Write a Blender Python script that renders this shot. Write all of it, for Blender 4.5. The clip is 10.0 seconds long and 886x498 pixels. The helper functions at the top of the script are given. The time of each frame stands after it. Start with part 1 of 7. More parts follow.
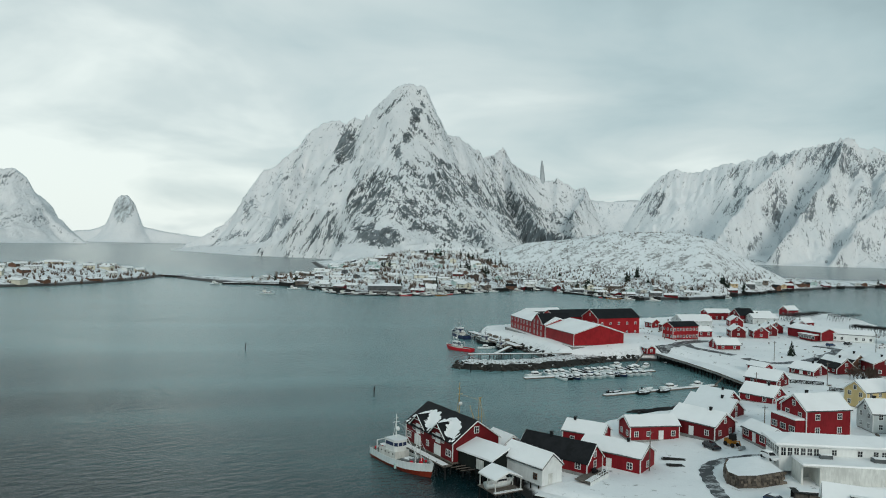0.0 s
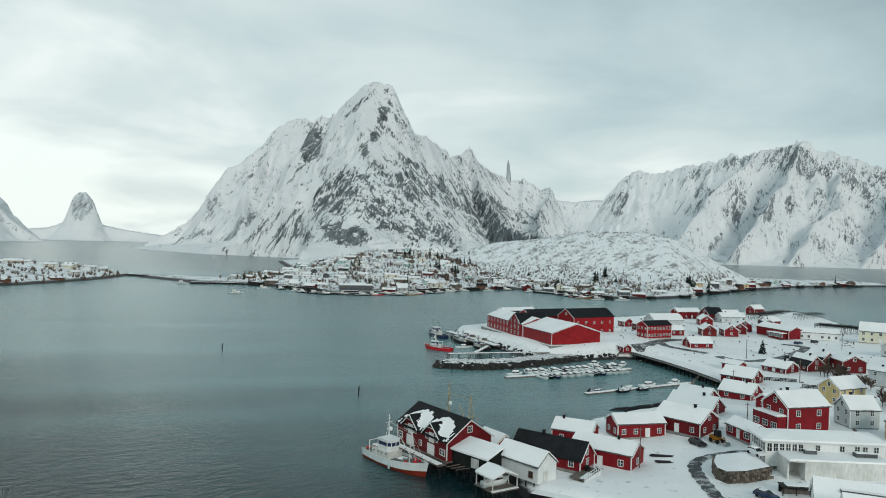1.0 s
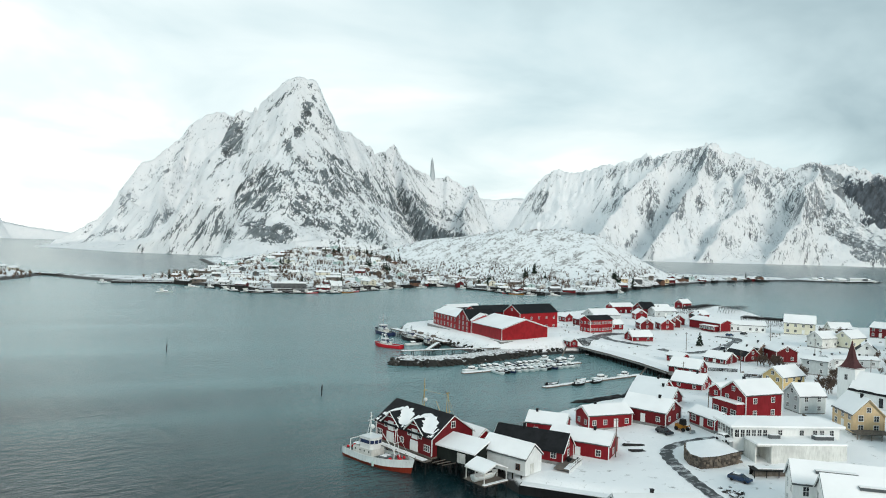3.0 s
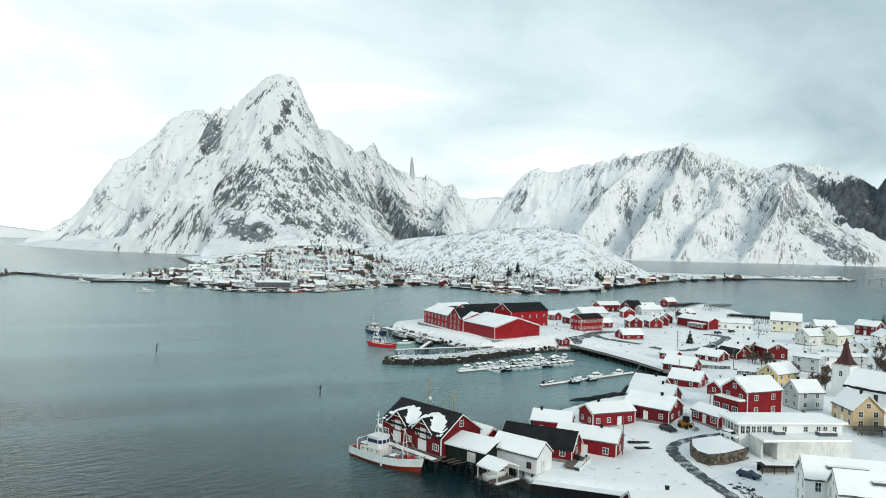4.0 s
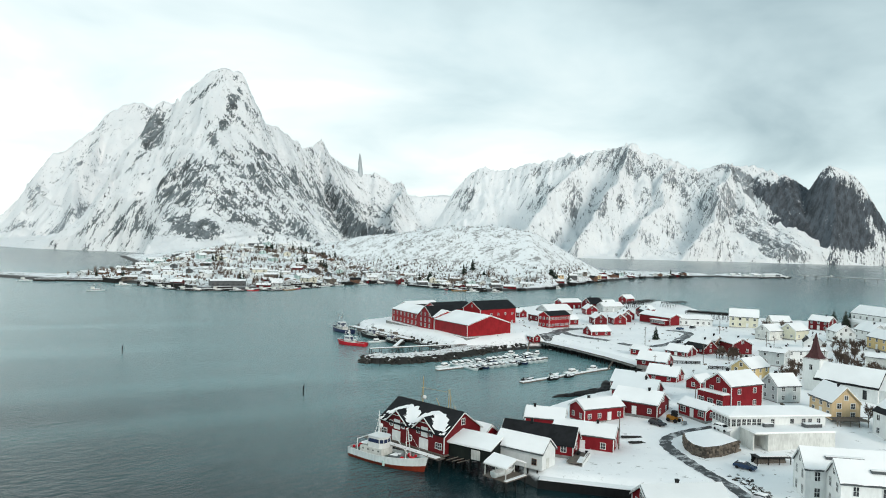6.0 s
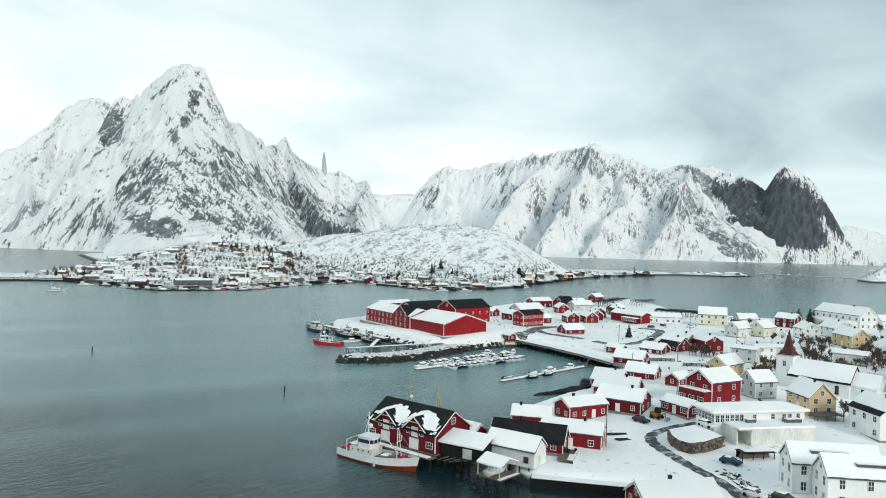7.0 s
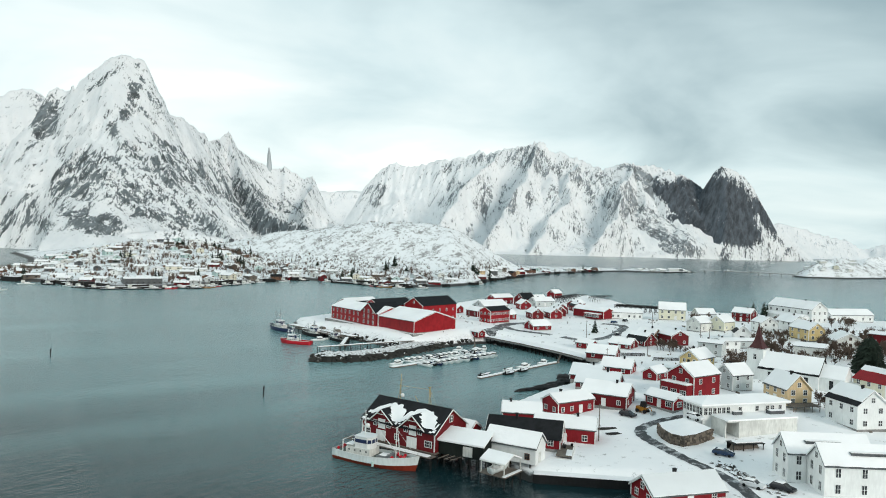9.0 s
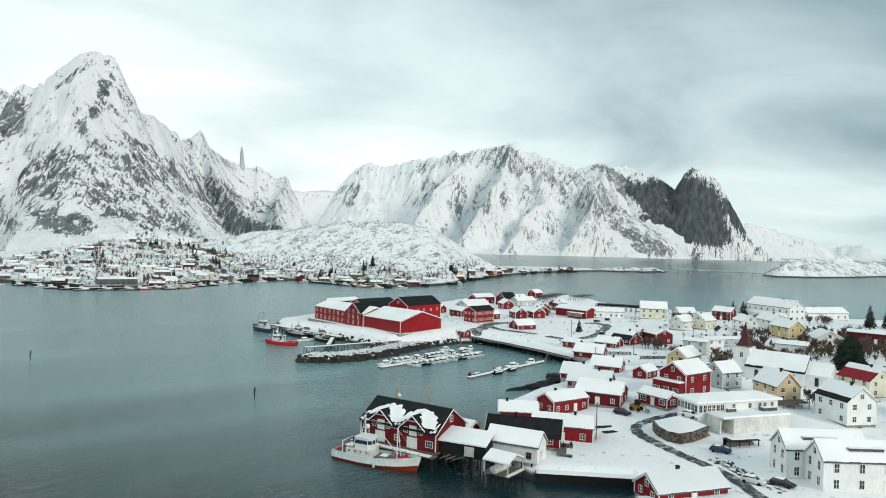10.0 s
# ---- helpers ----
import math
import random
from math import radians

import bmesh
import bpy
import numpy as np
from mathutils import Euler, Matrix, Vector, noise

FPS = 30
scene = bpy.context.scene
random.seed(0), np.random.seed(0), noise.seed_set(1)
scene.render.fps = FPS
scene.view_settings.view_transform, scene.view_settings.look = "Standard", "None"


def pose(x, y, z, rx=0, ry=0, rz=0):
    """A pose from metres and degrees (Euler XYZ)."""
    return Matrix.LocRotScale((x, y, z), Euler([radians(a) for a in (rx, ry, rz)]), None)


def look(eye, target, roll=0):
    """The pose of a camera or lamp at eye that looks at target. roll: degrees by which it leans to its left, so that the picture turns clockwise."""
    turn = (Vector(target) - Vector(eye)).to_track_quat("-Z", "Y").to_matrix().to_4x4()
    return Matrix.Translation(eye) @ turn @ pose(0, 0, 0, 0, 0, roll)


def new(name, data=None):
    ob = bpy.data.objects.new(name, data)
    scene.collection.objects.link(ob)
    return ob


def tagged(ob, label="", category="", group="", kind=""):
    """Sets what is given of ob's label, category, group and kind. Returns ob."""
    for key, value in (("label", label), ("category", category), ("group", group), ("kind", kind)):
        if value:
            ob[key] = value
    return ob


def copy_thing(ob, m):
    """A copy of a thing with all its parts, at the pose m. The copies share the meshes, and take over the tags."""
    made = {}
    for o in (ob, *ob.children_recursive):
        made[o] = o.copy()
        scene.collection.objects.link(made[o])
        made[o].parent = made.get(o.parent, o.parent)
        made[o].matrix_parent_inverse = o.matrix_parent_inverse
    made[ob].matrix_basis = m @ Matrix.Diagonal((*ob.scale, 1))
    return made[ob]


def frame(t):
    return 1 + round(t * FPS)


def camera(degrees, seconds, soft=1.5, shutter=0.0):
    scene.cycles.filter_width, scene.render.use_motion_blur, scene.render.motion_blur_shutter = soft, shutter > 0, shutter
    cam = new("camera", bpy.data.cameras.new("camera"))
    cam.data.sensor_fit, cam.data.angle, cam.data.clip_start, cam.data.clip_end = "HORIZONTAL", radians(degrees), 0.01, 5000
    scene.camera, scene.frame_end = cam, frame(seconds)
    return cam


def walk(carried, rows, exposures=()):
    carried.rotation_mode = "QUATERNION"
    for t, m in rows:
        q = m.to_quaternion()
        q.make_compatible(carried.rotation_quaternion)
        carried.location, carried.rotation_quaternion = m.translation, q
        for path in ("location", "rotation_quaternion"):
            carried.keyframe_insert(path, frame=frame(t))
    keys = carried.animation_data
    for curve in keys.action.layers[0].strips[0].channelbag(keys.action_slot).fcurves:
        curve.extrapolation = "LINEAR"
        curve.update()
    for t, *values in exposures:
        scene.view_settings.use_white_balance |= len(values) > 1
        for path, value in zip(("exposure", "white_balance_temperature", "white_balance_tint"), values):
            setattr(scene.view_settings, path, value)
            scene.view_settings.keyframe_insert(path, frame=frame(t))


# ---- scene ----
cam = camera(63.5, 10.0, soft=1.0)
PATH = [
    (0, (23.16, -0.95, 49.64), (26.86, 98.97, 48.53), 1.41),
    (0.5, (20.01, -1.08, 49.71), (26.01, 98.73, 48.60), 1.48),
    (1, (16.79, -1.22, 49.76), (25.40, 98.41, 48.66), 1.58),
    (1.5, (13.51, -1.36, 49.81), (26.00, 97.85, 48.74), 1.60),
    (2, (10.00, -0.89, 49.68), (26.23, 97.78, 48.58), 1.65),
    (2.5, (6.51, -0.87, 49.60), (24.63, 97.47, 48.46), 1.60),
    (4, (-3.29, 1.67, 49.09), (19.36, 99.07, 47.84), 1.60),
    (4.5, (-6.28, 2.55, 49.08), (17.87, 99.58, 47.80), 1.65),
    (5, (-9.31, 3.35, 48.96), (16.62, 99.92, 47.65), 1.70),
    (5.5, (-12.26, 4.26, 48.86), (15.54, 100.31, 47.55), 1.70),
    (7, (-20.63, 7.52, 48.68), (14.30, 101.21, 47.35), 1.75),
    (7.5, (-23.15, 8.91, 48.42), (13.78, 101.83, 47.13), 1.78),
    (8, (-25.64, 10.24, 48.47), (12.97, 102.47, 47.06), 1.75),
    (8.5, (-28.18, 11.83, 48.26), (12.16, 103.32, 46.84), 1.76),
    (9, (-30.74, 13.33, 48.20), (11.38, 104.02, 46.71), 1.75),
    (9.5, (-33.21, 14.87, 48.04), (10.62, 104.74, 46.56), 1.73),
    (10, (-35.76, 16.37, 47.88), (9.74, 105.40, 46.50), 1.74),
]
walk(cam, [(t, look(eye, target, roll)) for t, eye, target, roll in PATH], [(0, -0.54, 6250, 6), (1, -0.44, 6300, 7), (2.5, -0.09, 6350, 9), (4, 0.04, 6400, 10), (7, 0.06, 6450, 10), (10, 0.03, 6500, 10)])

# ---------------------------------------------------------------- light
SUN_AZ, SUN_EL = radians(163), radians(23)
world = bpy.data.worlds.new("overcast_sky")
scene.world = world
world.use_nodes = True
wn = world.node_tree
wn.nodes.clear()


def wnode(kind, **inputs):
    n = wn.nodes.new(kind)
    for k, v in inputs.items():
        n.inputs[k.replace("_", " ")].default_value = v
    return n


def wlink(a, b):
    wn.links.new(a, b)


w_out = wnode("ShaderNodeOutputWorld")
w_bg = wnode("ShaderNodeBackground", Strength=1.0)
w_sky = wnode("ShaderNodeTexSky")
w_sky.sky_type, w_sky.sun_disc = "NISHITA", False
w_sky.sun_elevation, w_sky.sun_rotation = SUN_EL, SUN_AZ
w_sky.air_density, w_sky.dust_density = 1.0, 2.0
w_dim = wnode("ShaderNodeMix")
w_dim.data_type, w_dim.blend_type = "RGBA", "MULTIPLY"
w_dim.inputs[0].default_value = 1.0
w_dim.inputs[7].default_value = (0.10, 0.10, 0.10, 1)
wlink(w_sky.outputs[0], w_dim.inputs[6])
w_co = wnode("ShaderNodeTexCoord")
w_sep = wnode("ShaderNodeSeparateXYZ")
wlink(w_co.outputs["Generated"], w_sep.inputs[0])


def wmath(op, a, b=None):
    n = wn.nodes.new("ShaderNodeMath")
    n.operation = op
    for i, v in enumerate((a, b)):
        if v is None:
            continue
        if isinstance(v, (int, float)):
            n.inputs[i].default_value = v
        else:
            wlink(v, n.inputs[i])
    return n.outputs[0]


# cloud layers seen in perspective: the direction is laid onto a flat ceiling
w_up = wmath("ADD", wmath("ABSOLUTE", w_sep.outputs[2]), 0.24)
w_cx, w_cy = wmath("DIVIDE", w_sep.outputs[0], w_up), wmath("DIVIDE", w_sep.outputs[1], w_up)
w_vec = wnode("ShaderNodeCombineXYZ")
wlink(w_cx, w_vec.inputs[0])
wlink(w_cy, w_vec.inputs[1])
w_n1 = wnode("ShaderNodeTexNoise", Scale=1.25, Detail=5.0, Roughness=0.5, Distortion=0.4)
wlink(w_vec.outputs[0], w_n1.inputs["Vector"])
w_n2 = wnode("ShaderNodeTexNoise", Scale=0.35, Detail=2.0, Roughness=0.5)
wlink(w_vec.outputs[0], w_n2.inputs["Vector"])
# brighter where the hidden sun stands (to the left), greyer away from it
w_dot = wmath("ADD", wmath("MULTIPLY", w_sep.outputs[0], -0.7), wmath("MULTIPLY", w_sep.outputs[1], 0.7))
w_sum = wmath("ADD", wmath("ADD", wmath("MULTIPLY", w_n1.outputs[0], 0.75), wmath("MULTIPLY", w_n2.outputs[0], 0.55)), wmath("MULTIPLY", w_dot, 0.27))
# greyer high up on the right, paler low down on the left
w_high = wmath("MULTIPLY", wmath("MAXIMUM", w_sep.outputs[0], 0.0), wmath("MULTIPLY", w_sep.outputs[2], -0.62))
w_haze = wmath("MULTIPLY", wmath("MAXIMUM", wmath("SUBTRACT", 1.0, wmath("MULTIPLY", w_sep.outputs[2], 6.0)), 0.0), wmath("MULTIPLY", wmath("SUBTRACT", 1.0, wmath("MULTIPLY", w_sep.outputs[0], 0.25)), 0.14))
# unseen darkening overhead, added to dim the snow and the near water
w_lid = wmath("MULTIPLY", wmath("MAXIMUM", wmath("SUBTRACT", w_sep.outputs[2], 0.31), 0.0), -0.16)
w_sum = wmath("ADD", wmath("ADD", w_sum, w_lid), wmath("ADD", w_high, w_haze))
w_ramp = wnode("ShaderNodeValToRGB")
wlink(w_sum, w_ramp.inputs[0])
w_ramp.color_ramp.elements[0].position, w_ramp.color_ramp.elements[0].color = 0.36, (0.25, 0.375, 0.42, 1)
w_ramp.color_ramp.elements[1].position, w_ramp.color_ramp.elements[1].color = 0.86, (1.0, 1.10, 1.075, 1)
w_el = w_ramp.color_ramp.elements.new(0.68)
w_el.color = (0.73, 0.885, 0.90, 1)
w_el = w_ramp.color_ramp.elements.new(1.0)
w_el.color = (1.38, 1.44, 1.36, 1)
w_mix = wnode("ShaderNodeMix")
w_mix.data_type = "RGBA"
w_mix.inputs[0].default_value = 0.9
wlink(w_dim.outputs[2], w_mix.inputs[6])
wlink(w_ramp.outputs[0], w_mix.inputs[7])
# far sea below the horizon, painted in a pale haze colour
w_low = wnode("ShaderNodeMapRange", From_Min=-0.006, From_Max=-0.002)
wlink(w_sep.outputs[2], w_low.inputs[0])
w_fin = wnode("ShaderNodeMix")
w_fin.data_type = "RGBA"
w_fin.inputs[6].default_value = (0.62, 0.72, 0.75, 1)
wlink(w_low.outputs[0], w_fin.inputs[0])
wlink(w_mix.outputs[2], w_fin.inputs[7])
wlink(w_fin.outputs[2], w_bg.inputs[0])
wlink(w_bg.outputs[0], w_out.inputs[0])

sun = new("sun", bpy.data.lights.new("sun", "SUN"))
sun.data.energy, sun.data.angle, sun.data.color = 1.85, radians(20), (1.0, 0.92, 0.83)
sun.matrix_world = look((math.sin(SUN_AZ) * math.cos(SUN_EL) * 100, math.cos(SUN_AZ) * math.cos(SUN_EL) * 100, math.sin(SUN_EL) * 100), (0, 0, 0))


# ---------------------------------------------------------------- materials
class Mat:
    """A node material in the making."""

    def __init__(self, name, rough=0.6, metal=0.0):
        self.m = bpy.data.materials.new(name)
        self.m.use_nodes = True
        self.t = self.m.node_tree
        self.b = self.t.nodes["Principled BSDF"]
        self.b.inputs["Roughness"].default_value = rough
        self.b.inputs["Metallic"].default_value = metal
        self.geo = self.t.nodes.new("ShaderNodeNewGeometry")

    def link(self, a, b):
        if isinstance(a, (int, float)):
            b.default_value = a
        else:
            self.t.links.new(a, b)

    def math(self, op, a, b=0.0, clamp=False):
        n = self.t.nodes.new("ShaderNodeMath")
        n.operation, n.use_clamp = op, clamp
        self.link(a, n.inputs[0])
        self.link(b, n.inputs[1])
        return n.outputs[0]

    def noise(self, scale, detail=4.0, rough=0.55, stretch=None, distort=0.0):
        n = self.t.nodes.new("ShaderNodeTexNoise")
        n.inputs["Scale"].default_value, n.inputs["Detail"].default_value = scale, detail
        n.inputs["Roughness"].default_value, n.inputs["Distortion"].default_value = rough, distort
        vec = self.geo.outputs["Position"]
        if stretch:
            mp = self.t.nodes.new("ShaderNodeMapping")
            mp.inputs["Scale"].default_value = stretch[:3]
            if len(stretch) > 3:
                mp.vector_type = "TEXTURE"
                mp.inputs["Scale"].default_value = [1 / c for c in stretch[:3]]
                mp.inputs["Rotation"].default_value = stretch[3]
            self.link(vec, mp.inputs[0])
            vec = mp.outputs[0]
        self.link(vec, n.inputs["Vector"])
        return n.outputs[0]

    def mix(self, f, a, b):
        n = self.t.nodes.new("ShaderNodeMix")
        n.data_type = "RGBA"
        self.link(f, n.inputs[0])
        for v, i in ((a, 6), (b, 7)):
            if isinstance(v, tuple):
                n.inputs[i].default_value = (*v[:3], 1)
            else:
                self.t.links.new(v, n.inputs[i])
        return n.outputs[2]

    def span(self, v, lo, hi):
        n = self.t.nodes.new("ShaderNodeMapRange")
        n.interpolation_type = "SMOOTHSTEP"
        self.link(v, n.inputs[0])
        n.inputs["From Min"].default_value, n.inputs["From Max"].default_value = lo, hi
        return n.outputs[0]

    def colour(self, c):
        if isinstance(c, tuple):
            self.b.inputs["Base Color"].default_value = (*c[:3], 1)
        else:
            self.t.links.new(c, self.b.inputs["Base Color"])
        return self

    def bump(self, h, strength=0.4, dist=0.05):
        n = self.t.nodes.new("ShaderNodeBump")
        n.inputs["Strength"].default_value, n.inputs["Distance"].default_value = strength, dist
        self.link(h, n.inputs["Height"])
        self.t.links.new(n.outputs[0], self.b.inputs["Normal"])
        return self


def worn(name, base, rough=0.6, vary=0.25, stretch=(1, 1, 0.25), grain=2.5, bump=0.15, metal=0.0):
    """Paint, wood or metal with broad weathering and fine grain."""
    m = Mat(name, rough, metal)
    m.b.inputs["Specular IOR Level"].default_value = 0.5 if metal or rough < 0.4 else 0.22
    dark = tuple(c * (1 - vary) for c in base)
    lite = tuple(min(1.0, c * (1 + vary * 0.6) + 0.012 * vary) for c in base)
    a, b = m.noise(0.35, 3.0), m.noise(grain, 4.0, 0.6, stretch)
    f = m.math("ADD", m.math("MULTIPLY", a, 0.5), m.math("MULTIPLY", b, 0.5))
    m.colour(m.mix(m.span(f, 0.32, 0.68), dark, lite)).bump(b, bump, 0.03)
    return m.m


def snow_mat(name, base=(0.88, 0.90, 0.915), lumps=0.5, dirt=0.0, grit=0.5):
    m = Mat(name, 0.55)
    a, b = m.noise(0.12, 4.0), m.noise(1.3, 4.0, 0.6)
    shade = m.mix(m.span(a, 0.3, 0.7), tuple(c * 0.93 for c in base), base)
    if dirt:
        c = m.noise(grit, 6.0, 0.7)
        shade = m.mix(m.math("MULTIPLY", m.span(c, 0.57 - 0.08 * (grit > 1), 0.68 - 0.08 * (grit > 1)), dirt), shade, (0.16, 0.14, 0.12))
    m.colour(shade).bump(m.math("ADD", m.math("MULTIPLY", a, 3.0), b), lumps, 0.25)
    return m.m


def mountain_mat(name, rock=(0.10, 0.105, 0.11), base=0.0, tilt=0.6, sharp=0.14, pale=0.0, streaks=1.0):
    """Snow over streaked grey rock. The rock shows on the bare cliffs of the mesh and, in thin lines, wherever the slope is too steep to hold the snow."""
    m = Mat(name, 0.75)

    def field(key):
        n = m.t.nodes.new("ShaderNodeAttribute")
        n.attribute_name = key
        return n.outputs["Fac"]

    def pick(f, a, b):
        return m.math("ADD", m.math("MULTIPLY", a, m.math("SUBTRACT", 1.0, f)), m.math("MULTIPLY", b, f))

    sep = m.t.nodes.new("ShaderNodeSeparateXYZ")
    m.link(m.geo.outputs["Normal"], sep.inputs[0])
    steep = m.math("SUBTRACT", 1.0, sep.outputs[2])
    bare, tip = field("bare"), field("tip")
    one = m.noise(0.06, 7.0, 0.70, (1.0, 0.6, 0.16, (0, tilt, 0)), 0.6)
    two = m.noise(0.06, 7.0, 0.70, (1.0, 0.6, 0.16, (0, -tilt, 0)), 0.6)
    streak = pick(tip, one, two)
    hair = m.noise(0.20, 5.0, 0.72, (1.0, 0.6, 0.14, (0, 0.35 * tilt, 0)), 0.4)
    broad = m.noise(0.007, 3.0, 0.5)
    speck = m.noise(0.16, 4.0, 0.7)
    f = m.math("ADD", m.math("MULTIPLY", bare, 0.50), base)
    f = m.math("ADD", f, m.math("MULTIPLY", m.span(steep, 0.18, 0.62), 0.22))
    for n, k in ((streak, 2.3 * streaks), (hair, 1.9 * streaks), (broad, 0.45), (speck, 0.9)):
        f = m.math("ADD", f, m.math("MULTIPLY", m.math("SUBTRACT", n, 0.5), k))
    mask = m.span(f, 0.33, 0.33 + sharp)
    tone = m.mix(m.span(m.noise(0.05, 7.0, 0.72, (1, 1, 0.3, (0, tilt, 0))), 0.34, 0.66), tuple(c * 0.5 for c in rock), tuple(c * 1.8 for c in rock))
    white = m.mix(m.span(m.noise(0.012, 5.0, 0.6), 0.3, 0.7), (0.83, 0.86, 0.88), (0.90, 0.915, 0.925))
    # wind-packed, rimed rock between the lines
    rime = m.math("MULTIPLY", m.span(f, 0.14, 0.40), 0.28 - pale)
    white = m.mix(rime, white, tuple(0.45 + 0.4 * c for c in rock))
    m.colour(m.mix(mask, white, tone)).bump(m.math("ADD", m.math("MULTIPLY", streak, 2.0), hair), 0.7, 6.0)
    return m.m


SNOW = snow_mat("snow")
SNOW_STONY = snow_mat("snow_between_stones", (0.80, 0.82, 0.83), 0.8, 0.9, 1.1)
SNOW_ROOF = snow_mat("roof_snow", (0.925, 0.935, 0.94), 0.35)
SNOW_GREY = snow_mat("thin_grey_snow", (0.74, 0.77, 0.78), 0.2)
SNOW_THIN = snow_mat("thin_blue_snow", (0.80, 0.84, 0.86), 0.2)
RED = worn("red_paint", (0.20, 0.0065, 0.012), 0.6)
RED_BRIGHT = worn("bright_red_paint", (0.29, 0.010, 0.015), 0.5)
RED_DARK = worn("dark_red_paint", (0.135, 0.0065, 0.010), 0.65)
WHITE = worn("white_paint", (0.74, 0.76, 0.75), 0.5, 0.10)
WHITE_OLD = worn("weathered_white_paint", (0.64, 0.65, 0.62), 0.6, 0.22)
CREAM = worn("cream_paint", (0.68, 0.66, 0.52), 0.55, 0.12)
CREAM_PALE = worn("pale_cream_paint", (0.66, 0.64, 0.53), 0.55, 0.12)
YELLOW = worn("peach_yellow_paint", (0.62, 0.47, 0.28), 0.55, 0.12)
OCHRE = worn("ochre_paint", (0.60, 0.46, 0.22), 0.55, 0.15)
GREY = worn("grey_paint", (0.52, 0.56, 0.56), 0.55, 0.12)
BROWN = worn("brown_boards", (0.16, 0.085, 0.055), 0.7, 0.3)
GREEN_DARK = worn("dark_green_boards", (0.009, 0.014, 0.012), 0.6, 0.3)
BLACK_ROOF = worn("black_roof_tiles", (0.0075, 0.0085, 0.0105), 0.7, 0.4, (1, 1, 1), 1.2, 0.3)
RED_ROOF = worn("red_metal_roof", (0.26, 0.009, 0.014), 0.5, 0.2)
GREY_ROOF = worn("grey_slate_roof", (0.09, 0.10, 0.105), 0.5, 0.35, (1, 1, 1), 1.2)
TIMBER = worn("weathered_timber", (0.15, 0.13, 0.11), 0.8, 0.4, (1, 1, 0.3), 3.0, 0.3)
PILE = worn("wet_dark_piles", (0.016, 0.015, 0.014), 0.6, 0.4)
STEEL = worn("galvanised_steel", (0.35, 0.37, 0.38), 0.4, 0.2, metal=0.8)
DARK = worn("black_rubber", (0.008, 0.009, 0.010), 0.6, 0.3)
CONCRETE = worn("grey_concrete", (0.26, 0.26, 0.25), 0.85, 0.3, (1, 1, 0.5), 1.0, 0.4)
HULL_RED = worn("rust_red_antifouling", (0.21, 0.028, 0.012), 0.55, 0.35)
HULL_WHITE = worn("white_hull_paint", (0.68, 0.74, 0.74), 0.35, 0.14)
HULL_GREEN = worn("pale_green_hull_paint", (0.42, 0.55, 0.53), 0.4, 0.12)
HULL_BLUE = worn("dark_blue_hull_paint", (0.02, 0.035, 0.09), 0.4, 0.2)
DECK = worn("green_grey_deck", (0.16, 0.19, 0.17), 0.7, 0.35)
BUOY = worn("red_buoy_plastic", (0.50, 0.018, 0.03), 0.45, 0.15)
RIG = worn("yellow_rig_paint", (0.44, 0.33, 0.13), 0.5, 0.25)
MACHINE = worn("yellow_machine_paint", (0.33, 0.14, 0.015), 0.45, 0.25)
BLUE_CAR = worn("blue_car_paint", (0.012, 0.035, 0.085), 0.25, 0.1)
DARK_CAR = worn("black_car_paint", (0.015, 0.017, 0.022), 0.2, 0.1)
WHITE_CAR = worn("white_car_paint", (0.70, 0.72, 0.73), 0.25, 0.08)
BARK = worn("grey_brown_bark", (0.085, 0.062, 0.045), 0.9, 0.35)
TWIG = worn("brown_bare_twigs", (0.125, 0.092, 0.072), 0.9, 0.3)
NEEDLE = worn("dark_spruce_needles", (0.018, 0.030, 0.020), 0.8, 0.5, (1, 1, 1), 1.5)
SPIRE = worn("dark_red_spire_slate", (0.075, 0.026, 0.026), 0.55, 0.3)


def glass_mat():
    m = Mat("dark_window_glass", 0.08)
    m.colour(m.mix(m.span(m.noise(0.6, 2.0), 0.4, 0.6), (0.012, 0.015, 0.018), (0.05, 0.055, 0.06)))
    return m.m


def stone_mat(name, a, b, snowy=0.0):
    m = Mat(name, 0.85)
    info = m.t.nodes.new("ShaderNodeObjectInfo")
    f = m.math("ADD", m.math("MULTIPLY", m.noise(1.1, 5.0, 0.65), 0.7), m.math("MULTIPLY", info.outputs["Random"], 0.3))
    c = m.mix(m.span(f, 0.3, 0.75), a, b)
    if snowy:
        sep = m.t.nodes.new("ShaderNodeSeparateXYZ")
        m.link(m.geo.outputs["Normal"], sep.inputs[0])
        lie = m.math("ADD", sep.outputs[2], m.math("MULTIPLY", m.math("SUBTRACT", m.noise(0.9, 4.0), 0.5), 0.7))
        hgt = m.t.nodes.new("ShaderNodeSeparateXYZ")
        m.link(m.geo.outputs["Position"], hgt.inputs[0])
        dry = m.span(m.math("ADD", hgt.outputs[2], m.noise(0.4, 2.0)), 1.0, 1.7)
        c = m.mix(m.math("MULTIPLY", m.span(lie, snowy, snowy + 0.2), dry), c, (0.82, 0.85, 0.87))
    m.colour(c).bump(m.noise(2.5, 5.0, 0.7), 0.6, 0.1)
    return m.m


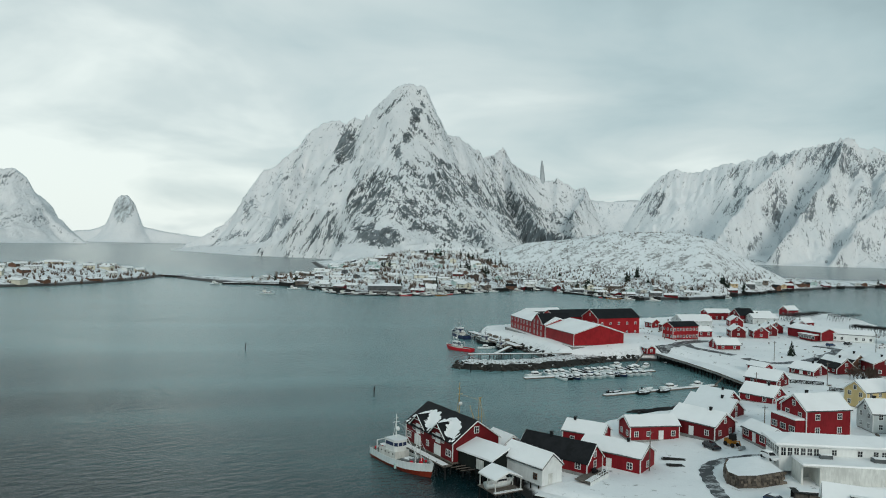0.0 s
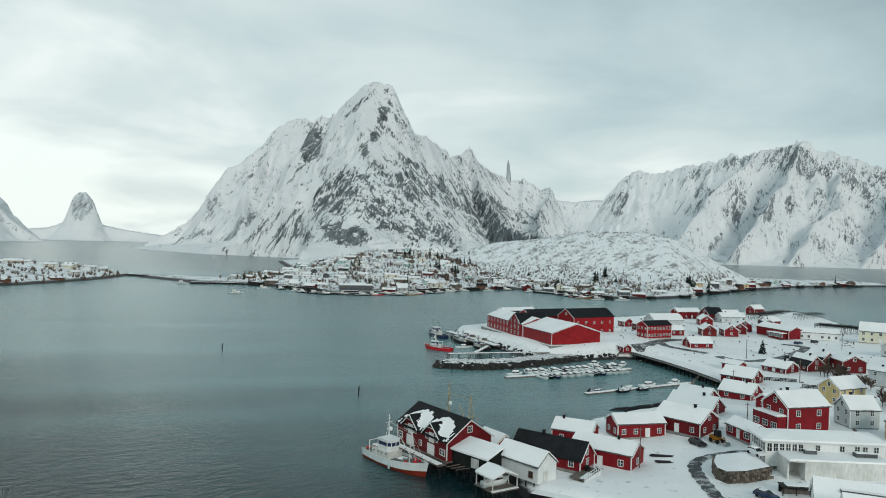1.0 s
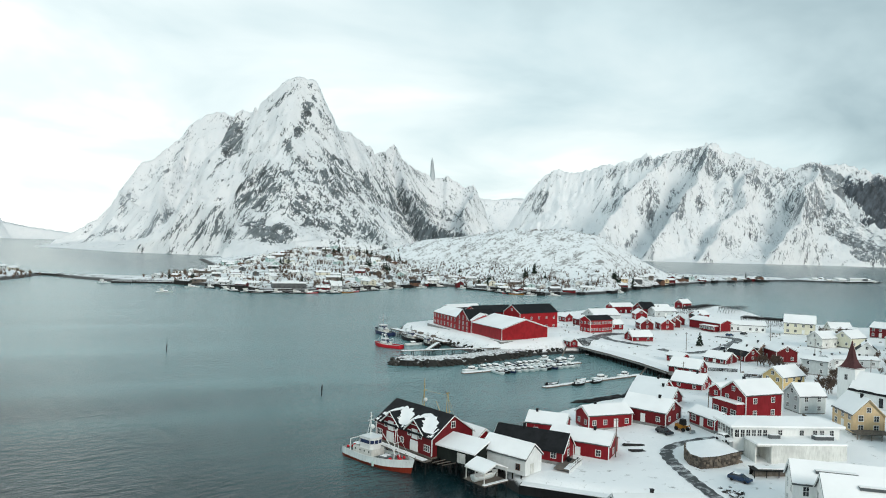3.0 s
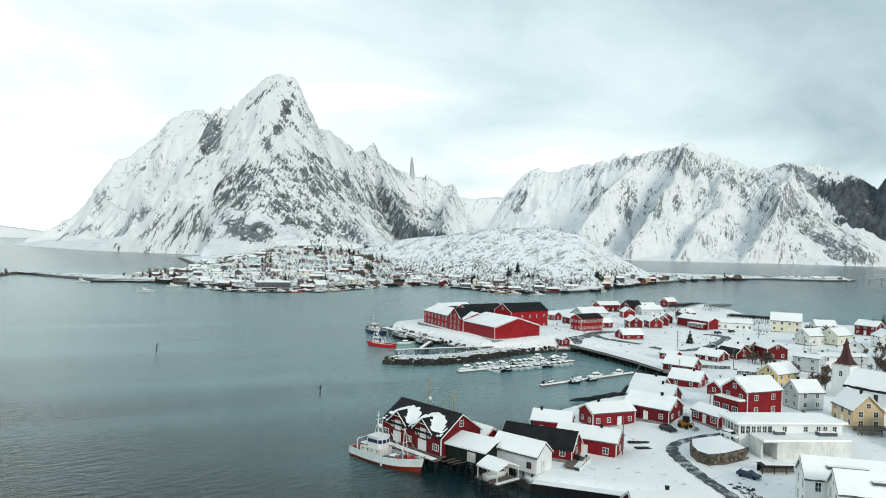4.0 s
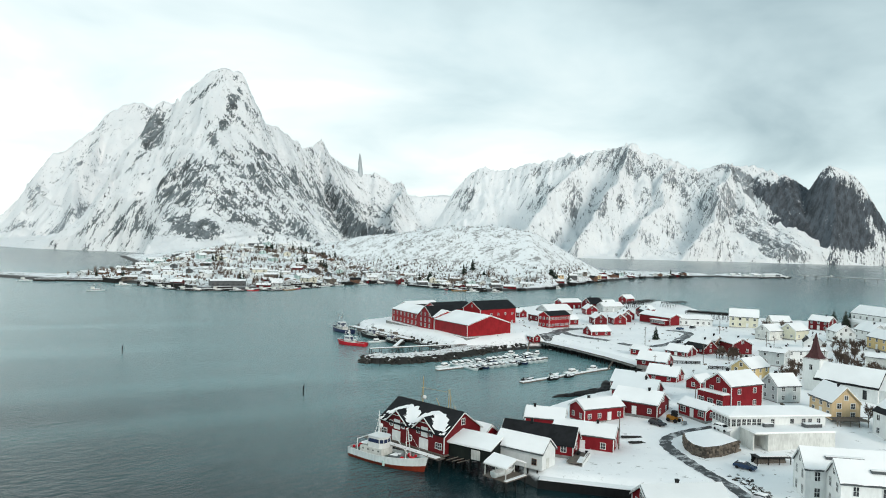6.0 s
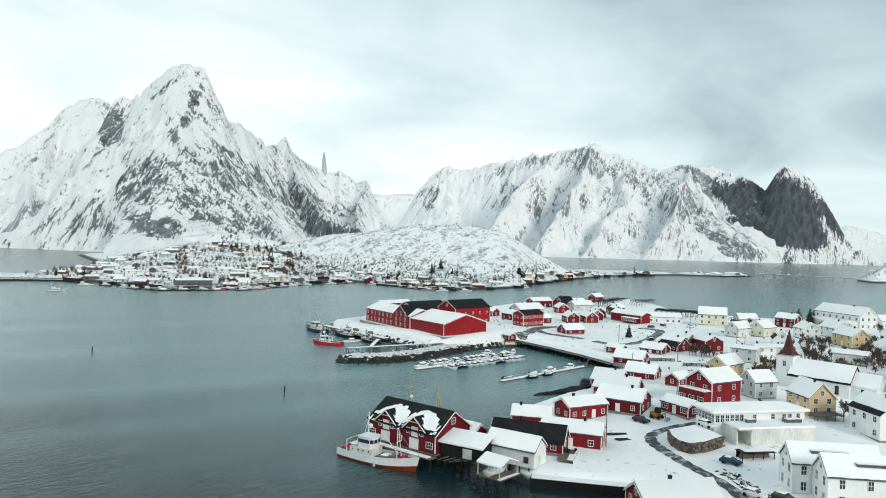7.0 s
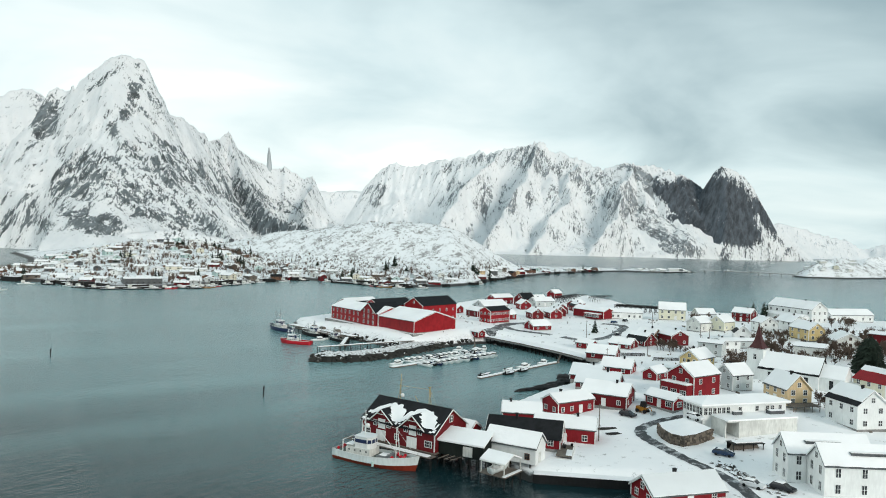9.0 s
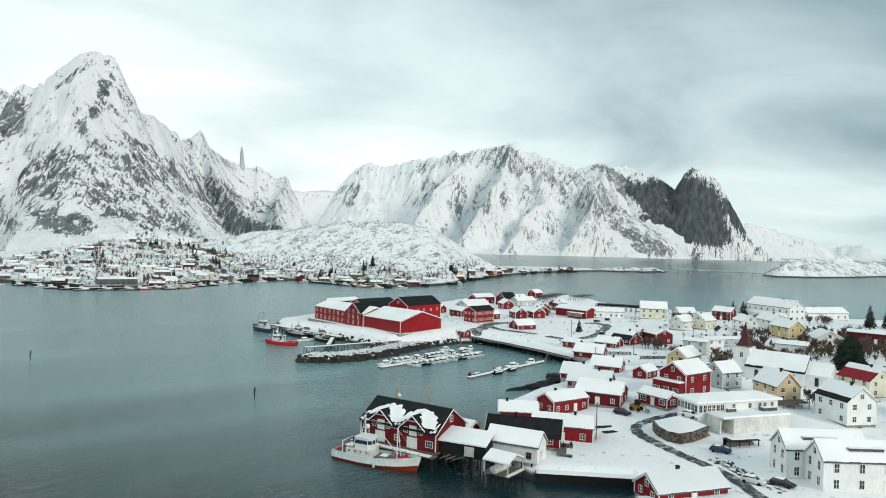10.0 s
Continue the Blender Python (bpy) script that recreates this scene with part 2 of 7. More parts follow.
GLASS = glass_mat()
STONE = stone_mat("brown_field_stone", (0.045, 0.037, 0.03), (0.19, 0.155, 0.12))
ROCK_SNOW = stone_mat("dark_boulders_with_snow", (0.016, 0.016, 0.015), (0.085, 0.08, 0.07), 0.74)
ROCK_DRY = stone_mat("dark_brown_boulders", (0.010, 0.010, 0.009), (0.036, 0.034, 0.028))
ROCK_WET = stone_mat("wet_black_rock", (0.010, 0.011, 0.012), (0.035, 0.036, 0.036))


def shore_mat(name):
    """Snow on the land, black wet rock and weed along the tide line."""
    m = Mat(name, 0.6)
    sep = m.t.nodes.new("ShaderNodeSeparateXYZ")
    m.link(m.geo.outputs["Position"], sep.inputs[0])
    nrm = m.t.nodes.new("ShaderNodeSeparateXYZ")
    m.link(m.geo.outputs["Normal"], nrm.inputs[0])
    a, b, c = m.noise(0.10, 4.0), m.noise(1.1, 5.0, 0.65), m.noise(0.33, 6.0, 0.72)
    tide = m.span(m.math("ADD", sep.outputs[2], m.math("MULTIPLY", c, 1.4)), 1.5, 2.2)
    snow = m.mix(m.span(a, 0.3, 0.7), (0.88, 0.895, 0.905), (0.94, 0.945, 0.95))
    bare = m.math("ADD", m.span(c, 0.595, 0.69), m.span(m.math("ADD", nrm.outputs[2], m.math("MULTIPLY", b, 0.2)), 0.93, 0.80))
    grit = m.mix(m.span(b, 0.3, 0.7), (0.05, 0.045, 0.04), (0.19, 0.17, 0.15))
    land = m.mix(m.math("MULTIPLY", bare, 0.65, True), snow, grit)
    m.colour(m.mix(tide, (0.022, 0.022, 0.021), land)).bump(m.math("ADD", m.math("MULTIPLY", a, 3.0), b), 0.5, 0.25)
    return m.m


SHORE = shore_mat("snowy_shore")


def far_land_mat(name, lo, hi):
    """Snowed-over gardens, scrub and bare rock of a shore half a mile off."""
    m = Mat(name, 0.7)
    sep = m.t.nodes.new("ShaderNodeSeparateXYZ")
    m.link(m.geo.outputs["Position"], sep.inputs[0])
    c, d = m.noise(0.06, 6.0, 0.72), m.noise(0.25, 5.0, 0.7, (1, 1, 1))
    tide = m.span(m.math("ADD", sep.outputs[2], m.math("MULTIPLY", c, 3.0)), 2.9, 4.2)
    f = m.math("ADD", m.math("MULTIPLY", c, 0.55), m.math("MULTIPLY", d, 0.45))
    land = m.mix(m.math("MULTIPLY", m.span(f, lo, hi), 0.75), (0.86, 0.885, 0.90), (0.115, 0.105, 0.095))
    m.colour(m.mix(tide, (0.03, 0.028, 0.026), land)).bump(f, 0.5, 2.0)
    return m.m


FAR_LAND = far_land_mat("far_snowy_land", 0.488, 0.60)
ISLE_LAND = far_land_mat("snowy_islet_ground", 0.49, 0.60)


def water_mat():
    """Wind-rippled sea, smoother behind the land and between the boathouse and the quay. Reflected sky and dark
    reflections are put into its base colour.
    """
    m = Mat("cold_grey_green_sea", 0.10)
    m.b.inputs["IOR"].default_value = 1.33
    sep = m.t.nodes.new("ShaderNodeSeparateXYZ")
    m.link(m.geo.outputs["Position"], sep.inputs[0])
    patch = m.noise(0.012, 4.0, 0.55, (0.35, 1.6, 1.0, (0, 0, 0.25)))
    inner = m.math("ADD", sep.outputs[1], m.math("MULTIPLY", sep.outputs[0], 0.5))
    lee_sheen = m.span(m.math("ADD", inner, m.math("MULTIPLY", m.math("SUBTRACT", patch, 0.5), 120.0)), 90.0, 290.0)
    sheen_lane = m.noise(0.02, 5.0, 0.6, (0.14, 1.9, 1.0, (0, 0, 0.12)), 0.4)
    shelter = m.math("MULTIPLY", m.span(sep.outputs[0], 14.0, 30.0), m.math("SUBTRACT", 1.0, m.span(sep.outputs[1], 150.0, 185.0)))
    calm = m.math("ADD", m.math("MULTIPLY", m.span(patch, 0.40, 0.66), 0.10), m.math("MULTIPLY", lee_sheen, 0.78))
    calm = m.math("ADD", calm, m.math("MULTIPLY", m.math("MULTIPLY", m.span(sheen_lane, 0.50, 0.64), lee_sheen), 0.13))
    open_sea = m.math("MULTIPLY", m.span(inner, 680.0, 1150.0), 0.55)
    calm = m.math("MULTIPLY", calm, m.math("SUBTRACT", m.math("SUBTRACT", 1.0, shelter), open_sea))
    # reflected brightness painted in: pale in mid-water, dark by the quay
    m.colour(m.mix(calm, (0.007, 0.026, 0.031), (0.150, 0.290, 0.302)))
    big = m.noise(0.30, 3.0, 0.6, (0.8, 1.7, 1.0, (0, 0, 0.45)), 0.3)
    gust = m.noise(0.035, 3.0, 0.6, (0.6, 1.6, 1.0, (0, 0, 0.3)))
    small = m.noise(1.7, 3.0, 0.6, (1.0, 1.6, 1.0, (0, 0, 0.5)))
    h = m.math("ADD", m.math("MULTIPLY", big, 1.70), m.math("MULTIPLY", small, 0.50))
    n = m.t.nodes.new("ShaderNodeBump")
    n.inputs["Distance"].default_value = 0.62
    m.link(h, n.inputs["Height"])
    wind = m.math("MULTIPLY", m.math("SUBTRACT", 0.95, m.math("MULTIPLY", calm, 0.62)), m.math("ADD", 0.55, m.math("MULTIPLY", gust, 0.9)))
    m.link(m.math("MULTIPLY", wind, m.math("SUBTRACT", 1.0, m.math("MULTIPLY", shelter, 0.7))), n.inputs["Strength"])
    m.t.links.new(n.outputs[0], m.b.inputs["Normal"])
    m.link(m.math("ADD", 0.10, m.math("MULTIPLY", calm, 0.10)), m.b.inputs["Roughness"])
    return m.m


WATER = water_mat()
# haze is put into these lightened rock colours; the dome keeps dark rock
MOUNT_MAIN = mountain_mat("snowy_granite_face", (0.115, 0.135, 0.145), -0.08)
MOUNT_RIGHT = mountain_mat("snowy_granite_ridge", (0.18, 0.20, 0.215), -0.15, 0.5, 0.20)
MOUNT_FAR = mountain_mat("haze_paled_mountain", (0.46, 0.50, 0.53), 0.0)
MOUNT_HAZY = mountain_mat("mist_tinted_mountain", (0.46, 0.50, 0.52), -0.12, 0.3, streaks=0.5)
MOUNT_LEFT = mountain_mat("haze_paled_granite", (0.23, 0.255, 0.275), -0.10)
NEEDLE_ROCK = worn("haze_tinted_rock", (0.44, 0.48, 0.50), 0.8, 0.3, (1, 1, 0.2), 0.08, 0.3)
MOUNT_DOME = mountain_mat("dark_granite_dome", (0.060, 0.072, 0.086), 0.06, 0.35, streaks=0.75)
ASPHALT = Mat("wet_asphalt_with_slush", 0.55)
ASPHALT.colour(ASPHALT.mix(ASPHALT.span(ASPHALT.noise(0.45, 5.0, 0.7), 0.48, 0.66), (0.035, 0.037, 0.04), (0.55, 0.57, 0.58)))
ASPHALT = ASPHALT.m


# ---------------------------------------------------------------- building blocks
class Shape:
    """Gathers corners and faces of one mesh."""

    def __init__(self):
        self.v, self.f = [], []

    def add(self, v, f):
        k = len(self.v)
        self.v += [tuple(p) for p in v]
        self.f += [tuple(i + k for i in q) for q in f]
        return self

    def box(self, cx, cy, cz, sx, sy, sz, turn=0.0, taper=1.0):
        """A box on its base centre, turned by degrees, its top scaled by taper."""
        c, s = math.cos(radians(turn)), math.sin(radians(turn))
        out = []
        for z, k in ((0, 1.0), (sz, taper)):
            for x, y in ((-1, -1), (1, -1), (1, 1), (-1, 1)):
                x, y = x * sx / 2 * k, y * sy / 2 * k
                out.append((cx + x * c - y * s, cy + x * s + y * c, cz + z))
        return self.add(out, [(3, 2, 1, 0), (4, 5, 6, 7), (0, 1, 5, 4), (1, 2, 6, 5), (2, 3, 7, 6), (3, 0, 4, 7)])

    def beam(self, p, q, r, n=6, r2=None):
        p, q = Vector(p), Vector(q)
        d = (q - p).normalized()
        a = d.orthogonal().normalized()
        b = d.cross(a)
        out = []
        for at, k in ((p, r), (q, r if r2 is None else r2)):
            for i in range(n):
                w = 2 * math.pi * (i + 0.5) / n
                out.append(at + a * (k * math.cos(w)) + b * (k * math.sin(w)))
        side = [(i, (i + 1) % n, n + (i + 1) % n, n + i) for i in range(n)]
        return self.add(out, side + [tuple(range(n))[::-1], tuple(range(n, 2 * n))])

    def ball(self, c, r, n=8, m=5, squash=1.0, seed=None, rough=0.0):
        rnd = random.Random(seed) if seed is not None else None
        out = [(c[0], c[1], c[2] - r * squash)]
        for j in range(1, m):
            w = math.pi * j / m
            for i in range(n):
                u = 2 * math.pi * i / n
                k = r * (1 + (rnd.uniform(-rough, rough) if rnd else 0))
                out.append((c[0] + k * math.sin(w) * math.cos(u), c[1] + k * math.sin(w) * math.sin(u), c[2] - k * squash * math.cos(w)))
        out.append((c[0], c[1], c[2] + r * squash))
        top = len(out) - 1
        f = [(0, 1 + (i + 1) % n, 1 + i) for i in range(n)]
        for j in range(m - 2):
            for i in range(n):
                a, b = 1 + j * n + i, 1 + j * n + (i + 1) % n
                f.append((a, b, b + n, a + n))
        f += [(top, 1 + (m - 2) * n + i, 1 + (m - 2) * n + (i + 1) % n) for i in range(n)]
        return self.add(out, f)

    def mesh(self, name, mat, smooth=False):
        me = bpy.data.meshes.new(name)
        me.from_pydata(self.v, [], self.f)
        me.materials.append(mat)
        if smooth:
            me.shade_smooth()
        me.update()
        return me


def part(name, shape, mat, parent, label="", smooth=False, at=None):
    """One mesh object under a thing or a part. shape: a Shape or a mesh that alike pieces share."""
    ob = new(name, shape.mesh(name, mat, smooth) if isinstance(shape, Shape) else shape)
    ob.parent = parent
    if at is not None:
        ob.matrix_basis = at
    return tagged(ob, label) if label else ob


def thing(name, m, label, category, group="", kind=""):
    ob = new(name)
    ob.empty_display_size = 0.5
    ob.matrix_basis = m
    return tagged(ob, label, category, group, kind)


def setting(name, shape, mat, label, category, smooth=False):
    ob = new(name, shape.mesh(name, mat, smooth))
    return tagged(ob, label, category, kind="structure")


def hashed(ix, iy, seed):
    n = (ix.astype(np.int64) * 374761393 + iy.astype(np.int64) * 668265263 + seed * 1442695041) & 0xFFFFFFFF
    n = ((n ^ (n >> 13)) * 1274126177) & 0xFFFFFFFF
    return ((n ^ (n >> 16)) & 0xFFFF) / 65535.0


def value_noise(x, y, seed=0):
    ix, iy = np.floor(x), np.floor(y)
    fx, fy = x - ix, y - iy
    fx, fy = fx * fx * (3 - 2 * fx), fy * fy * (3 - 2 * fy)
    a, b = hashed(ix, iy, seed), hashed(ix + 1, iy, seed)
    c, d = hashed(ix, iy + 1, seed), hashed(ix + 1, iy + 1, seed)
    return (a * (1 - fx) + b * fx) * (1 - fy) + (c * (1 - fx) + d * fx) * fy


def fbm(x, y, seed=0, octaves=5, ridged=False):
    out, amp, total = np.zeros_like(x, dtype=float), 1.0, 0.0
    for o in range(octaves):
        n = value_noise(x, y, seed + 17 * o)
        out += amp * ((1 - np.abs(2 * n - 1)) if ridged else n)
        total += amp
        x, y, amp = x * 2.03 + 11.7, y * 2.03 - 5.3, amp * 0.5
    return out / total


def sheet(X, Y, Z, floor=None):
    """A grid of points as a Shape; floor: faces that lie wholly below it are left out."""
    s = Shape()
    n, m = X.shape
    s.v = np.stack([X.ravel(), Y.ravel(), Z.ravel()], 1).tolist()
    k = np.arange(n * m).reshape(n, m)
    f = np.stack([k[:-1, :-1].ravel(), k[:-1, 1:].ravel(), k[1:, 1:].ravel(), k[1:, :-1].ravel()], 1)
    if floor is not None:
        f = f[Z.ravel()[f].max(1) > floor]
    s.f = f.tolist()
    return s


def inside(X, Y, poly):
    """Signed distance to a closed outline, positive within."""
    best, odd = np.full(X.shape, 1e9), np.zeros(X.shape, bool)
    for (x0, y0), (x1, y1) in zip(poly, poly[1:] + poly[:1]):
        dx, dy = x1 - x0, y1 - y0
        t = np.clip(((X - x0) * dx + (Y - y0) * dy) / (dx * dx + dy * dy), 0, 1)
        best = np.minimum(best, np.hypot(X - x0 - t * dx, Y - y0 - t * dy))
        if y0 != y1:
            odd ^= ((y0 > Y) != (y1 > Y)) & (X < dx * (Y - y0) / dy + x0)
    return np.where(odd, best, -best)


# ---------------------------------------------------------------- sea
span = np.concatenate([np.linspace(-5200, -700, 10), np.linspace(-500, 900, 15), np.linspace(1200, 5200, 9)])
gx, gy = np.meshgrid(span, span)
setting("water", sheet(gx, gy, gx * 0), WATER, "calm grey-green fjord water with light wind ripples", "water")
bed = Shape().box(0, 0, -40, 10600, 10600, 2)
setting("seabed", bed, ROCK_WET, "dark seabed far below the water", "seabed")


# ---------------------------------------------------------------- mountains
def massif(name, label, mat, ridges, step, seed, coast=None, patches=(), spread=1.4, power=2.3, gully=40.0, crag=62.0, jag=5.0, crests=1, dip=0.7, ledge=10.0, lean=None, depth=260.0, narrow=1.7, foot=0.0):
    """A mountain round crest lines: each is a list of (x, y, z), and its flanks fall away to the coast.
    patches: bare cliffs as (x, z, half length, half width, lean in degrees, how bare); lean: the x past which the rock's grain tips the other way."""
    pts = np.array([p for r in ridges for p in r], float)
    peak = pts[:, 2].max()
    pad = peak * spread * 0.7 + 40
    X, Y = np.meshgrid(np.arange(pts[:, 0].min() - pad, pts[:, 0].max() + pad, step), np.arange(pts[:, 1].min() - pad, pts[:, 1].max() + min(pad, depth), step))
    wx = X + 95 * (fbm(X / 130, Y / 130, seed + 5) - 0.5)
    wy = Y + 95 * (fbm(X / 130, Y / 130, seed + 9) - 0.5)
    H, Q = np.full(X.shape, -60.0), np.ones(X.shape)
    along = 0.0
    for number, r in enumerate(ridges):
        for (x0, y0, z0), (x1, y1, z1) in zip(r, r[1:]):
            dx, dy = x1 - x0, y1 - y0
            ln = math.hypot(dx, dy)
            t = np.clip(((X - x0) * dx + (Y - y0) * dy) / ln**2, 0, 1)
            k = np.clip((np.hypot(X - x0 - t * dx, Y - y0 - t * dy) - 6) / 110, 0 if number < crests else 0.85, 1)
            px, py = X + (wx - X) * k, Y + (wy - Y) * k
            t = np.clip(((px - x0) * dx + (py - y0) * dy) / ln**2, 0, 1)
            d = np.hypot((px - x0 - t * dx) * narrow, py - y0 - t * dy)
            s = along + t * ln
            z = z0 + (z1 - z0) * t + jag * (0.5 if number >= crests else 1.0) * 2 * (fbm(s / 19, s * 0, seed + 3, 3, True) - 0.62)
            w = np.maximum(z, 8) * spread * (0.8 if number >= crests else 1.0) + 40
            q = np.clip(d / w, 0, 1.2)
            rib = fbm(s / 48, d / 300, seed + 21, 4, True) - 0.62
            h = (z + 14) * (np.maximum(1 - q, 0) ** power) - 14 + gully * rib * np.clip((d - 6) / 60, 0, 1) * np.clip((1 - q) * 3, 0, 1)
            put = h > H
            H, Q = np.where(put, h, H), np.where(put, q, Q)
            along += ln
    if coast:
        edge = inside(X, Y, coast) + 26 * (fbm(X / 60, Y / 60, seed + 61) - 0.5)
        H = np.maximum(H, np.clip(edge * 0.16, -20, 22))
        H = np.minimum(H, edge * 3.0 + 2)
    lift = np.clip(H / 30, 0, 1)
    bx, by = X + 40 * (fbm(X / 50, Y / 50, seed + 33) - 0.5), Y + 40 * (fbm(X / 50, Y / 50, seed + 35) - 0.5)
    rough = fbm(bx / 95, by / 150, seed + 31, 5, True) - 0.6
    fine = fbm(bx / 30, by / 48, seed + 41, 4, True) - 0.6
    away = np.clip((Q - 0.02) * 6, 0, 1)
    H = H + (crag * rough + 0.45 * crag * fine) * away * lift * (0.55 + 0.45 * np.clip(H / peak, 0, 1))
    # dipping beds: cliff bands and snowy ledges
    wob = fbm(X / 120, Y / 120, seed + 51, 4) - 0.5
    for bed, amp in ((74.0, ledge), (27.0, ledge * 0.42)):
        ph = (H + dip * X + 0.35 * Y + 150 * wob) / bed
        fr = ph - np.floor(ph)
        H = H + amp * (np.clip((fr - 0.5) / 0.22, -1, 1) * 0.5 - (fr - 0.5)) * away * np.clip(H / 60, 0, 1)
    # bare cliffs, broken at their edges
    bare = np.zeros(X.shape)
    u = X + 34 * (fbm(X / 33, H / 33, seed + 71, 4) - 0.5)
    v = H + 34 * (fbm(X / 33, H / 33, seed + 75, 4) - 0.5)
    for cx, cz, hl, hw, a, k in patches:
        c, s = math.cos(radians(a)), math.sin(radians(a))
        r = np.hypot(((u - cx) * c + (v - cz) * s) / hl, ((v - cz) * c - (u - cx) * s) / hw)
        g = np.clip((1.3 - r) / 0.65, 0, 1)
        bare = np.maximum(bare, k * g * g * (3 - 2 * g))
    bare = bare * np.clip((H - foot) / 26 + 0.5 + 1.6 * (fbm(X / 40, Y / 40, seed + 91) - 0.5), 0, 1)
    H = H + 9 * bare * (fbm(X / 17, Y / 17, seed + 81, 3, True) - 0.6) * away
    tip = np.clip((X - lean) / 90 + 0.5, 0, 1) if lean is not None else np.zeros(X.shape)
    low = np.maximum(H, -20)
    me = sheet(X, Y, low, -12).mesh(name, mat, True)
    for key, values in (("bare", bare), ("tip", tip)):
        me.attributes.new(key, "FLOAT", "POINT").data.foreach_set("value", values.ravel().astype(np.float32))
    tagged(new(name, me), label, "mountain", kind="structure")


MAIN_COAST = [(-760, 2290), (-560, 2040), (-422, 1863), (-216, 1734), (-157, 1689), (-150, 1400), (250, 1380), (520, 1700), (700, 2200), (700, 2800), (-731, 2800)]
RIGHT_COAST = [(600, 2750), (900, 2350), (1150, 2150), (1414, 2110), (1690, 2120), (1909, 2040), (2100, 2010), (2350, 1990), (2560, 1985), (2600, 2100), (2300, 2600), (1400, 3400), (700, 3400)]
MAIN_CREST = [(-241, 1900, 197), (-216, 1930, 232), (-197, 1950, 267), (-184, 1980, 333), (-173, 2000, 379), (-158, 2010, 393), (-142, 2005, 383), (-119, 1985, 384), (-105, 1975, 409), (-73, 1965, 436), (-44, 1955, 462), (-26, 1950, 471), (2, 1950, 476), (37, 1955, 468), (53, 1965, 440), (76, 1990, 392), (102, 2030, 353), (140, 2070, 352), (180, 2110, 328), (206, 2140, 323)]
BACK_CREST = [(217, 2250, 316), (271, 2350, 338), (309, 2420, 375), (342, 2450, 324), (402, 2500, 297), (442, 2540, 289), (490, 2550, 272), (520, 2540, 285), (579, 2500, 242), (605, 2480, 250), (618, 2460, 205), (624, 2420, 148), (627, 2350, 94), (625, 2200, 74)]
LEFT_CREST = [(-743, 2300, 1), (-665, 2330, 46), (-603, 2380, 99), (-566, 2400, 146), (-551, 2420, 186), (-512, 2440, 262), (-501, 2450, 279), (-470, 2460, 286), (-434, 2480, 326), (-384, 2500, 377), (-366, 2510, 411), (-322, 2520, 447), (-271, 2530, 470), (-232, 2540, 452), (-108, 2560, 406)]
RIGHT_CREST = [(971, 3168, 67), (1003, 3168, 188), (1022, 3168, 265), (1056, 3157, 313), (1112, 3135, 371), (1153, 3113, 390), (1214, 3069, 373), (1273, 3014, 387), (1313, 2970, 405), (1358, 2926, 408), (1377, 2904, 422), (1393, 2882, 406), (1432, 2838, 435), (1444, 2827, 450), (1461, 2805, 424), (1497, 2761, 440), (1551, 2717, 458), (1589, 2684, 461), (1612, 2662, 478), (1635, 2640, 486), (1668, 2624, 449), (1690, 2612, 426), (1714, 2602, 442), (1737, 2585, 419), (1783, 2552, 408), (1818, 2519, 380), (1859, 2486, 365)]
EAST_CREST = [(1859, 2486, 365), (1889, 2458, 371), (1905, 2436, 383), (1935, 2409, 391), (1967, 2398, 379), (2000, 2382, 388), (2032, 2365, 381), (2071, 2343, 361)]
SLAB_CREST = [(1975, 2338, 300), (2008, 2326, 338), (2054, 2310, 366), (2073, 2288, 336), (2087, 2277, 345), (2145, 2255, 310), (2180, 2244, 284)]
DOME_CREST = [(2158, 2222, 281), (2160, 2189, 321), (2164, 2167, 359), (2180, 2150, 373), (2214, 2134, 365), (2262, 2118, 337), (2298, 2106, 302), (2332, 2096, 239), (2361, 2090, 180), (2417, 2079, 134), (2474, 2068, 77), (2606, 2046, 7)]
# bare cliffs: x, height, half length, half width, lean, how bare
CLIFFS = [(-176, 300, 65, 31, 72, 0.95), (-200, 218, 39, 8, 48, 1.1), (-60, 401, 55, 9, 42, 0.7), (12, 371, 57, 9, 70, 0.75), (-4, 314, 20, 13, 60, 1), (-28, 273, 29, 13, -70, 0.8), (-96, 151, 63, 52, 80, 0.72),
          (-76, 186, 44, 8, -58, 1.1), (44, 189, 79, 18, -42, 1.05), (28, 105, 59, 39, -35, 0.85), (80, 248, 13, 12, 0, 0.9), (188, 191, 54, 14, 88, 0.9)]
CRAGS = [(88, 78, 76, 21, -12, 0.85), (324, 155, 86, 38, -30, 0.72), (268, 109, 67, 42, 60, 0.75), (384, 65, 71, 29, -5, 1.15), (-64, 58, 70, 22, -18, 1.2), (120, 62, 60, 16, -5, 0.9), (-172, 56, 70, 16, -8, 0.8), (60, 130, 170, 85, -25, 0.62), (330, 135, 180, 85, -15, 0.70), (120, 200, 90, 40, -40, 0.5),
         (-272, 61, 57, 11, 30, 0.4), (148, 70, 36, 12, -35, 0.8), (504, 139, 51, 31, -20, 0.55), (44, 243, 42, 11, -20, 0.55)]
LEFT_CRAGS = [(-419, 57, 91, 19, 44, 0.8), (-523, 139, 54, 16, 80, 0.6), (-574, 37, 81, 13, 18, 0.75), (-434, 234, 111, 11, 60, 0.35), (-480, 181, 74, 14, 65, 0.3), (-267, 442, 39, 15, 0, 0.5), (-453, 36, 63, 12, 20, 0.6)]
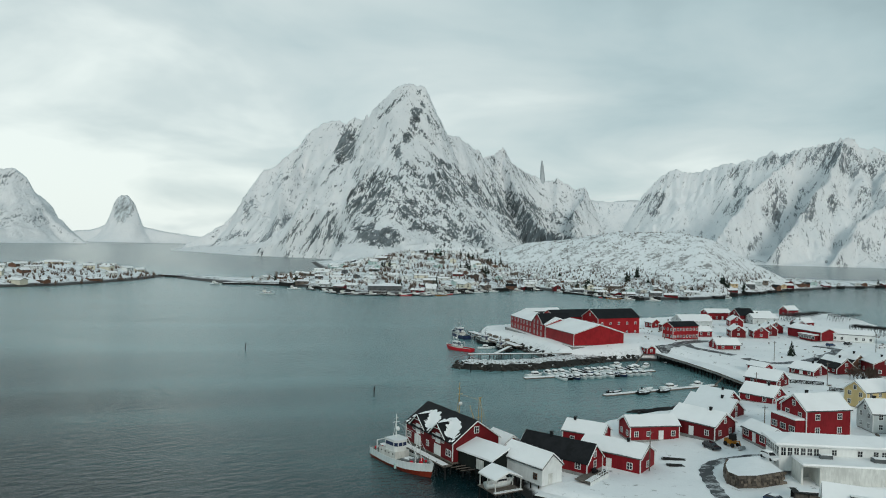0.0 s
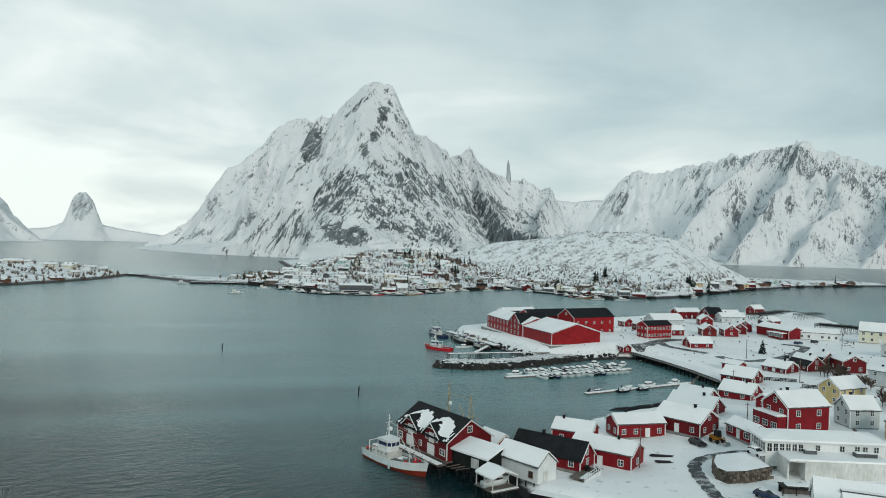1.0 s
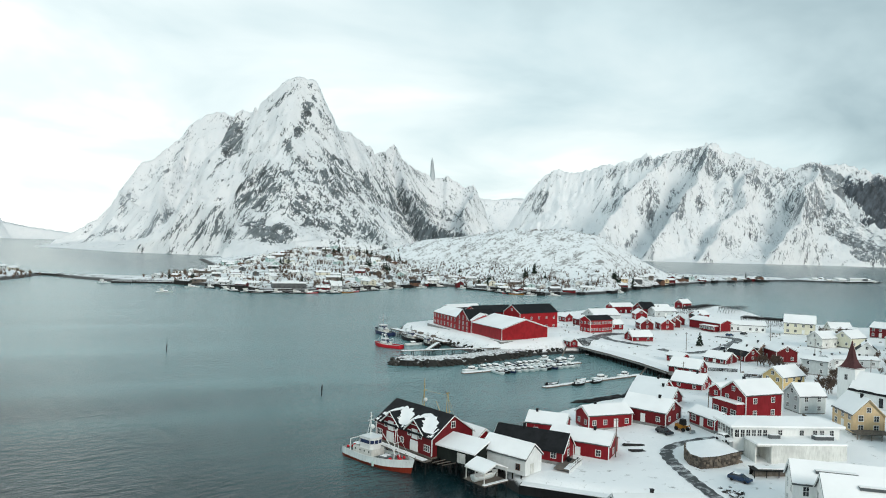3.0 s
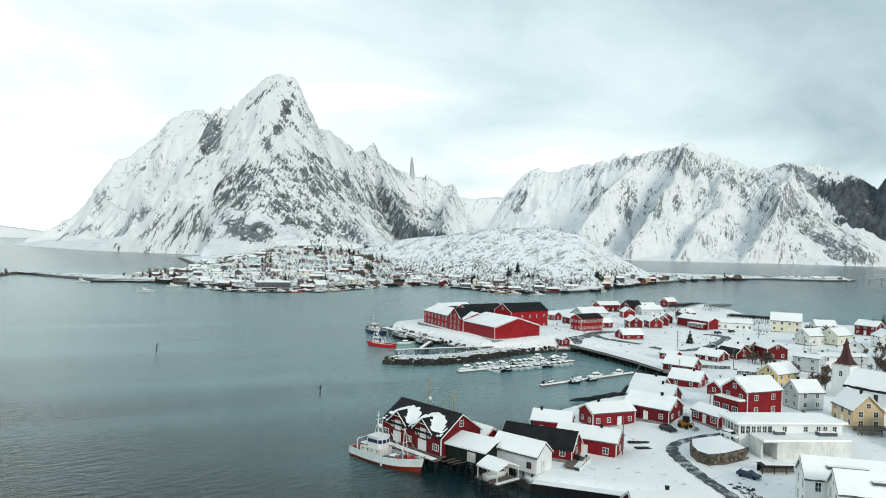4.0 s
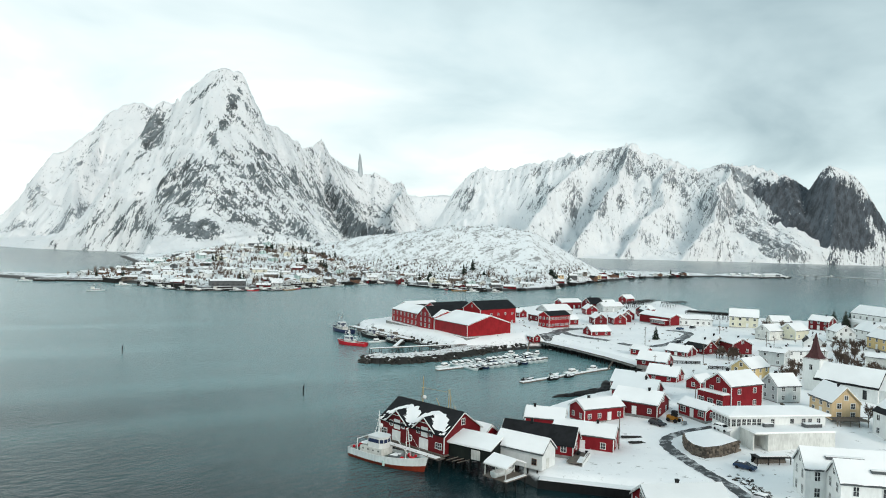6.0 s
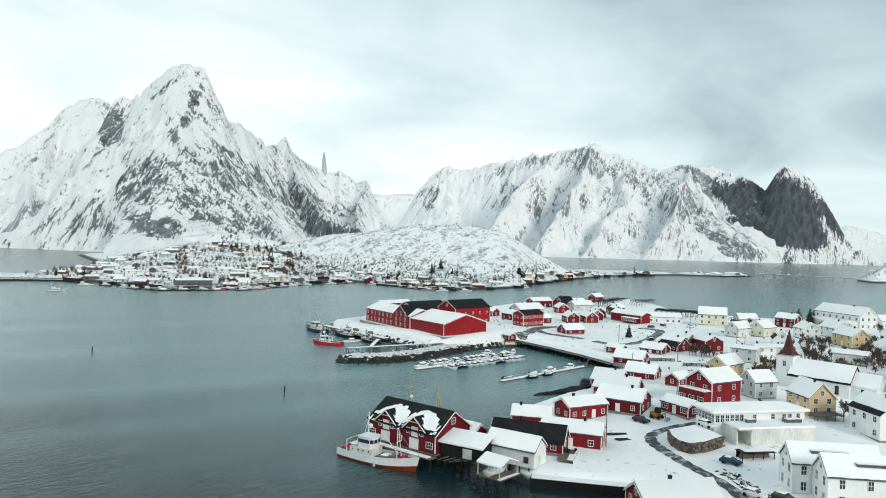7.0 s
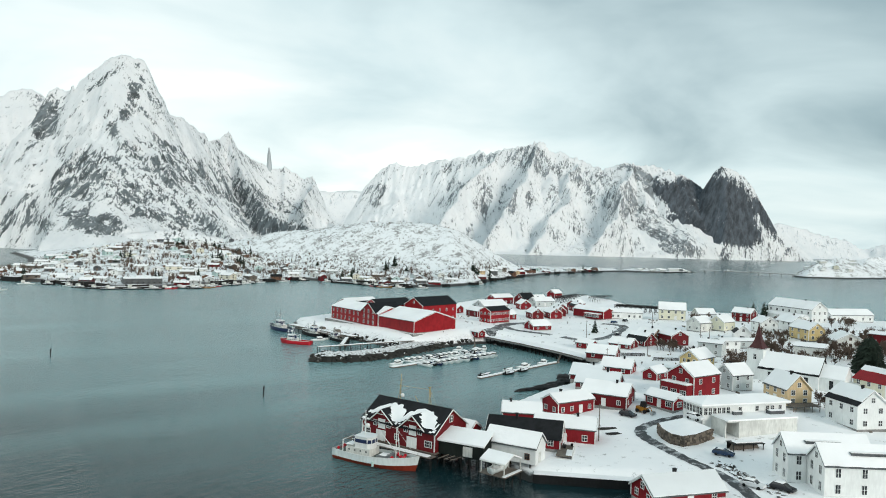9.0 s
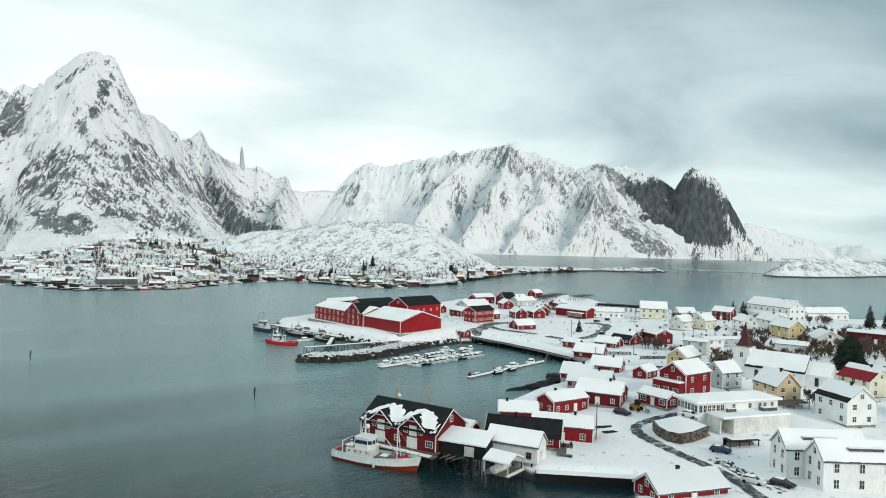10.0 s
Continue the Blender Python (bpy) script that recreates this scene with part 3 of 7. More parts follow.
SCARS = [(1060, 242, 67, 26, 62, 0.75), (1030, 100, 98, 10, 8, 0.6), (1320, 241, 113, 32, 62, 0.6), (1355, 223, 95, 24, 60, 1.0), (1455, 225, 63, 22, 60, 0.75), (1595, 234, 56, 28, 55, 0.65),
         (1585, 402, 96, 63, -75, 0.85), (1520, 412, 148, 30, 8, 0.6), (1350, 362, 102, 25, 20, 0.55), (1735, 334, 135, 36, -20, 0.85), (1720, 336, 73, 53, 60, 0.6)]
SLABS = [(1800, 243, 133, 69, 70, 0.75), (1825, 212, 119, 62, 50, 0.7), (1895, 159, 139, 60, -50, 0.8), (1650, 100, 150, 56, -25, 0.55), (1165, 57, 98, 12, 38, 0.75), (1325, 61, 82, 21, 60, 0.5),
         (1465, 51, 94, 46, -30, 0.55), (1900, 74, 113, 32, -50, 1.3), (1895, 31, 53, 27, -20, 1.4), (1995, 254, 168, 43, -62, 1.5), (1530, 29, 124, 29, 0, 0.45), (1755, 12, 97, 22, 0, 0.5)]
DARK_WALLS = [(2139, 198, 123, 132, 90, 1.2), (2171, 101, 99, 76, 20, 1.25), (2047, 186, 140, 50, -68, 1.2), (2027, 97, 79, 47, -70, 1.25), (2075, 264, 58, 34, -50, 1.0), (2135, 261, 72, 43, 60, 0.9),
              (2091, 113, 70, 60, 0, 1.2), (2311, 174, 74, 29, -60, 1.0), (2335, 108, 60, 20, -50, 0.3)]
massif("mountain_main", "steep snow-covered granite peak with grey cliffs", MOUNT_MAIN, [
    MAIN_CREST, BACK_CREST,
    [(2, 1945, 471), (18, 1850, 334), (-10, 1790, 259), (30, 1730, 204), (86, 1660, 143), (136, 1560, 79), (182, 1440, 44)],
    [(-241, 1900, 197), (-290, 1840, 127), (-328, 1780, 79), (-386, 1700, 20)],
    [(-105, 1970, 402), (-79, 1860, 273), (-121, 1800, 223), (-163, 1720, 135), (-190, 1600, 56)],
    [(-121, 1800, 223), (-61, 1760, 189), (-8, 1720, 149), (6, 1620, 81)],
    [(206, 2140, 320), (212, 2050, 242), (192, 1950, 163), (228, 1800, 85), (263, 1650, 38)],
    [(309, 2420, 371), (328, 2250, 248), (346, 2080, 152), (395, 1900, 85), (438, 1700, 49)],
    [(606, 2480, 246), (524, 2250, 130), (495, 2050, 73)],
    [(-102, 1540, 70), (-51, 1520, 64), (6, 1480, 39), (85, 1500, 53), (163, 1470, 35)],
], 4.0, 3, MAIN_COAST, CLIFFS + CRAGS, crests=2, lean=-40)
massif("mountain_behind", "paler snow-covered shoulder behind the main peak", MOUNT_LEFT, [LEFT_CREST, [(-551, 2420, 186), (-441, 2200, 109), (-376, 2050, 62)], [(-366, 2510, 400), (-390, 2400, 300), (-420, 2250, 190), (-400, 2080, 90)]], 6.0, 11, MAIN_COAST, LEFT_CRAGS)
massif("mountain_right", "long jagged snow-covered ridge", MOUNT_RIGHT, [
    RIGHT_CREST, EAST_CREST,
    [(1635, 2640, 479), (1476, 2475, 312), (1315, 2332, 191), (1101, 2145, 28)],
    [(1497, 2761, 436), (1259, 2585, 277), (1025, 2365, 111)],
    [(1935, 2409, 387), (1803, 2288, 251), (1630, 2156, 128), (1449, 2024, 30)],
    [(1783, 2552, 404), (1612, 2398, 249), (1419, 2222, 103), (1285, 2090, 24)],
    [(1967, 2398, 374), (1960, 2266, 183), (1931, 2123, 38)],
], 4.6, 23, RIGHT_COAST, SCARS + SLABS, gully=26.0, crag=50.0, jag=11.0, crests=2, dip=-0.6, lean=1850)
massif("mountain_dome", "dark bare granite dome with snow in its clefts", MOUNT_DOME, [SLAB_CREST, DOME_CREST, [(2087, 2277, 341), (2083, 2211, 198), (2049, 2145, 60)]],
       4.0, 37, RIGHT_COAST, DARK_WALLS, 0.62, 1.0, 14.0, 6.0, crests=2, dip=1.2, ledge=3.0, foot=58.0)
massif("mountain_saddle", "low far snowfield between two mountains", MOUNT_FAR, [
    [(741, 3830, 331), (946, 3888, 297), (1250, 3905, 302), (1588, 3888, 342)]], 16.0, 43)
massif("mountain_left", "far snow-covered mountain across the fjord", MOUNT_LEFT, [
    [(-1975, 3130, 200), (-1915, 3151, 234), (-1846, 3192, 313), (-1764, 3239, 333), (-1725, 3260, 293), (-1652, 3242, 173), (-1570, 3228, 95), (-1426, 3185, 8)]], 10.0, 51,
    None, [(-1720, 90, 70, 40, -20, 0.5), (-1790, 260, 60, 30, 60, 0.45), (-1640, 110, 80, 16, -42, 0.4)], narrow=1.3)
# low slopes at both ends are added in place of the mist bank
massif("mountain_fjord_end", "haze-coloured blunt rock tower at the fjord's end", MOUNT_HAZY, [
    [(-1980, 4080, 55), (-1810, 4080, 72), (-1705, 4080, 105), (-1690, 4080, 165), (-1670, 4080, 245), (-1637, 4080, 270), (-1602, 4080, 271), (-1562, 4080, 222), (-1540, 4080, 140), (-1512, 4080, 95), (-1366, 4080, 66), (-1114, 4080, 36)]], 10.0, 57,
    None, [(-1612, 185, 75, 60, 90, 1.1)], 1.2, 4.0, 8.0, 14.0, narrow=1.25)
massif("mountain_far_right", "haze-coloured low mountains beyond the open sea", MOUNT_FAR, [[(3213, 2750, 195), (3395, 2750, 171), (3546, 2720, 131), (3686, 2680, 110), (3755, 2640, 61), (3810, 2560, 90), (3822, 2480, 85), (3837, 2440, 31)]], 14.0, 61, narrow=1.0)

# slender rock needle on the crest
needle = Shape()
rings = []
for i, (z, r) in enumerate(((250, 13), (272, 11.5), (295, 9.5), (316, 7.5), (334, 5), (347, 1.2))):
    rings += [(466 + r * 0.8 * math.cos(a) * (1 + 0.2 * math.sin(3 * a + i)) - i * 0.5, 2545 + r * math.sin(a), z) for a in [2 * math.pi * j / 9 for j in range(9)]]
needle.add(rings, [(9 * k + j, 9 * k + (j + 1) % 9, 9 * k + 9 + (j + 1) % 9, 9 * k + 9 + j) for k in range(5) for j in range(9)])
setting("rock_needle", needle, NEEDLE_ROCK, "slender grey rock needle on a snowy crest", "rock", True)

# ---------------------------------------------------------------- far village land
FAR_OUT = [(-256, 826), (-190, 762), (-165, 745), (-115, 739), (-71, 700), (-29, 640), (9, 643), (87, 712), (154, 758), (212, 663), (229, 644), (297, 667), (401, 774), (489, 853), (600, 930),
           (713, 981), (800, 1000), (760, 1060), (640, 1080), (560, 1150), (620, 1400), (700, 1700), (500, 1900), (0, 1900), (-150, 1650), (-190, 1450), (-140, 1200), (-120, 960), (-150, 830), (-230, 850)]
HILL = [(126, 1145, 30), (205, 1082, 51), (259, 1018, 60), (299, 955, 68), (350, 893, 67), (381, 836, 58), (395, 785, 40), (399, 738, 22)]


def far_z(x, y):
    x, y = np.asarray(x, float), np.asarray(y, float)
    d = inside(x, y, FAR_OUT)
    base = 2.4 + 30 * np.clip((y - 700) / 400, 0, 1) ** 1.3 * np.clip((1480 - y) / 300, 0.15, 1) * np.clip((260 - x) / 180, 0.12, 1) * np.clip((x + 190) / 160, 0.1, 1)
    hill = np.full(x.shape, -99.0)
    for (x0, y0, z0), (x1, y1, z1) in zip(HILL, HILL[1:]):
        dx, dy = x1 - x0, y1 - y0
        t = np.clip(((x - x0) * dx + (y - y0) * dy) / (dx * dx + dy * dy), 0, 1)
        r = np.hypot(x - x0 - t * dx, y - y0 - t * dy)
        hill = np.maximum(hill, (z0 + (z1 - z0) * t) * np.exp(-((r / 88.0) ** 2)))
    bumps = 3.5 * (fbm(x / 40, y / 40, 71) - 0.5)
    low = np.minimum(base + bumps * np.clip(d / 60, 0, 1), d * 0.22 - 0.4)
    return np.maximum(low, np.minimum(hill + bumps * np.clip(d / 60, 0, 1), d * 0.8 - 1.4))


fx, fy = np.meshgrid(np.arange(-290, 860, 6.0), np.arange(610, 1920, 7.0))
setting("ground_far", sheet(fx, fy, np.maximum(far_z(fx, fy), -12)), FAR_LAND, "snowed-over far shore with scrub and bare rock", "ground", True)


def gz_far(x, y):
    return float(far_z(np.array([x]), np.array([y]))[0])


def islet(name, label, poly, top, step=5.0, seed=1, steep=0.22):
    px, py = [p[0] for p in poly], [p[1] for p in poly]
    x, y = np.meshgrid(np.arange(min(px) - 12, max(px) + 12, step), np.arange(min(py) - 12, max(py) + 12, step))
    z = np.minimum(top * (0.2 + 1.5 * fbm(x / 45, y / 45, seed)), inside(x, y, poly) * steep - 0.4)
    setting(name, sheet(x, y, np.maximum(z, -10)), ISLE_LAND, label, "ground", True)


LEFT_ISLE = [(-420, 600), (-345, 622), (-300, 668), (-272, 760), (-268, 850), (-330, 900), (-460, 850), (-520, 700)]
RIGHT_ISLE = [(1030, 850), (1110, 826), (1200, 830), (1330, 860), (1500, 900), (1480, 1010), (1300, 1000), (1150, 960), (1060, 900)]
islet("ground_left_isle", "low snowy islet with a few houses", LEFT_ISLE, 13, 5.0, 81)
islet("ground_right_isle", "low snowy islet beyond the sound", RIGHT_ISLE, 28, 4.0, 83, 0.6)
islet("ground_ferry_spit", "low snowy spit at the ferry berth", [(780, 985), (850, 972), (940, 1000), (960, 1030), (860, 1040), (780, 1050)], 5, 5.0, 87)
causeway = Shape()
for (x0, y0), (x1, y1) in (((-280, 858), (-240, 838)), ((-262, 850), (-150, 752))):
    a = math.degrees(math.atan2(y1 - y0, x1 - x0))
    causeway.box((x0 + x1) / 2, (y0 + y1) / 2, -3, math.hypot(x1 - x0, y1 - y0), 9, 5.2, a, 0.92)
setting("causeway", causeway, ROCK_SNOW, "stone causeway with snow on its crown", "causeway")

# ---------------------------------------------------------------- near land
# outline runs out under the sheds, where dark shore stands in for shade
LAND = [(64.5, 122.5), (57, 119.5), (52, 113), (49, 100), (44, 80), (40, 40), (60, -20), (300, -60), (640, 40), (600, 200), (470, 262), (395, 300), (352, 328), (322, 362), (306, 405), (306, 450), (300, 490), (268, 505),
        (222, 492), (185, 462), (140, 440), (92, 424), (60, 400), (55, 374), (65, 348), (73, 325), (82, 298), (104, 298), (121, 304), (131, 304), (140, 275), (141, 246), (134, 234), (121, 222), (116, 214),
        (104, 206), (88, 200), (72, 190), (60, 172), (49, 161), (44.5, 151), (44.5, 141), (46.2, 134.0)]


def ground_z(x, y):
    """The height of the near land."""
    x, y = np.asarray(x, float), np.asarray(y, float)
    z = 2.4 + 0.006 * x + 0.5 * (fbm(x / 14, y / 14, 91, 3) - 0.5)
    # gentle knolls: the church rise, the eastern hill, the fish hall's mound, the outer cabins
    for cx, cy, r, h in ((128, 163, 42, 3.7), (300, 260, 90, 6.0), (110, 335, 45, 4.0), (212, 398, 60, 2.0), (288, 446, 30, 5.0), (79, 154, 23, -1.7)):
        z = z + h * np.exp(-((x - cx) ** 2 + (y - cy) ** 2) / r**2)
    return np.minimum(z, inside(x, y, LAND) * 0.75 - 0.2)


def gz(x, y):
    return float(ground_z(np.array([x]), np.array([y]))[0])


nx, ny = np.meshgrid(np.concatenate([np.arange(30, 260, 1.6), np.arange(260, 660, 5.0)]), np.concatenate([np.arange(-70, 90, 6.0), np.arange(90, 270, 1.6), np.arange(270, 540, 2.6)]))
setting("ground", sheet(nx, ny, np.maximum(ground_z(nx, ny), -8)), SHORE, "snow-covered village ground with black rocky tide line", "ground", True)

# ---------------------------------------------------------------- houses
def lattice(xs, zs, holes, deep):
    """One connected plate with openings: lines at xs and zs, cells in holes left out."""
    n, m = len(xs), len(zs)
    sh = Shape()
    v = [(x, -deep / 2, z) for z in zs for x in xs] + [(x, deep / 2, z) for z in zs for x in xs]
    f, k = [], n * m
    solid = {(i, j) for i in range(n - 1) for j in range(m - 1)} - holes
    for i, j in solid:
        a, b, c, d = j * n + i, j * n + i + 1, (j + 1) * n + i + 1, (j + 1) * n + i
        f += [(a, b, c, d), (d + k, c + k, b + k, a + k)]
        for q, (p, r) in (((i, j - 1), (a, b)), ((i + 1, j), (b, c)), ((i, j + 1), (c, d)), ((i - 1, j), (d, a))):
            if q not in solid:
                f.append((r, p, p + k, r + k))
    return sh.add(v, f)


def window_meshes(w, h, bars, frame_mat):
    xs, zs = [-w / 2 - 0.11], [-h / 2 - 0.11, -h / 2, 0.0, 0.05, h / 2, h / 2 + 0.11]
    for i in range(bars + 1):
        c = w / (bars + 1)
        xs += [-w / 2 + c * i + (0.03 if i else 0), -w / 2 + c * (i + 1) - (0.03 if i < bars else 0)]
    xs.append(w / 2 + 0.11)
    holes = {(1 + 2 * i, j) for i in range(bars + 1) for j in (1, 3)}
    p = Shape().box(0, 0.0, -h / 2, w, 0.03, h)
    return lattice(xs, zs, holes, 0.10).mesh("window_frame", frame_mat), p.mesh("pane", GLASS)


WINDOWS = {"small": window_meshes(0.9, 1.1, 1, WHITE), "wide": window_meshes(1.7, 1.2, 2, WHITE), "tall": window_meshes(0.9, 1.6, 1, WHITE), "big": window_meshes(1.05, 1.25, 1, WHITE),
           "arch": window_meshes(0.9, 2.4, 1, DARK), "dark": window_meshes(0.9, 1.1, 1, BROWN)}


def window(parent, kind, x, y, z, turn):
    """A window in a wall's face; turn: the way the face looks, in degrees."""
    fr, pane = WINDOWS[kind]
    w = part("window", fr, None, parent, at=pose(x, y, z, 0, 0, turn + 90))
    part("pane", pane, None, w)
    return w


def door(parent, x, y, z, turn, w=1.0, h=2.05, mat=WHITE, name="door", label=""):
    s = Shape().box(0, 0, 0, w, 0.08, h)
    s.box(-w / 2 - 0.06, 0, 0, 0.12, 0.12, h + 0.12).box(w / 2 + 0.06, 0, 0, 0.12, 0.12, h + 0.12).box(0, 0, h, w + 0.1, 0.12, 0.12)
    if w > 1.4:
        s.box(0, -0.02, 0, 0.06, 0.14, h)
    return part(name, s, mat, parent, label, at=pose(x, y, z, 0, 0, turn + 90))


def gable_walls(L, W, eave, ridge, z0=-1.0):
    a, b = L / 2, W / 2
    v = [(-a, -b, z0), (a, -b, z0), (a, b, z0), (-a, b, z0), (-a, -b, eave), (a, -b, eave), (a, b, eave), (-a, b, eave), (-a, 0, ridge), (a, 0, ridge)]
    return Shape().add(v, [(3, 2, 1, 0), (0, 1, 5, 4), (2, 3, 7, 6), (1, 2, 6, 9, 5), (3, 0, 4, 8, 7), (4, 5, 9, 8), (6, 7, 8, 9)])


def slope_slabs(L, W, eave, ridge, over, thick, lift=0.0, n=1, jag=0.0, seed=0, cover=1.0, sides=(-1, 1)):
    """Two sloping slabs that meet at the ridge; with n and jag the lower edge runs unevenly, as snow does."""
    rnd = random.Random(seed)
    s = Shape()
    rise = (ridge - eave) / (W / 2)
    nrm = math.hypot(1, rise)
    up = (lift + 0.02) * nrm
    for side in sides:
        run = (W / 2 + over) * cover
        low, top = [], []
        ends = L / 2 + over
        for i in range(n + 1):
            x = -ends + 2 * ends * i / n
            jitter = rnd.uniform(-jag, jag) if n > 1 else 0
            y = run + jitter - abs(jag)
            low.append((x, side * y, ridge - rise * y + up))
            top.append((x + (rnd.uniform(-jag, jag) * 0.3 if 0 < i < n else 0), 0.0, ridge + up))
        mid = [((a[0] + b[0]) / 2, (a[1] + b[1]) / 2, (a[2] + b[2]) / 2 + rnd.uniform(0, jag * 0.25)) for a, b in zip(low, top)]
        rows = [low, mid, top]
        k = n + 1
        v = [p for r in rows for p in r] + [(p[0], p[1], p[2] + thick * (0.7 if r is low and n > 1 else 1.0)) for r in rows for p in r]
        f = []
        for r in range(2):
            for i in range(n):
                a, b, c, d = r * k + i, r * k + i + 1, (r + 1) * k + i + 1, (r + 1) * k + i
                f += [(d, c, b, a), (a + 3 * k, b + 3 * k, c + 3 * k, d + 3 * k)]
            for i in (0, n):
                a, d = r * k + i, (r + 1) * k + i
                f.append((a, d, d + 3 * k, a + 3 * k) if i == 0 else (d, a, a + 3 * k, d + 3 * k))
        for i in range(n):
            f.append((i, i + 1, i + 1 + 3 * k, i + 3 * k))
            f.append((2 * k + i + 1, 2 * k + i, 2 * k + i + 3 * k, 2 * k + i + 1 + 3 * k))
        s.add(v, f)
    return s


HOUSE_COUNT = [0]


def frame_of(P, ang, L, W, side, z):
    u = (math.cos(radians(ang)), math.sin(radians(ang)))
    v = (-u[1] * side, u[0] * side)
    cx, cy = P[0] + u[0] * L / 2 + v[0] * W / 2, P[1] + u[1] * L / 2 + v[1] * W / 2
    return pose(cx, cy, gz(cx, cy) if z is None else z, 0, 0, ang)


def house(name, label, P, ang, L, W, side, eave, ridge, wall=RED, roof=GREY_ROOF, snow=1.0, z=None, wins=(3, 1), kind="small", floors=1, chimney=0.3, trim=WHITE, over=0.35, snow_mat_=None,
          doors=1, group="village houses", category="house", snow_sides=(-1, 1), attic=True, base=True):
    """A gabled house from its near corner P, the way its ridge runs and its size."""
    HOUSE_COUNT[0] += 1
    seed = HOUSE_COUNT[0]
    h = thing(name, frame_of(P, ang, L, W, side, z), label, category, group)
    part("wall", gable_walls(L, W, eave, ridge, 0.25 if base else -0.02), wall, h)
    if base:
        part("foundation", Shape().box(0, 0, -1.2, L - 0.1, W - 0.1, 1.45), CONCRETE, h)
    rf = part("roof", slope_slabs(L, W, eave, ridge, over, 0.16), roof, h)
    if snow:
        part("roof_snow", slope_slabs(L, W, eave, ridge, over - 0.04, 0.24, 0.16, max(8, int(L * 1.3)), 0.05, seed, snow, snow_sides), snow_mat_ or SNOW_ROOF, rf)
    if trim:
        for sx in (-1, 1):
            for sy in (-1, 1):
                part("corner_board", Shape().box(sx * (L / 2 + 0.012), sy * (W / 2 + 0.012), 0.25, 0.2, 0.2, eave - 0.3), trim, h)
            bg = Shape()
            for sy in (-1, 1):
                rise = (ridge - eave) / (W / 2)
                y1 = W / 2 + over
                bg.beam((sx * (L / 2 + over + 0.02), 0, ridge - 0.02), (sx * (L / 2 + over + 0.02), sy * y1, ridge - rise * y1 - 0.02), 0.13, 4)
            part("bargeboard", bg, trim, h)
    n_long, n_gable = wins
    storey = eave / floors
    for fl in range(floors):
        zc = fl * storey + min(1.55, storey * 0.6) + 0.1
        for sy in (-1, 1):
            for i in range(n_long):
                x = -L / 2 + L * (i + 0.5) / n_long
                if doors and fl == 0 and sy == -side and i == n_long // 2 and n_long > 2:
                    door(h, x, sy * (W / 2 + 0.05), 0.25, 90 * sy, 1.0)
                else:
                    window(h, kind, x, sy * (W / 2 + 0.03), zc, 90 * sy)
        for sx in (-1, 1):
            for i in range(n_gable):
                window(h, kind, sx * (L / 2 + 0.03), -W / 2 + W * (i + 0.5) / n_gable, zc, 0 if sx > 0 else 180)
    if attic and ridge - eave > 1.9:
        for sx in (-1, 1):
            window(h, "small" if kind != "dark" else "dark", sx * (L / 2 + 0.03), 0, eave + (ridge - eave) * 0.35, 0 if sx > 0 else 180)
    if chimney:
        cs = Shape().box(L * (chimney - 0.5), 0.25, ridge - 0.5, 0.55, 0.55, 1.4).box(L * (chimney - 0.5), 0.25, ridge + 0.9, 0.7, 0.7, 0.12)
        part("chimney", cs, DARK, h)
    return h


def piles(parent, L, W, top, deep, nx_, ny_):
    for i in range(nx_):
        for j in range(ny_):
            x, y = -L / 2 + L * (i + 0.5) / nx_, -W / 2 + 0.3 + (W - 0.6) * j / max(1, ny_ - 1)
            part("piling", Shape().beam((x, y, deep), (x, y, top), 0.16, 6), PILE, parent)


# the big boathouse on piles beside the fishing boat
BZ = 3.0
bh = house("boathouse", "red boathouse on piles with a black roof and two dormers", (31.8, 149.3), 120, 20, 12, -1, 4.1, 8.2, RED_DARK, BLACK_ROOF, 0, BZ, (0, 0), chimney=0, over=0.4, category="boathouse", group="",
           attic=False, base=False)
part("floor", Shape().box(0, 0, -0.32, 20.6, 12.6, 0.3), TIMBER, bh)
piles(bh, 19.5, 11.6, -0.3, -5.5, 8, 4)
window(bh, "big", -10.03, 0, 6.2, 180)
window(bh, "big", 10.03, 0, 6.2, 0)
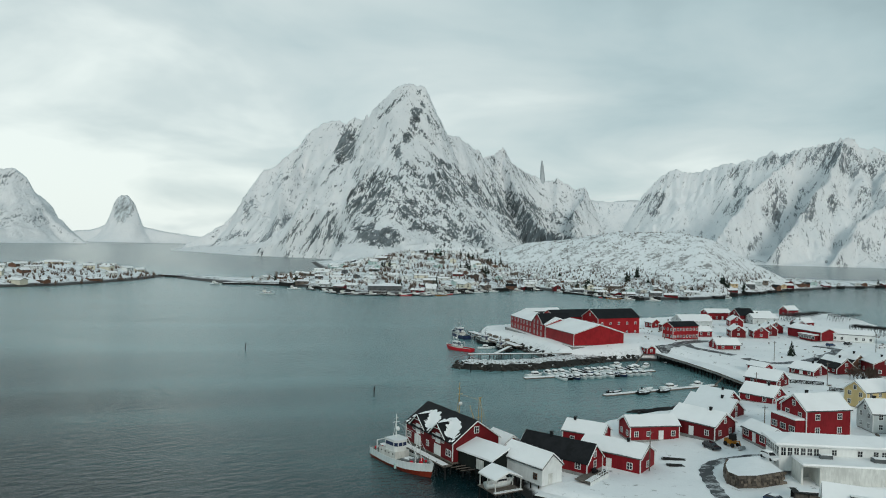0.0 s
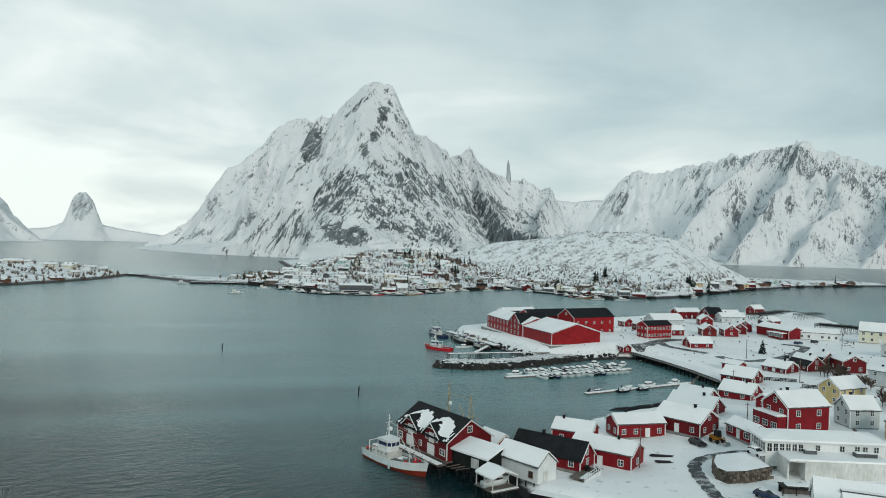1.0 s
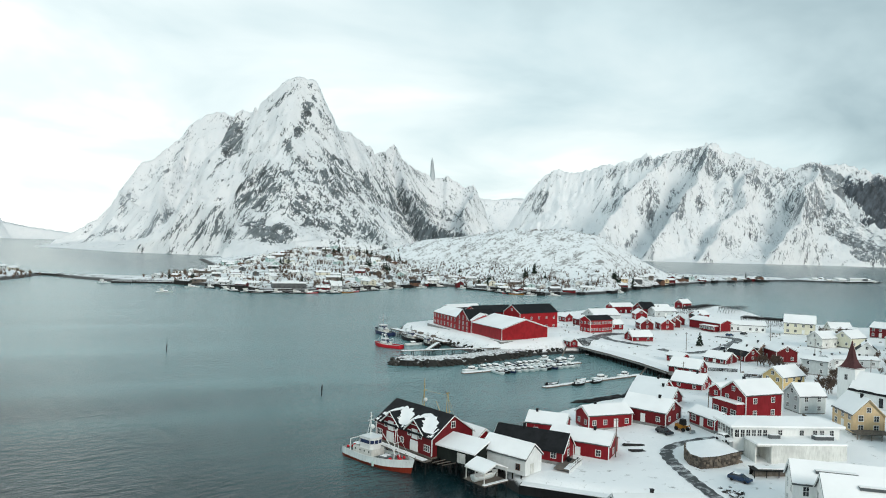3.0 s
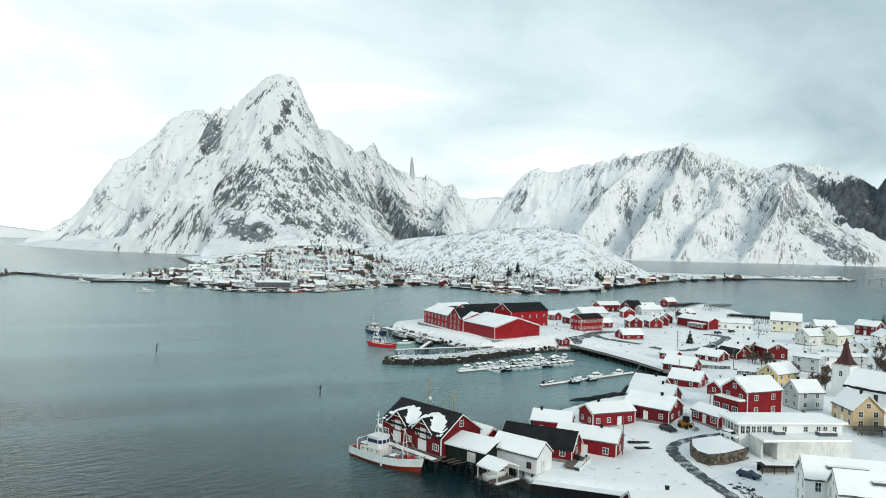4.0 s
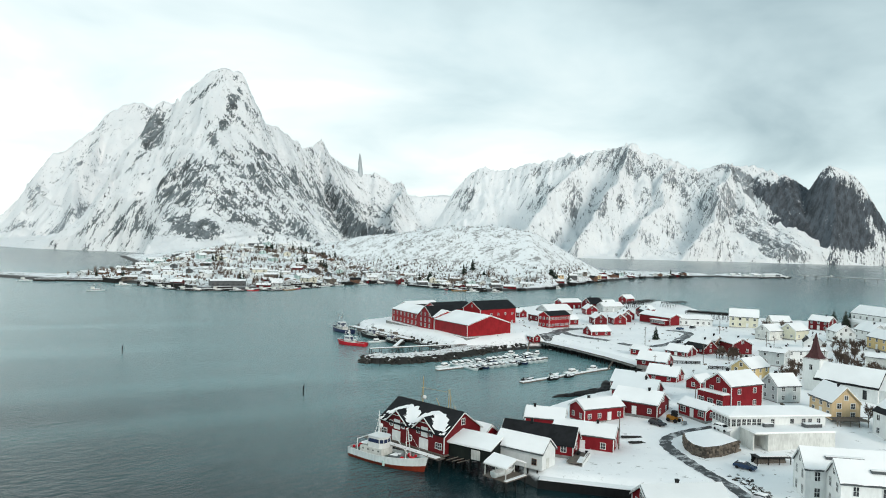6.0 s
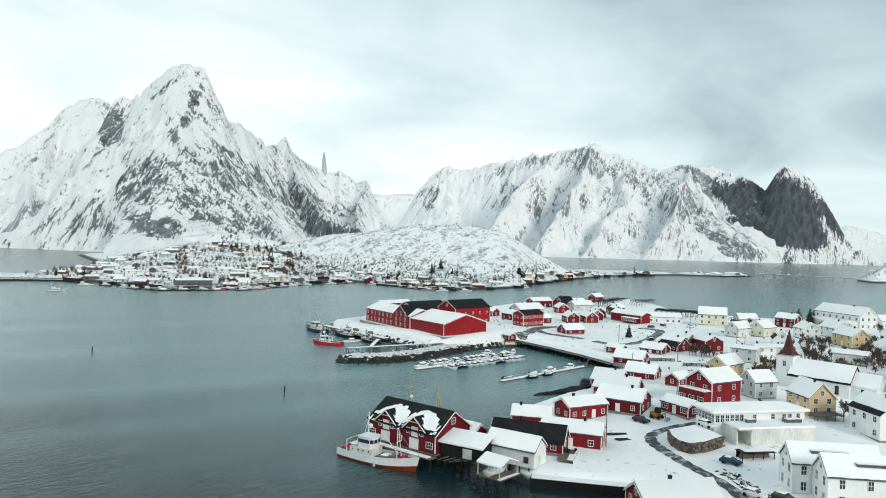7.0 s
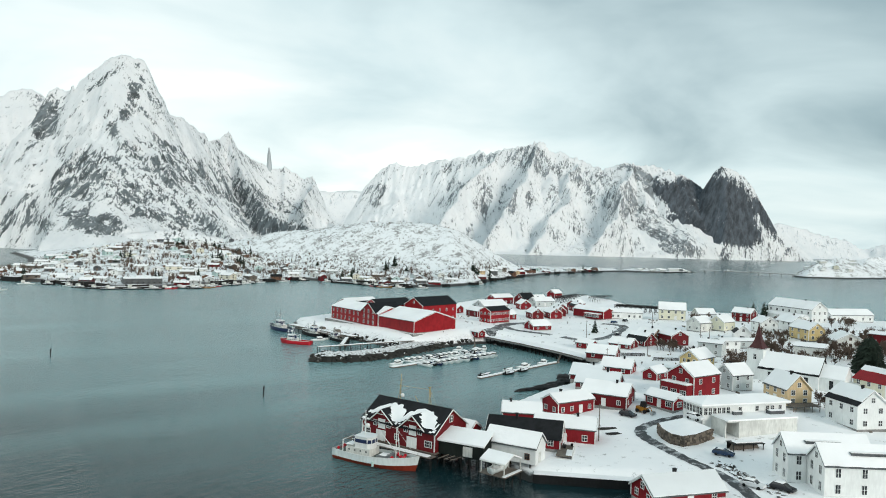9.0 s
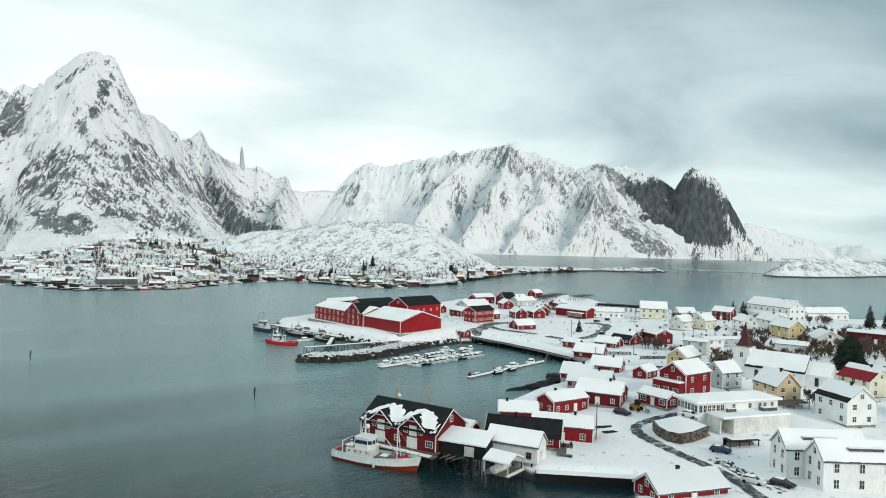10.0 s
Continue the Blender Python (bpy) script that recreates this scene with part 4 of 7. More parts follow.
# the quayside wall, with hatches; local +y looks to the boat
HW = 2.9
for dx in (-4.2, 4.4):
    dm = part("dormer", Shape().add([(dx - HW, 6.02, 3.2), (dx + HW, 6.02, 3.2), (dx + HW, 6.02, 4.5), (dx - HW, 6.02, 4.5), (dx, 6.02, 6.9), (dx - HW, 2.4, 4.5), (dx + HW, 2.4, 4.5), (dx, 1.4, 6.9),
                                     (dx - HW, 3.0, 3.2), (dx + HW, 3.0, 3.2)],
                                    [(1, 0, 3, 4, 2), (3, 5, 7, 4), (4, 7, 6, 2), (0, 8, 5, 3), (2, 6, 9, 1)]), RED_DARK, bh)
    rs = Shape()
    for s_ in (-1, 1):
        v = [(dx + s_ * (HW + 0.5), 6.5, 4.12), (dx, 6.5, 6.94), (dx, 1.2, 6.94), (dx + s_ * (HW + 0.5), 1.9, 4.12)]
        rs.add(v + [(p[0], p[1], p[2] + 0.17) for p in v], [(0, 1, 2, 3), (7, 6, 5, 4), (0, 4, 5, 1), (3, 2, 6, 7), (0, 3, 7, 4), (1, 5, 6, 2)])
    drf = part("roof", rs, BLACK_ROOF, dm)
    bgs = Shape().beam((dx - HW - 0.5, 6.54, 4.2), (dx, 6.54, 7.05), 0.14, 4).beam((dx + HW + 0.5, 6.54, 4.2), (dx, 6.54, 7.05), 0.14, 4).beam((dx - 1.1, 6.54, 5.95), (dx + 1.1, 6.54, 5.95), 0.07, 4)
    part("bargeboard", bgs, WHITE, dm)
    door(bh, dx, 6.08, 2.75, 90, 1.7, 2.0, WHITE, "hatch", "white loading hatch")
    door(bh, dx + 0.2, 6.06, 0.05, 90, 2.4, 2.2, WHITE, "hatch", "white double door")
    window(bh, "small", dx - 1.9, 6.05, 3.8, 90)
    window(bh, "small", dx + 1.9, 6.05, 3.8, 90)
    # snow on the slope that lies away from the wind, thinning to an uneven lower edge
    rnd = random.Random(int(dx * 10) + 3)
    n_ = 9
    low, top = [], []
    for i in range(n_ + 1):
        y = 6.35 - 4.9 * i / n_
        q = rnd.uniform(0.60, 0.97)
        low.append((dx + q * (HW + 0.45), y, 7.12 - q * 2.80 + 0.05))
        top.append((dx + 0.05 + rnd.uniform(0, 0.25), y + rnd.uniform(-0.1, 0.1), 7.06))
    mid = [((a[0] + b[0]) / 2, (a[1] + b[1]) / 2, (a[2] + b[2]) / 2 + 0.16) for a, b in zip(low, top)]
    k = n_ + 1
    sn = Shape().add(low + mid + top, [(r * k + i, r * k + i + 1, (r + 1) * k + i + 1, (r + 1) * k + i) for r in range(2) for i in range(n_)])
    part("roof_snow", sn, SNOW_ROOF, drf, smooth=True)

    # snow caught in the valley beside the dormer
    def drape(x, y):
        return max(8.2 - 4.1 / 6.0 * y + 0.2, 7.1 - abs(x - dx) * 0.83 if y > 1.2 else -9) + 0.03

    spine = [(dx + 4.4, 4.6, 0.35), (dx + 2.8, 3.2, 0.8), (dx + 1.2, 2.5, 0.95), (dx - 0.2, 2.3, 1.0), (dx - 1.5, 2.8, 1.5), (dx - 2.7, 3.8, 1.85), (dx - 3.3, 4.9, 1.55), (dx - 3.6, 6.0, 0.85)]
    line = []
    for p, q in zip(spine, spine[1:]):
        line += [tuple(a + (b - a) * t for a, b in zip(p, q)) for t in (0.0, 0.34, 0.67)]
    band = Shape()
    for n_, (x, y, w) in enumerate(line):
        (x0, y0, _), (x1, y1, _) = line[max(n_ - 1, 0)], line[min(n_ + 1, len(line) - 1)]
        d = math.hypot(x1 - x0, y1 - y0)
        ax, ay = -(y1 - y0) / d, (x1 - x0) / d
        for k in (-1.0, -0.5, 0.0, 0.5, 1.0):
            e = w * k * (1 + rnd.uniform(-0.28, 0.28))
            px, py = x + ax * e, min(6.3, y + ay * e)
            band.v.append((px, py, drape(px, py) + 0.16 * (1 - k * k)))
        if n_:
            band.f += [(5 * n_ - 5 + k, 5 * n_ - 4 + k, 5 * n_ + 1 + k, 5 * n_ + k) for k in range(4)]
    part("snow_patch", band, SNOW_ROOF, bh, smooth=True)
window(bh, "wide", -8.4, 6.04, 1.6, 90)
window(bh, "wide", 8.6, 6.04, 1.6, 90)
window(bh, "small", 0.2, 6.04, 1.6, 90)
strip = Shape()
rnd = random.Random(5)
for i in range(46):
    x, y = rnd.uniform(-9.8, 9.8), rnd.uniform(4.2, 6.2)
    if abs(x + 4.2) < 3.5 or abs(x - 4.4) < 3.5:
        continue
    a, b = rnd.uniform(0.15, 0.5), rnd.uniform(0.1, 0.45)
    zz = 8.2 - 4.1 / 6.0 * y + 0.2
    q = 4.1 / 6.0
    strip = Shape()
    strip.add([(x - a, y - b, zz + q * b), (x + a * 0.7, y - b * 0.8, zz + q * b * 0.8), (x + a, y + b, zz - q * b), (x - a * 0.6, y + b * 0.7, zz - q * b * 0.7), (x, y, zz + 0.1)], [(0, 1, 4), (1, 2, 4), (2, 3, 4), (3, 0, 4)])
    part("snow_patch", strip, SNOW_ROOF, bh)
quay = thing("boathouse_quay", pose(0, 0, 0), "narrow timber quay on piles beside the boathouse", "quay")
qs = Shape()
for i in range(20):
    k = (i + 0.5) / 20
    x, y = 31.8 - 0.5 * 24 * k + 0.9 - 1.9, 149.3 + 0.866 * 24 * k - 1.9
    qs.box(x, y, 2.65, 1.16, 2.2, 0.12, 120)
part("deck", qs, TIMBER, quay)
part("deck_snow", Shape().box(30.6 - 5.6, 147.6 + 9.8, 2.77, 21, 1.5, 0.1, 120, 0.97), SNOW_ROOF, quay)
for i in range(7):
    x, y = 30.2 - 0.5 * 3.4 * i, 147.4 + 0.866 * 3.4 * i
    part("piling", Shape().beam((x, y, -5), (x, y, 2.9), 0.17, 6), PILE, quay)
for i in range(3):
    part("fender_log", Shape().beam((31.5 + i * 0.9, 146.7 - i * 1.0, 2.75), (34.5 + i * 0.9, 147.9 - i * 1.2, 2.9), 0.09, 6), TIMBER, quay)

house("annex", "small red annex with a snowy roof behind the boathouse", (43.2, 156.0), 120, 7.0, 5.4, -1, 1.9, 3.7, RED, wins=(2, 1), chimney=0, z=2.8, group="", category="annex")

# lean-to shed, white shed and boat shelter
ls = thing("lean_to_shed", frame_of((39.4, 141.7), 128, 10.3, 4.5, -1, 2.8), "dark green lean-to shed with a snowy roof", "shed")
a, b = 10.3 / 2, 4.5 / 2
part("wall", Shape().add([(-a, b, 0), (a, b, 0), (a, -b, 0), (-a, -b, 0), (-a, b, 2.9), (a, b, 2.9), (a, -b, 4.5), (-a, -b, 4.5)], [(0, 1, 2, 3), (1, 0, 4, 5), (2, 1, 5, 6), (3, 2, 6, 7), (0, 3, 7, 4), (7, 6, 5, 4)]), GREEN_DARK, ls)
rr = Shape().add([(-a - 0.3, b + 0.4, 2.78), (a + 0.3, b + 0.4, 2.78), (a + 0.3, -b - 0.2, 4.6), (-a - 0.3, -b - 0.2, 4.6), (-a - 0.3, b + 0.4, 3.1), (a + 0.3, b + 0.4, 3.1), (a + 0.3, -b - 0.2, 4.95), (-a - 0.3, -b - 0.2, 4.95)],
                 [(3, 2, 1, 0), (4, 5, 6, 7), (0, 1, 5, 4), (1, 2, 6, 5), (2, 3, 7, 6), (3, 0, 4, 7)])
part("roof_snow", rr, SNOW_ROOF, ls)
door(ls, -1.6, b + 0.05, 0.3, 90, 1.9, 1.9, WHITE_OLD)
piles(ls, 10, 4.2, 0, -5, 5, 2)

ws = house("shed", "white wooden shed on piles, snowy roof", (48.5, 136.3), 126, 11.4, 5.6, -1, 3.4, 5.7, WHITE, GREY_ROOF, 1.0, 2.6, (0, 0), chimney=0, trim=None, group="", category="shed", doors=0, attic=False,
           base=False)
piles(ws, 11, 5.2, 0.1, -5, 5, 3)
window(ws, "dark", -3.9, 2.85, 1.5, 90)
door(ws, -5.73, 0.5, 0.1, 180, 0.9, 1.9, WHITE_OLD)

bs = thing("boat_shelter", pose(40.4, 136.2, 2.45, 0, 0, 117), "open boat shelter on piles with a snow-covered canopy", "shelter")
part("deck", Shape().box(0, 0, -0.2, 6.2, 6.4, 0.2), TIMBER, bs)
part("deck_snow", Shape().box(-2.7, 0, 0.003, 0.7, 6.2, 0.12), SNOW_ROOF, bs)
part("canopy", slope_slabs(5.6, 6.0, 2.3, 3.5, 0.2, 0.08), WHITE_OLD, bs)
part("roof_snow", slope_slabs(5.6, 6.0, 2.3, 3.5, 0.18, 0.26, 0.09, 6, 0.1, 4), SNOW_ROOF, bs)
for x in (-2.7, 0, 2.7):
    for y in (-2.9, 2.9):
        part("post", Shape().box(x, y, 0, 0.16, 0.16, 2.3), WHITE_OLD, bs)
for x in (-2.8, 0, 2.8):
    for y in (-2.9, 0, 2.9):
        part("piling", Shape().beam((x, y, -7), (x, y, -0.2), 0.13, 6), PILE, bs)

# red houses on the near quay
house("house", "red wooden house with a bare black roof", (58.8, 142.7), 140, 16.3, 7.2, -1, 2.5, 5.6, RED, BLACK_ROOF, 0, 2.75, (4, 1), "big", chimney=0.62)
house("house", "red wooden house under thick roof snow", (71.0, 146.5), 141, 14, 8, -1, 3.6, 5.5, RED, wins=(3, 1), kind="big", z=1.5)
house("house", "low red storehouse behind, under roof snow", (67.2, 163.4), 148, 9.5, 7, -1, 3.3, 5.2, RED, wins=(2, 1), chimney=0.8, z=1.9)
house("house", "long low red cabin with white corners", (75.2, 167.6), 8, 12.6, 6.4, 1, 3.5, 5.2, RED, wins=(4, 2))
house("house", "red cabin under a broad snowy roof", (94.0, 163.8), 127, 12.2, 9.2, -1, 3.4, 5.9, RED_DARK, wins=(3, 2))
house("house", "red storehouse with thin bluish snow on its roof", (104.6, 180.7), 131, 12.5, 9.4, -1, 1.7, 4.7, RED_DARK, snow_mat_=SNOW_THIN, wins=(3, 1))
house("house", "red storehouse with thin bluish snow on its roof", (111.8, 198.8), 130, 9.5, 9.0, -1, 1.7, 4.6, RED_DARK, snow_mat_=SNOW_THIN, wins=(2, 1))
house("house", "small low red house with a red door", (102.0, 155.0), 98, 9.2, 4.8, -1, 2.7, 4.1, RED, wins=(3, 1), kind="wide", chimney=0)
bigred = house("house", "tall red house with white window frames", (113.7, 160.0), 10, 11.8, 8.6, 1, 6.3, 9.1, RED, wins=(2, 2), floors=2, kind="big", doors=0, z=6.3)
an = Shape().box(-6.9, 0.3, -0.5, 3.2, 8.6, 4.6)
part("annex", an, RED, bigred)
part("balcony_rail", Shape().box(-6.9, 0.3, 4.1, 3.4, 8.8, 0.14), WHITE, bigred)
part("annex_snow", Shape().box(-6.9, 0.3, 4.25, 3.0, 8.2, 0.2, 0, 0.96), SNOW_ROOF, bigred)
for y in (-2.8, 0.2, 3.2):
    window(bigred, "wide", -8.53, y, 1.9, 180)
house("house", "red wooden house with snowy roof by the road", (56.8, 110.6), -8, 15.0, 7.4, 1, 2.3, 4.7, RED, wins=(3, 2), kind="small", chimney=0.45, z=1.6, snow_mat_=SNOW_GREY)
for P_, L_ in (((88.5, 109.3), 16), ((88.4, 101.4), 19)):
    wh_ = house("house", "white house wing with long roof lights", P_, -27, L_, 6.6, 1, 5.9, 8.8, WHITE, wins=(4, 2), floors=2, kind="tall", chimney=0, z=3.0, group="white house wings")
    part("roof_light", Shape().box(-1.0, -1.75, 7.55, 6.5, 0.9, 0.35).box(-1.0, -1.75, 7.9, 6.7, 0.95, 0.12), GREY_ROOF, wh_)
    part("roof_light_snow", Shape().box(-1.0, -1.6, 8.02, 6.5, 0.9, 0.15), SNOW_ROOF, wh_)
house("house", "white house with a partly bare black roof", (132.6, 126.2), 75, 10.8, 8.4, -1, 6.1, 9.3, WHITE, BLACK_ROOF, wins=(3, 2), floors=2, kind="big", snow=0.75)
house("house", "white house with a snowy roof", (157.3, 115.7), 70, 12.5, 9.4, -1, 6.0, 8.9, WHITE, wins=(3, 2), floors=2, kind="big")
yel = house("house", "peach yellow house with a timber terrace", (132.0, 145.5), 75, 9.8, 7.1, -1, 4.5, 8.0, YELLOW, wins=(3, 2), floors=2, kind="big", trim=YELLOW)
tr = Shape().box(-7.2, 0.5, 0.9, 3.6, 8.0, 0.16)
for y in (-3.3, -1.1, 1.2, 3.6, 4.4):
    tr.box(-8.8, y, -0.8, 0.14, 0.14, 2.7)
tr.box(-8.85, 0.5, 1.9, 0.08, 8.0, 0.1).box(-8.85, 0.5, 1.45, 0.06, 8.0, 0.08)
part("terrace", tr, TIMBER, yel, "raised timber terrace with a rail")
house("house", "pale grey house with green slate gable", (131.4, 163.1), -3, 7.3, 6.6, 1, 4.6, 7.2, GREY, wins=(2, 2), floors=2)
house("house", "ochre yellow house with snowy roof", (150.6, 195.4), 18, 10.7, 7.2, 1, 4.9, 7.6, OCHRE, wins=(3, 2), floors=2)
house("house", "peach yellow house on the rise", (246.9, 228.9), 75, 13.2, 8.1, -1, 4.9, 7.9, OCHRE, wins=(3, 2), floors=2, kind="big")
house("barn", "dull red barn with a rounded snowy roof", (196.0, 247.5), 80, 10.5, 8.4, 1, 4.3, 6.4, RED_DARK, wins=(2, 2), category="barn")
house("house", "house with black roof and snow patches", (176.6, 252.9), 100, 10.1, 8.1, -1, 2.4, 5.6, RED_DARK, BLACK_ROOF, 0.5, wins=(3, 1), snow_sides=(1,))
house("house", "house with black roof and snow patches", (184.9, 258.4), 100, 9.1, 8.6, -1, 2.6, 6.1, BROWN, BLACK_ROOF, 0.55, wins=(3, 1), snow_sides=(1,))
house("house", "low red house with a wide snowy roof", (166.2, 249.7), 118, 9.5, 8.5, -1, 1.8, 4.0, RED_DARK, wins=(3, 1))
house("house", "small red hut with white posts", (151.2, 255.8), 118, 7.0, 5.0, -1, 2.3, 3.5, RED, wins=(2, 1), chimney=0)
house("house", "red house with snowy roof on the rise", (274.3, 285.0), 110, 9.9, 7.9, -1, 4.6, 6.9, RED_DARK, wins=(3, 1), floors=2)
bw = house("house", "big white building with rows of windows", (300.9, 269.6), 86, 29.0, 11.0, -1, 7.0, 10.8, WHITE, wins=(7, 3), floors=2, kind="big", chimney=0.3)
part("wing", gable_walls(27, 5, 3.0, 3.9, -1).add([], []), WHITE, bw, at=pose(0, 8.0, 0))
part("wing_snow", Shape().box(0, 8.0, 3.0, 27.5, 5.4, 1.2, 0, 0.85), SNOW_ROOF, bw)
house("house", "long white house with snowy roof", (326, 277), -13, 27.0, 9.5, 1, 3.8, 6.5, WHITE, wins=(6, 2), kind="big")
house("house", "brown and white gabled house", (243.6, 214.1), 57, 10.3, 12.4, -1, 3.1, 6.4, WHITE_OLD, wins=(3, 3), kind="dark")
house("house", "dark red flat-roofed building under snow", (266, 215), -67, 18.0, 9.3, 1, 4.6, 5.4, RED_DARK, wins=(4, 2), kind="wide", chimney=0)
house("house", "cream house with a red metal roof", (174.0, 146.6), 81, 11.3, 9.3, -1, 5.1, 8.4, CREAM, RED_ROOF, 0.35, wins=(3, 2), floors=2, kind="big")
house("house", "pale yellow two-storey house", (244, 320), -40, 14, 9, 1, 5.6, 9.2, CREAM, wins=(4, 2), floors=2, kind="big", chimney=0.5)
house("house", "long white row of low houses", (240.6, 329.4), 155, 21, 8, -1, 3.6, 5.4, WHITE, wins=(7, 2), kind="big", chimney=0)
gr = house("house", "long red hall with a snowy porch roof", (218, 335), 103, 22, 9, -1, 4.2, 6.0, RED, wins=(0, 0), chimney=0)
part("porch", Shape().box(-5, 6.0, 0, 9, 3.0, 2.8), RED_DARK, gr)
part("porch_snow", Shape().box(-5, 6.2, 2.8, 10, 4.2, 0.3, 0, 0.95), SNOW_ROOF, gr)
for i in range(6):
    window(gr, "wide", -9.2 + i * 1.7, 7.53, 1.6, 90)
house("rorbu", "bright red three-row fishermen's inn, black roof", (145, 332), 20, 15, 7.5, 1, 6.4, 8.2, RED_BRIGHT, BLACK_ROOF, 0, wins=(8, 3), floors=2, kind="small", chimney=0, doors=0)
for lab, P, ang, L, W, side, e, r, wl, kw in (
    ("low red house with white gables", (156.7, 309.7), 3, 10.7, 7.8, 1, 2.1, 4.5, RED, {}),
    ("red cabin at the outer shore", (203, 432), 10, 16, 8, 1, 4.4, 6.4, RED, {}),
    ("dark-roofed red house at the outer shore", (214, 413), 15, 11, 9, 1, 4.6, 8.2, RED_DARK, {"roof": BLACK_ROOF, "snow": 0}),
    ("red cabin with white gable", (199, 392), 78, 9, 7, -1, 3.4, 5.8, RED, {}),
    ("long grey cabin under roof snow", (219, 406), 5, 15, 8, 1, 3.4, 5.6, GREY, {}),
    ("red cabin on the outer rocks", (262, 449), 20, 9, 7, 1, 3.6, 6.0, RED, {}),
    ("red cabin with white gable", (181, 350), 80, 9, 7, -1, 3.4, 5.8, RED_DARK, {}),
    ("red cabin with white gable", (191, 347), 80, 9, 7, -1, 3.4, 5.8, RED, {}),
    ("red cabin with white gable", (200, 356), 80, 9, 7, -1, 3.4, 5.8, RED_DARK, {}),
    ("red cabin with white gable", (208, 366), 75, 9, 7, -1, 3.4, 5.8, RED, {}),
    ("grey storehouse under roof snow", (168, 381), 12, 18, 11, 1, 4.2, 7.2, GREY, {}),
    ("red cabin beside the storehouse", (153.0, 375.0), -80, 10.4, 6.6, 1, 3.4, 5.3, RED_DARK, {}),
    ("small red cabin behind the inn", (164, 350), 10, 8.0, 6.0, 1, 2.8, 4.8, RED, {"chimney": 0}),
    ("red storehouse with a black roof", (226, 374), 75, 9.5, 7.0, -1, 3.4, 5.6, RED_DARK, {"roof": BLACK_ROOF, "snow": 0.6}),
    ("red cabin among the outer houses", (236, 386), 20, 10.0, 7.0, 1, 3.2, 5.4, RED, {}),
    ("small red cabin by the outer road", (186, 402), 15, 8.0, 6.0, 1, 2.8, 4.8, RED, {"chimney": 0}),
    ("red boathouse at the outer shore", (232, 430), 10, 12.0, 7.0, 1, 3.2, 5.6, RED, {"chimney": 0}),
    ("small red storehouse beside the white sheds", (124.5, 186.5), 20, 7.0, 5.0, 1, 2.4, 4.0, RED, {"chimney": 0}),
    ("red house with a white snowy roof", (127.5, 202.5), 128, 10.0, 8.0, -1, 2.2, 4.8, RED, {}),
    ("dark red house with a snowy roof", (143.0, 230.5), 128, 11.0, 8.5, -1, 2.2, 4.9, RED_DARK, {"chimney": 0}),
    ("small white gabled hut at the quay corner", (120.5, 219.5), 108, 4.6, 4.0, -1, 2.6, 4.2, WHITE_OLD, {"chimney": 0}),
    ("small red wooden hut", (151.9, 394.7), -70, 5.8, 5.8, 1, 2.9, 4.8, RED, {}),
    ("white box-shaped house with low roof", (183.7, 229.6), -60, 9.2, 8.2, 1, 5.1, 5.9, GREY, {"floors": 2}),
    ("white box-shaped house with low roof", (192.7, 225.2), -7, 8.2, 7.2, 1, 5.1, 5.9, WHITE, {"floors": 2}),
    ("cream house with snowy roof", (227.0, 272.2), 8, 10.0, 8.0, 1, 4.2, 6.8, WHITE_OLD, {}),
    ("cream house with snowy roof", (237.3, 267.4), 14, 10.0, 8.0, 1, 4.2, 7.0, CREAM, {}),
    ("white gabled house with a dark roof", (221.0, 245.7), 50, 9.1, 7.1, -1, 3.6, 6.7, WHITE, {"roof": BLACK_ROOF, "snow": 0.5}),
    ("white house with snowy roof", (246.4, 253.6), 70, 9.0, 8.0, -1, 4.6, 7.2, WHITE, {"floors": 2}),
    ("white cottage with a chimney", (262.1, 309.1), -19, 10.0, 8.0, 1, 3.2, 5.8, WHITE, {}),
    ("low white house with snowy roof", (217.5, 212.6), -59, 11.4, 8.3, 1, 3.7, 4.8, WHITE_OLD, {}),
    ("grey garage with a snow cap", (209.3, 232.6), -20, 8.2, 6.1, 1, 2.9, 3.7, GREY, {}),
    ("white house with snowy roof", (260.9, 249.1), 75, 12.0, 8.0, -1, 4.4, 7.4, WHITE, {"floors": 2}),
    ("cream house with snowy roof", (221.0, 142.3), 70, 13.1, 9.8, -1, 5.4, 8.7, CREAM, {"floors": 2}),
    ("red cottage with snowy roof", (279.1, 190.6), 100, 11.7, 8.5, -1, 4.3, 7.2, RED_DARK, {}),
    ("white cottage with snowy roof", (317.3, 180.0), 60, 13.2, 9.9, -1, 5.1, 8.1, WHITE, {"floors": 2}),
):
    house("house", lab, P, ang, L, W, side, e, r, wl, wins=(max(2, int(L / 4.0)), 1 if W < 8 else 2), **kw)

# fish hall
hall = house("fish_hall", "wide red fish hall with a low snowy gable", (92.0, 305.5), 107, 26, 25, -1, 5.2, 9.0, RED_BRIGHT, wins=(0, 0), chimney=0, category="hall", doors=0, group="fish hall blocks", attic=False, z=5.6)
part("quay_base", Shape().box(0, 0, -8.5, 28.0, 27.5, 8.3), CONCRETE, hall, "grey quay wall under the hall")
part("quay_snow", Shape().box(0, 0, -0.195, 27.7, 27.2, 0.12), SNOW_ROOF, hall)
lw = house("fish_hall", "long red warehouse with two rows of windows", (84.0, 330.5), 104, 43, 15, -1, 6.2, 9.0, RED_BRIGHT, wins=(11, 2), floors=2, kind="tall", chimney=0, category="hall", doors=0, group="fish hall blocks", z=5.4)
part("quay_base", Shape().box(1.5, 0.9, -8.3, 46, 17.5, 8.1), CONCRETE, lw, "grey quay wall under the warehouse")
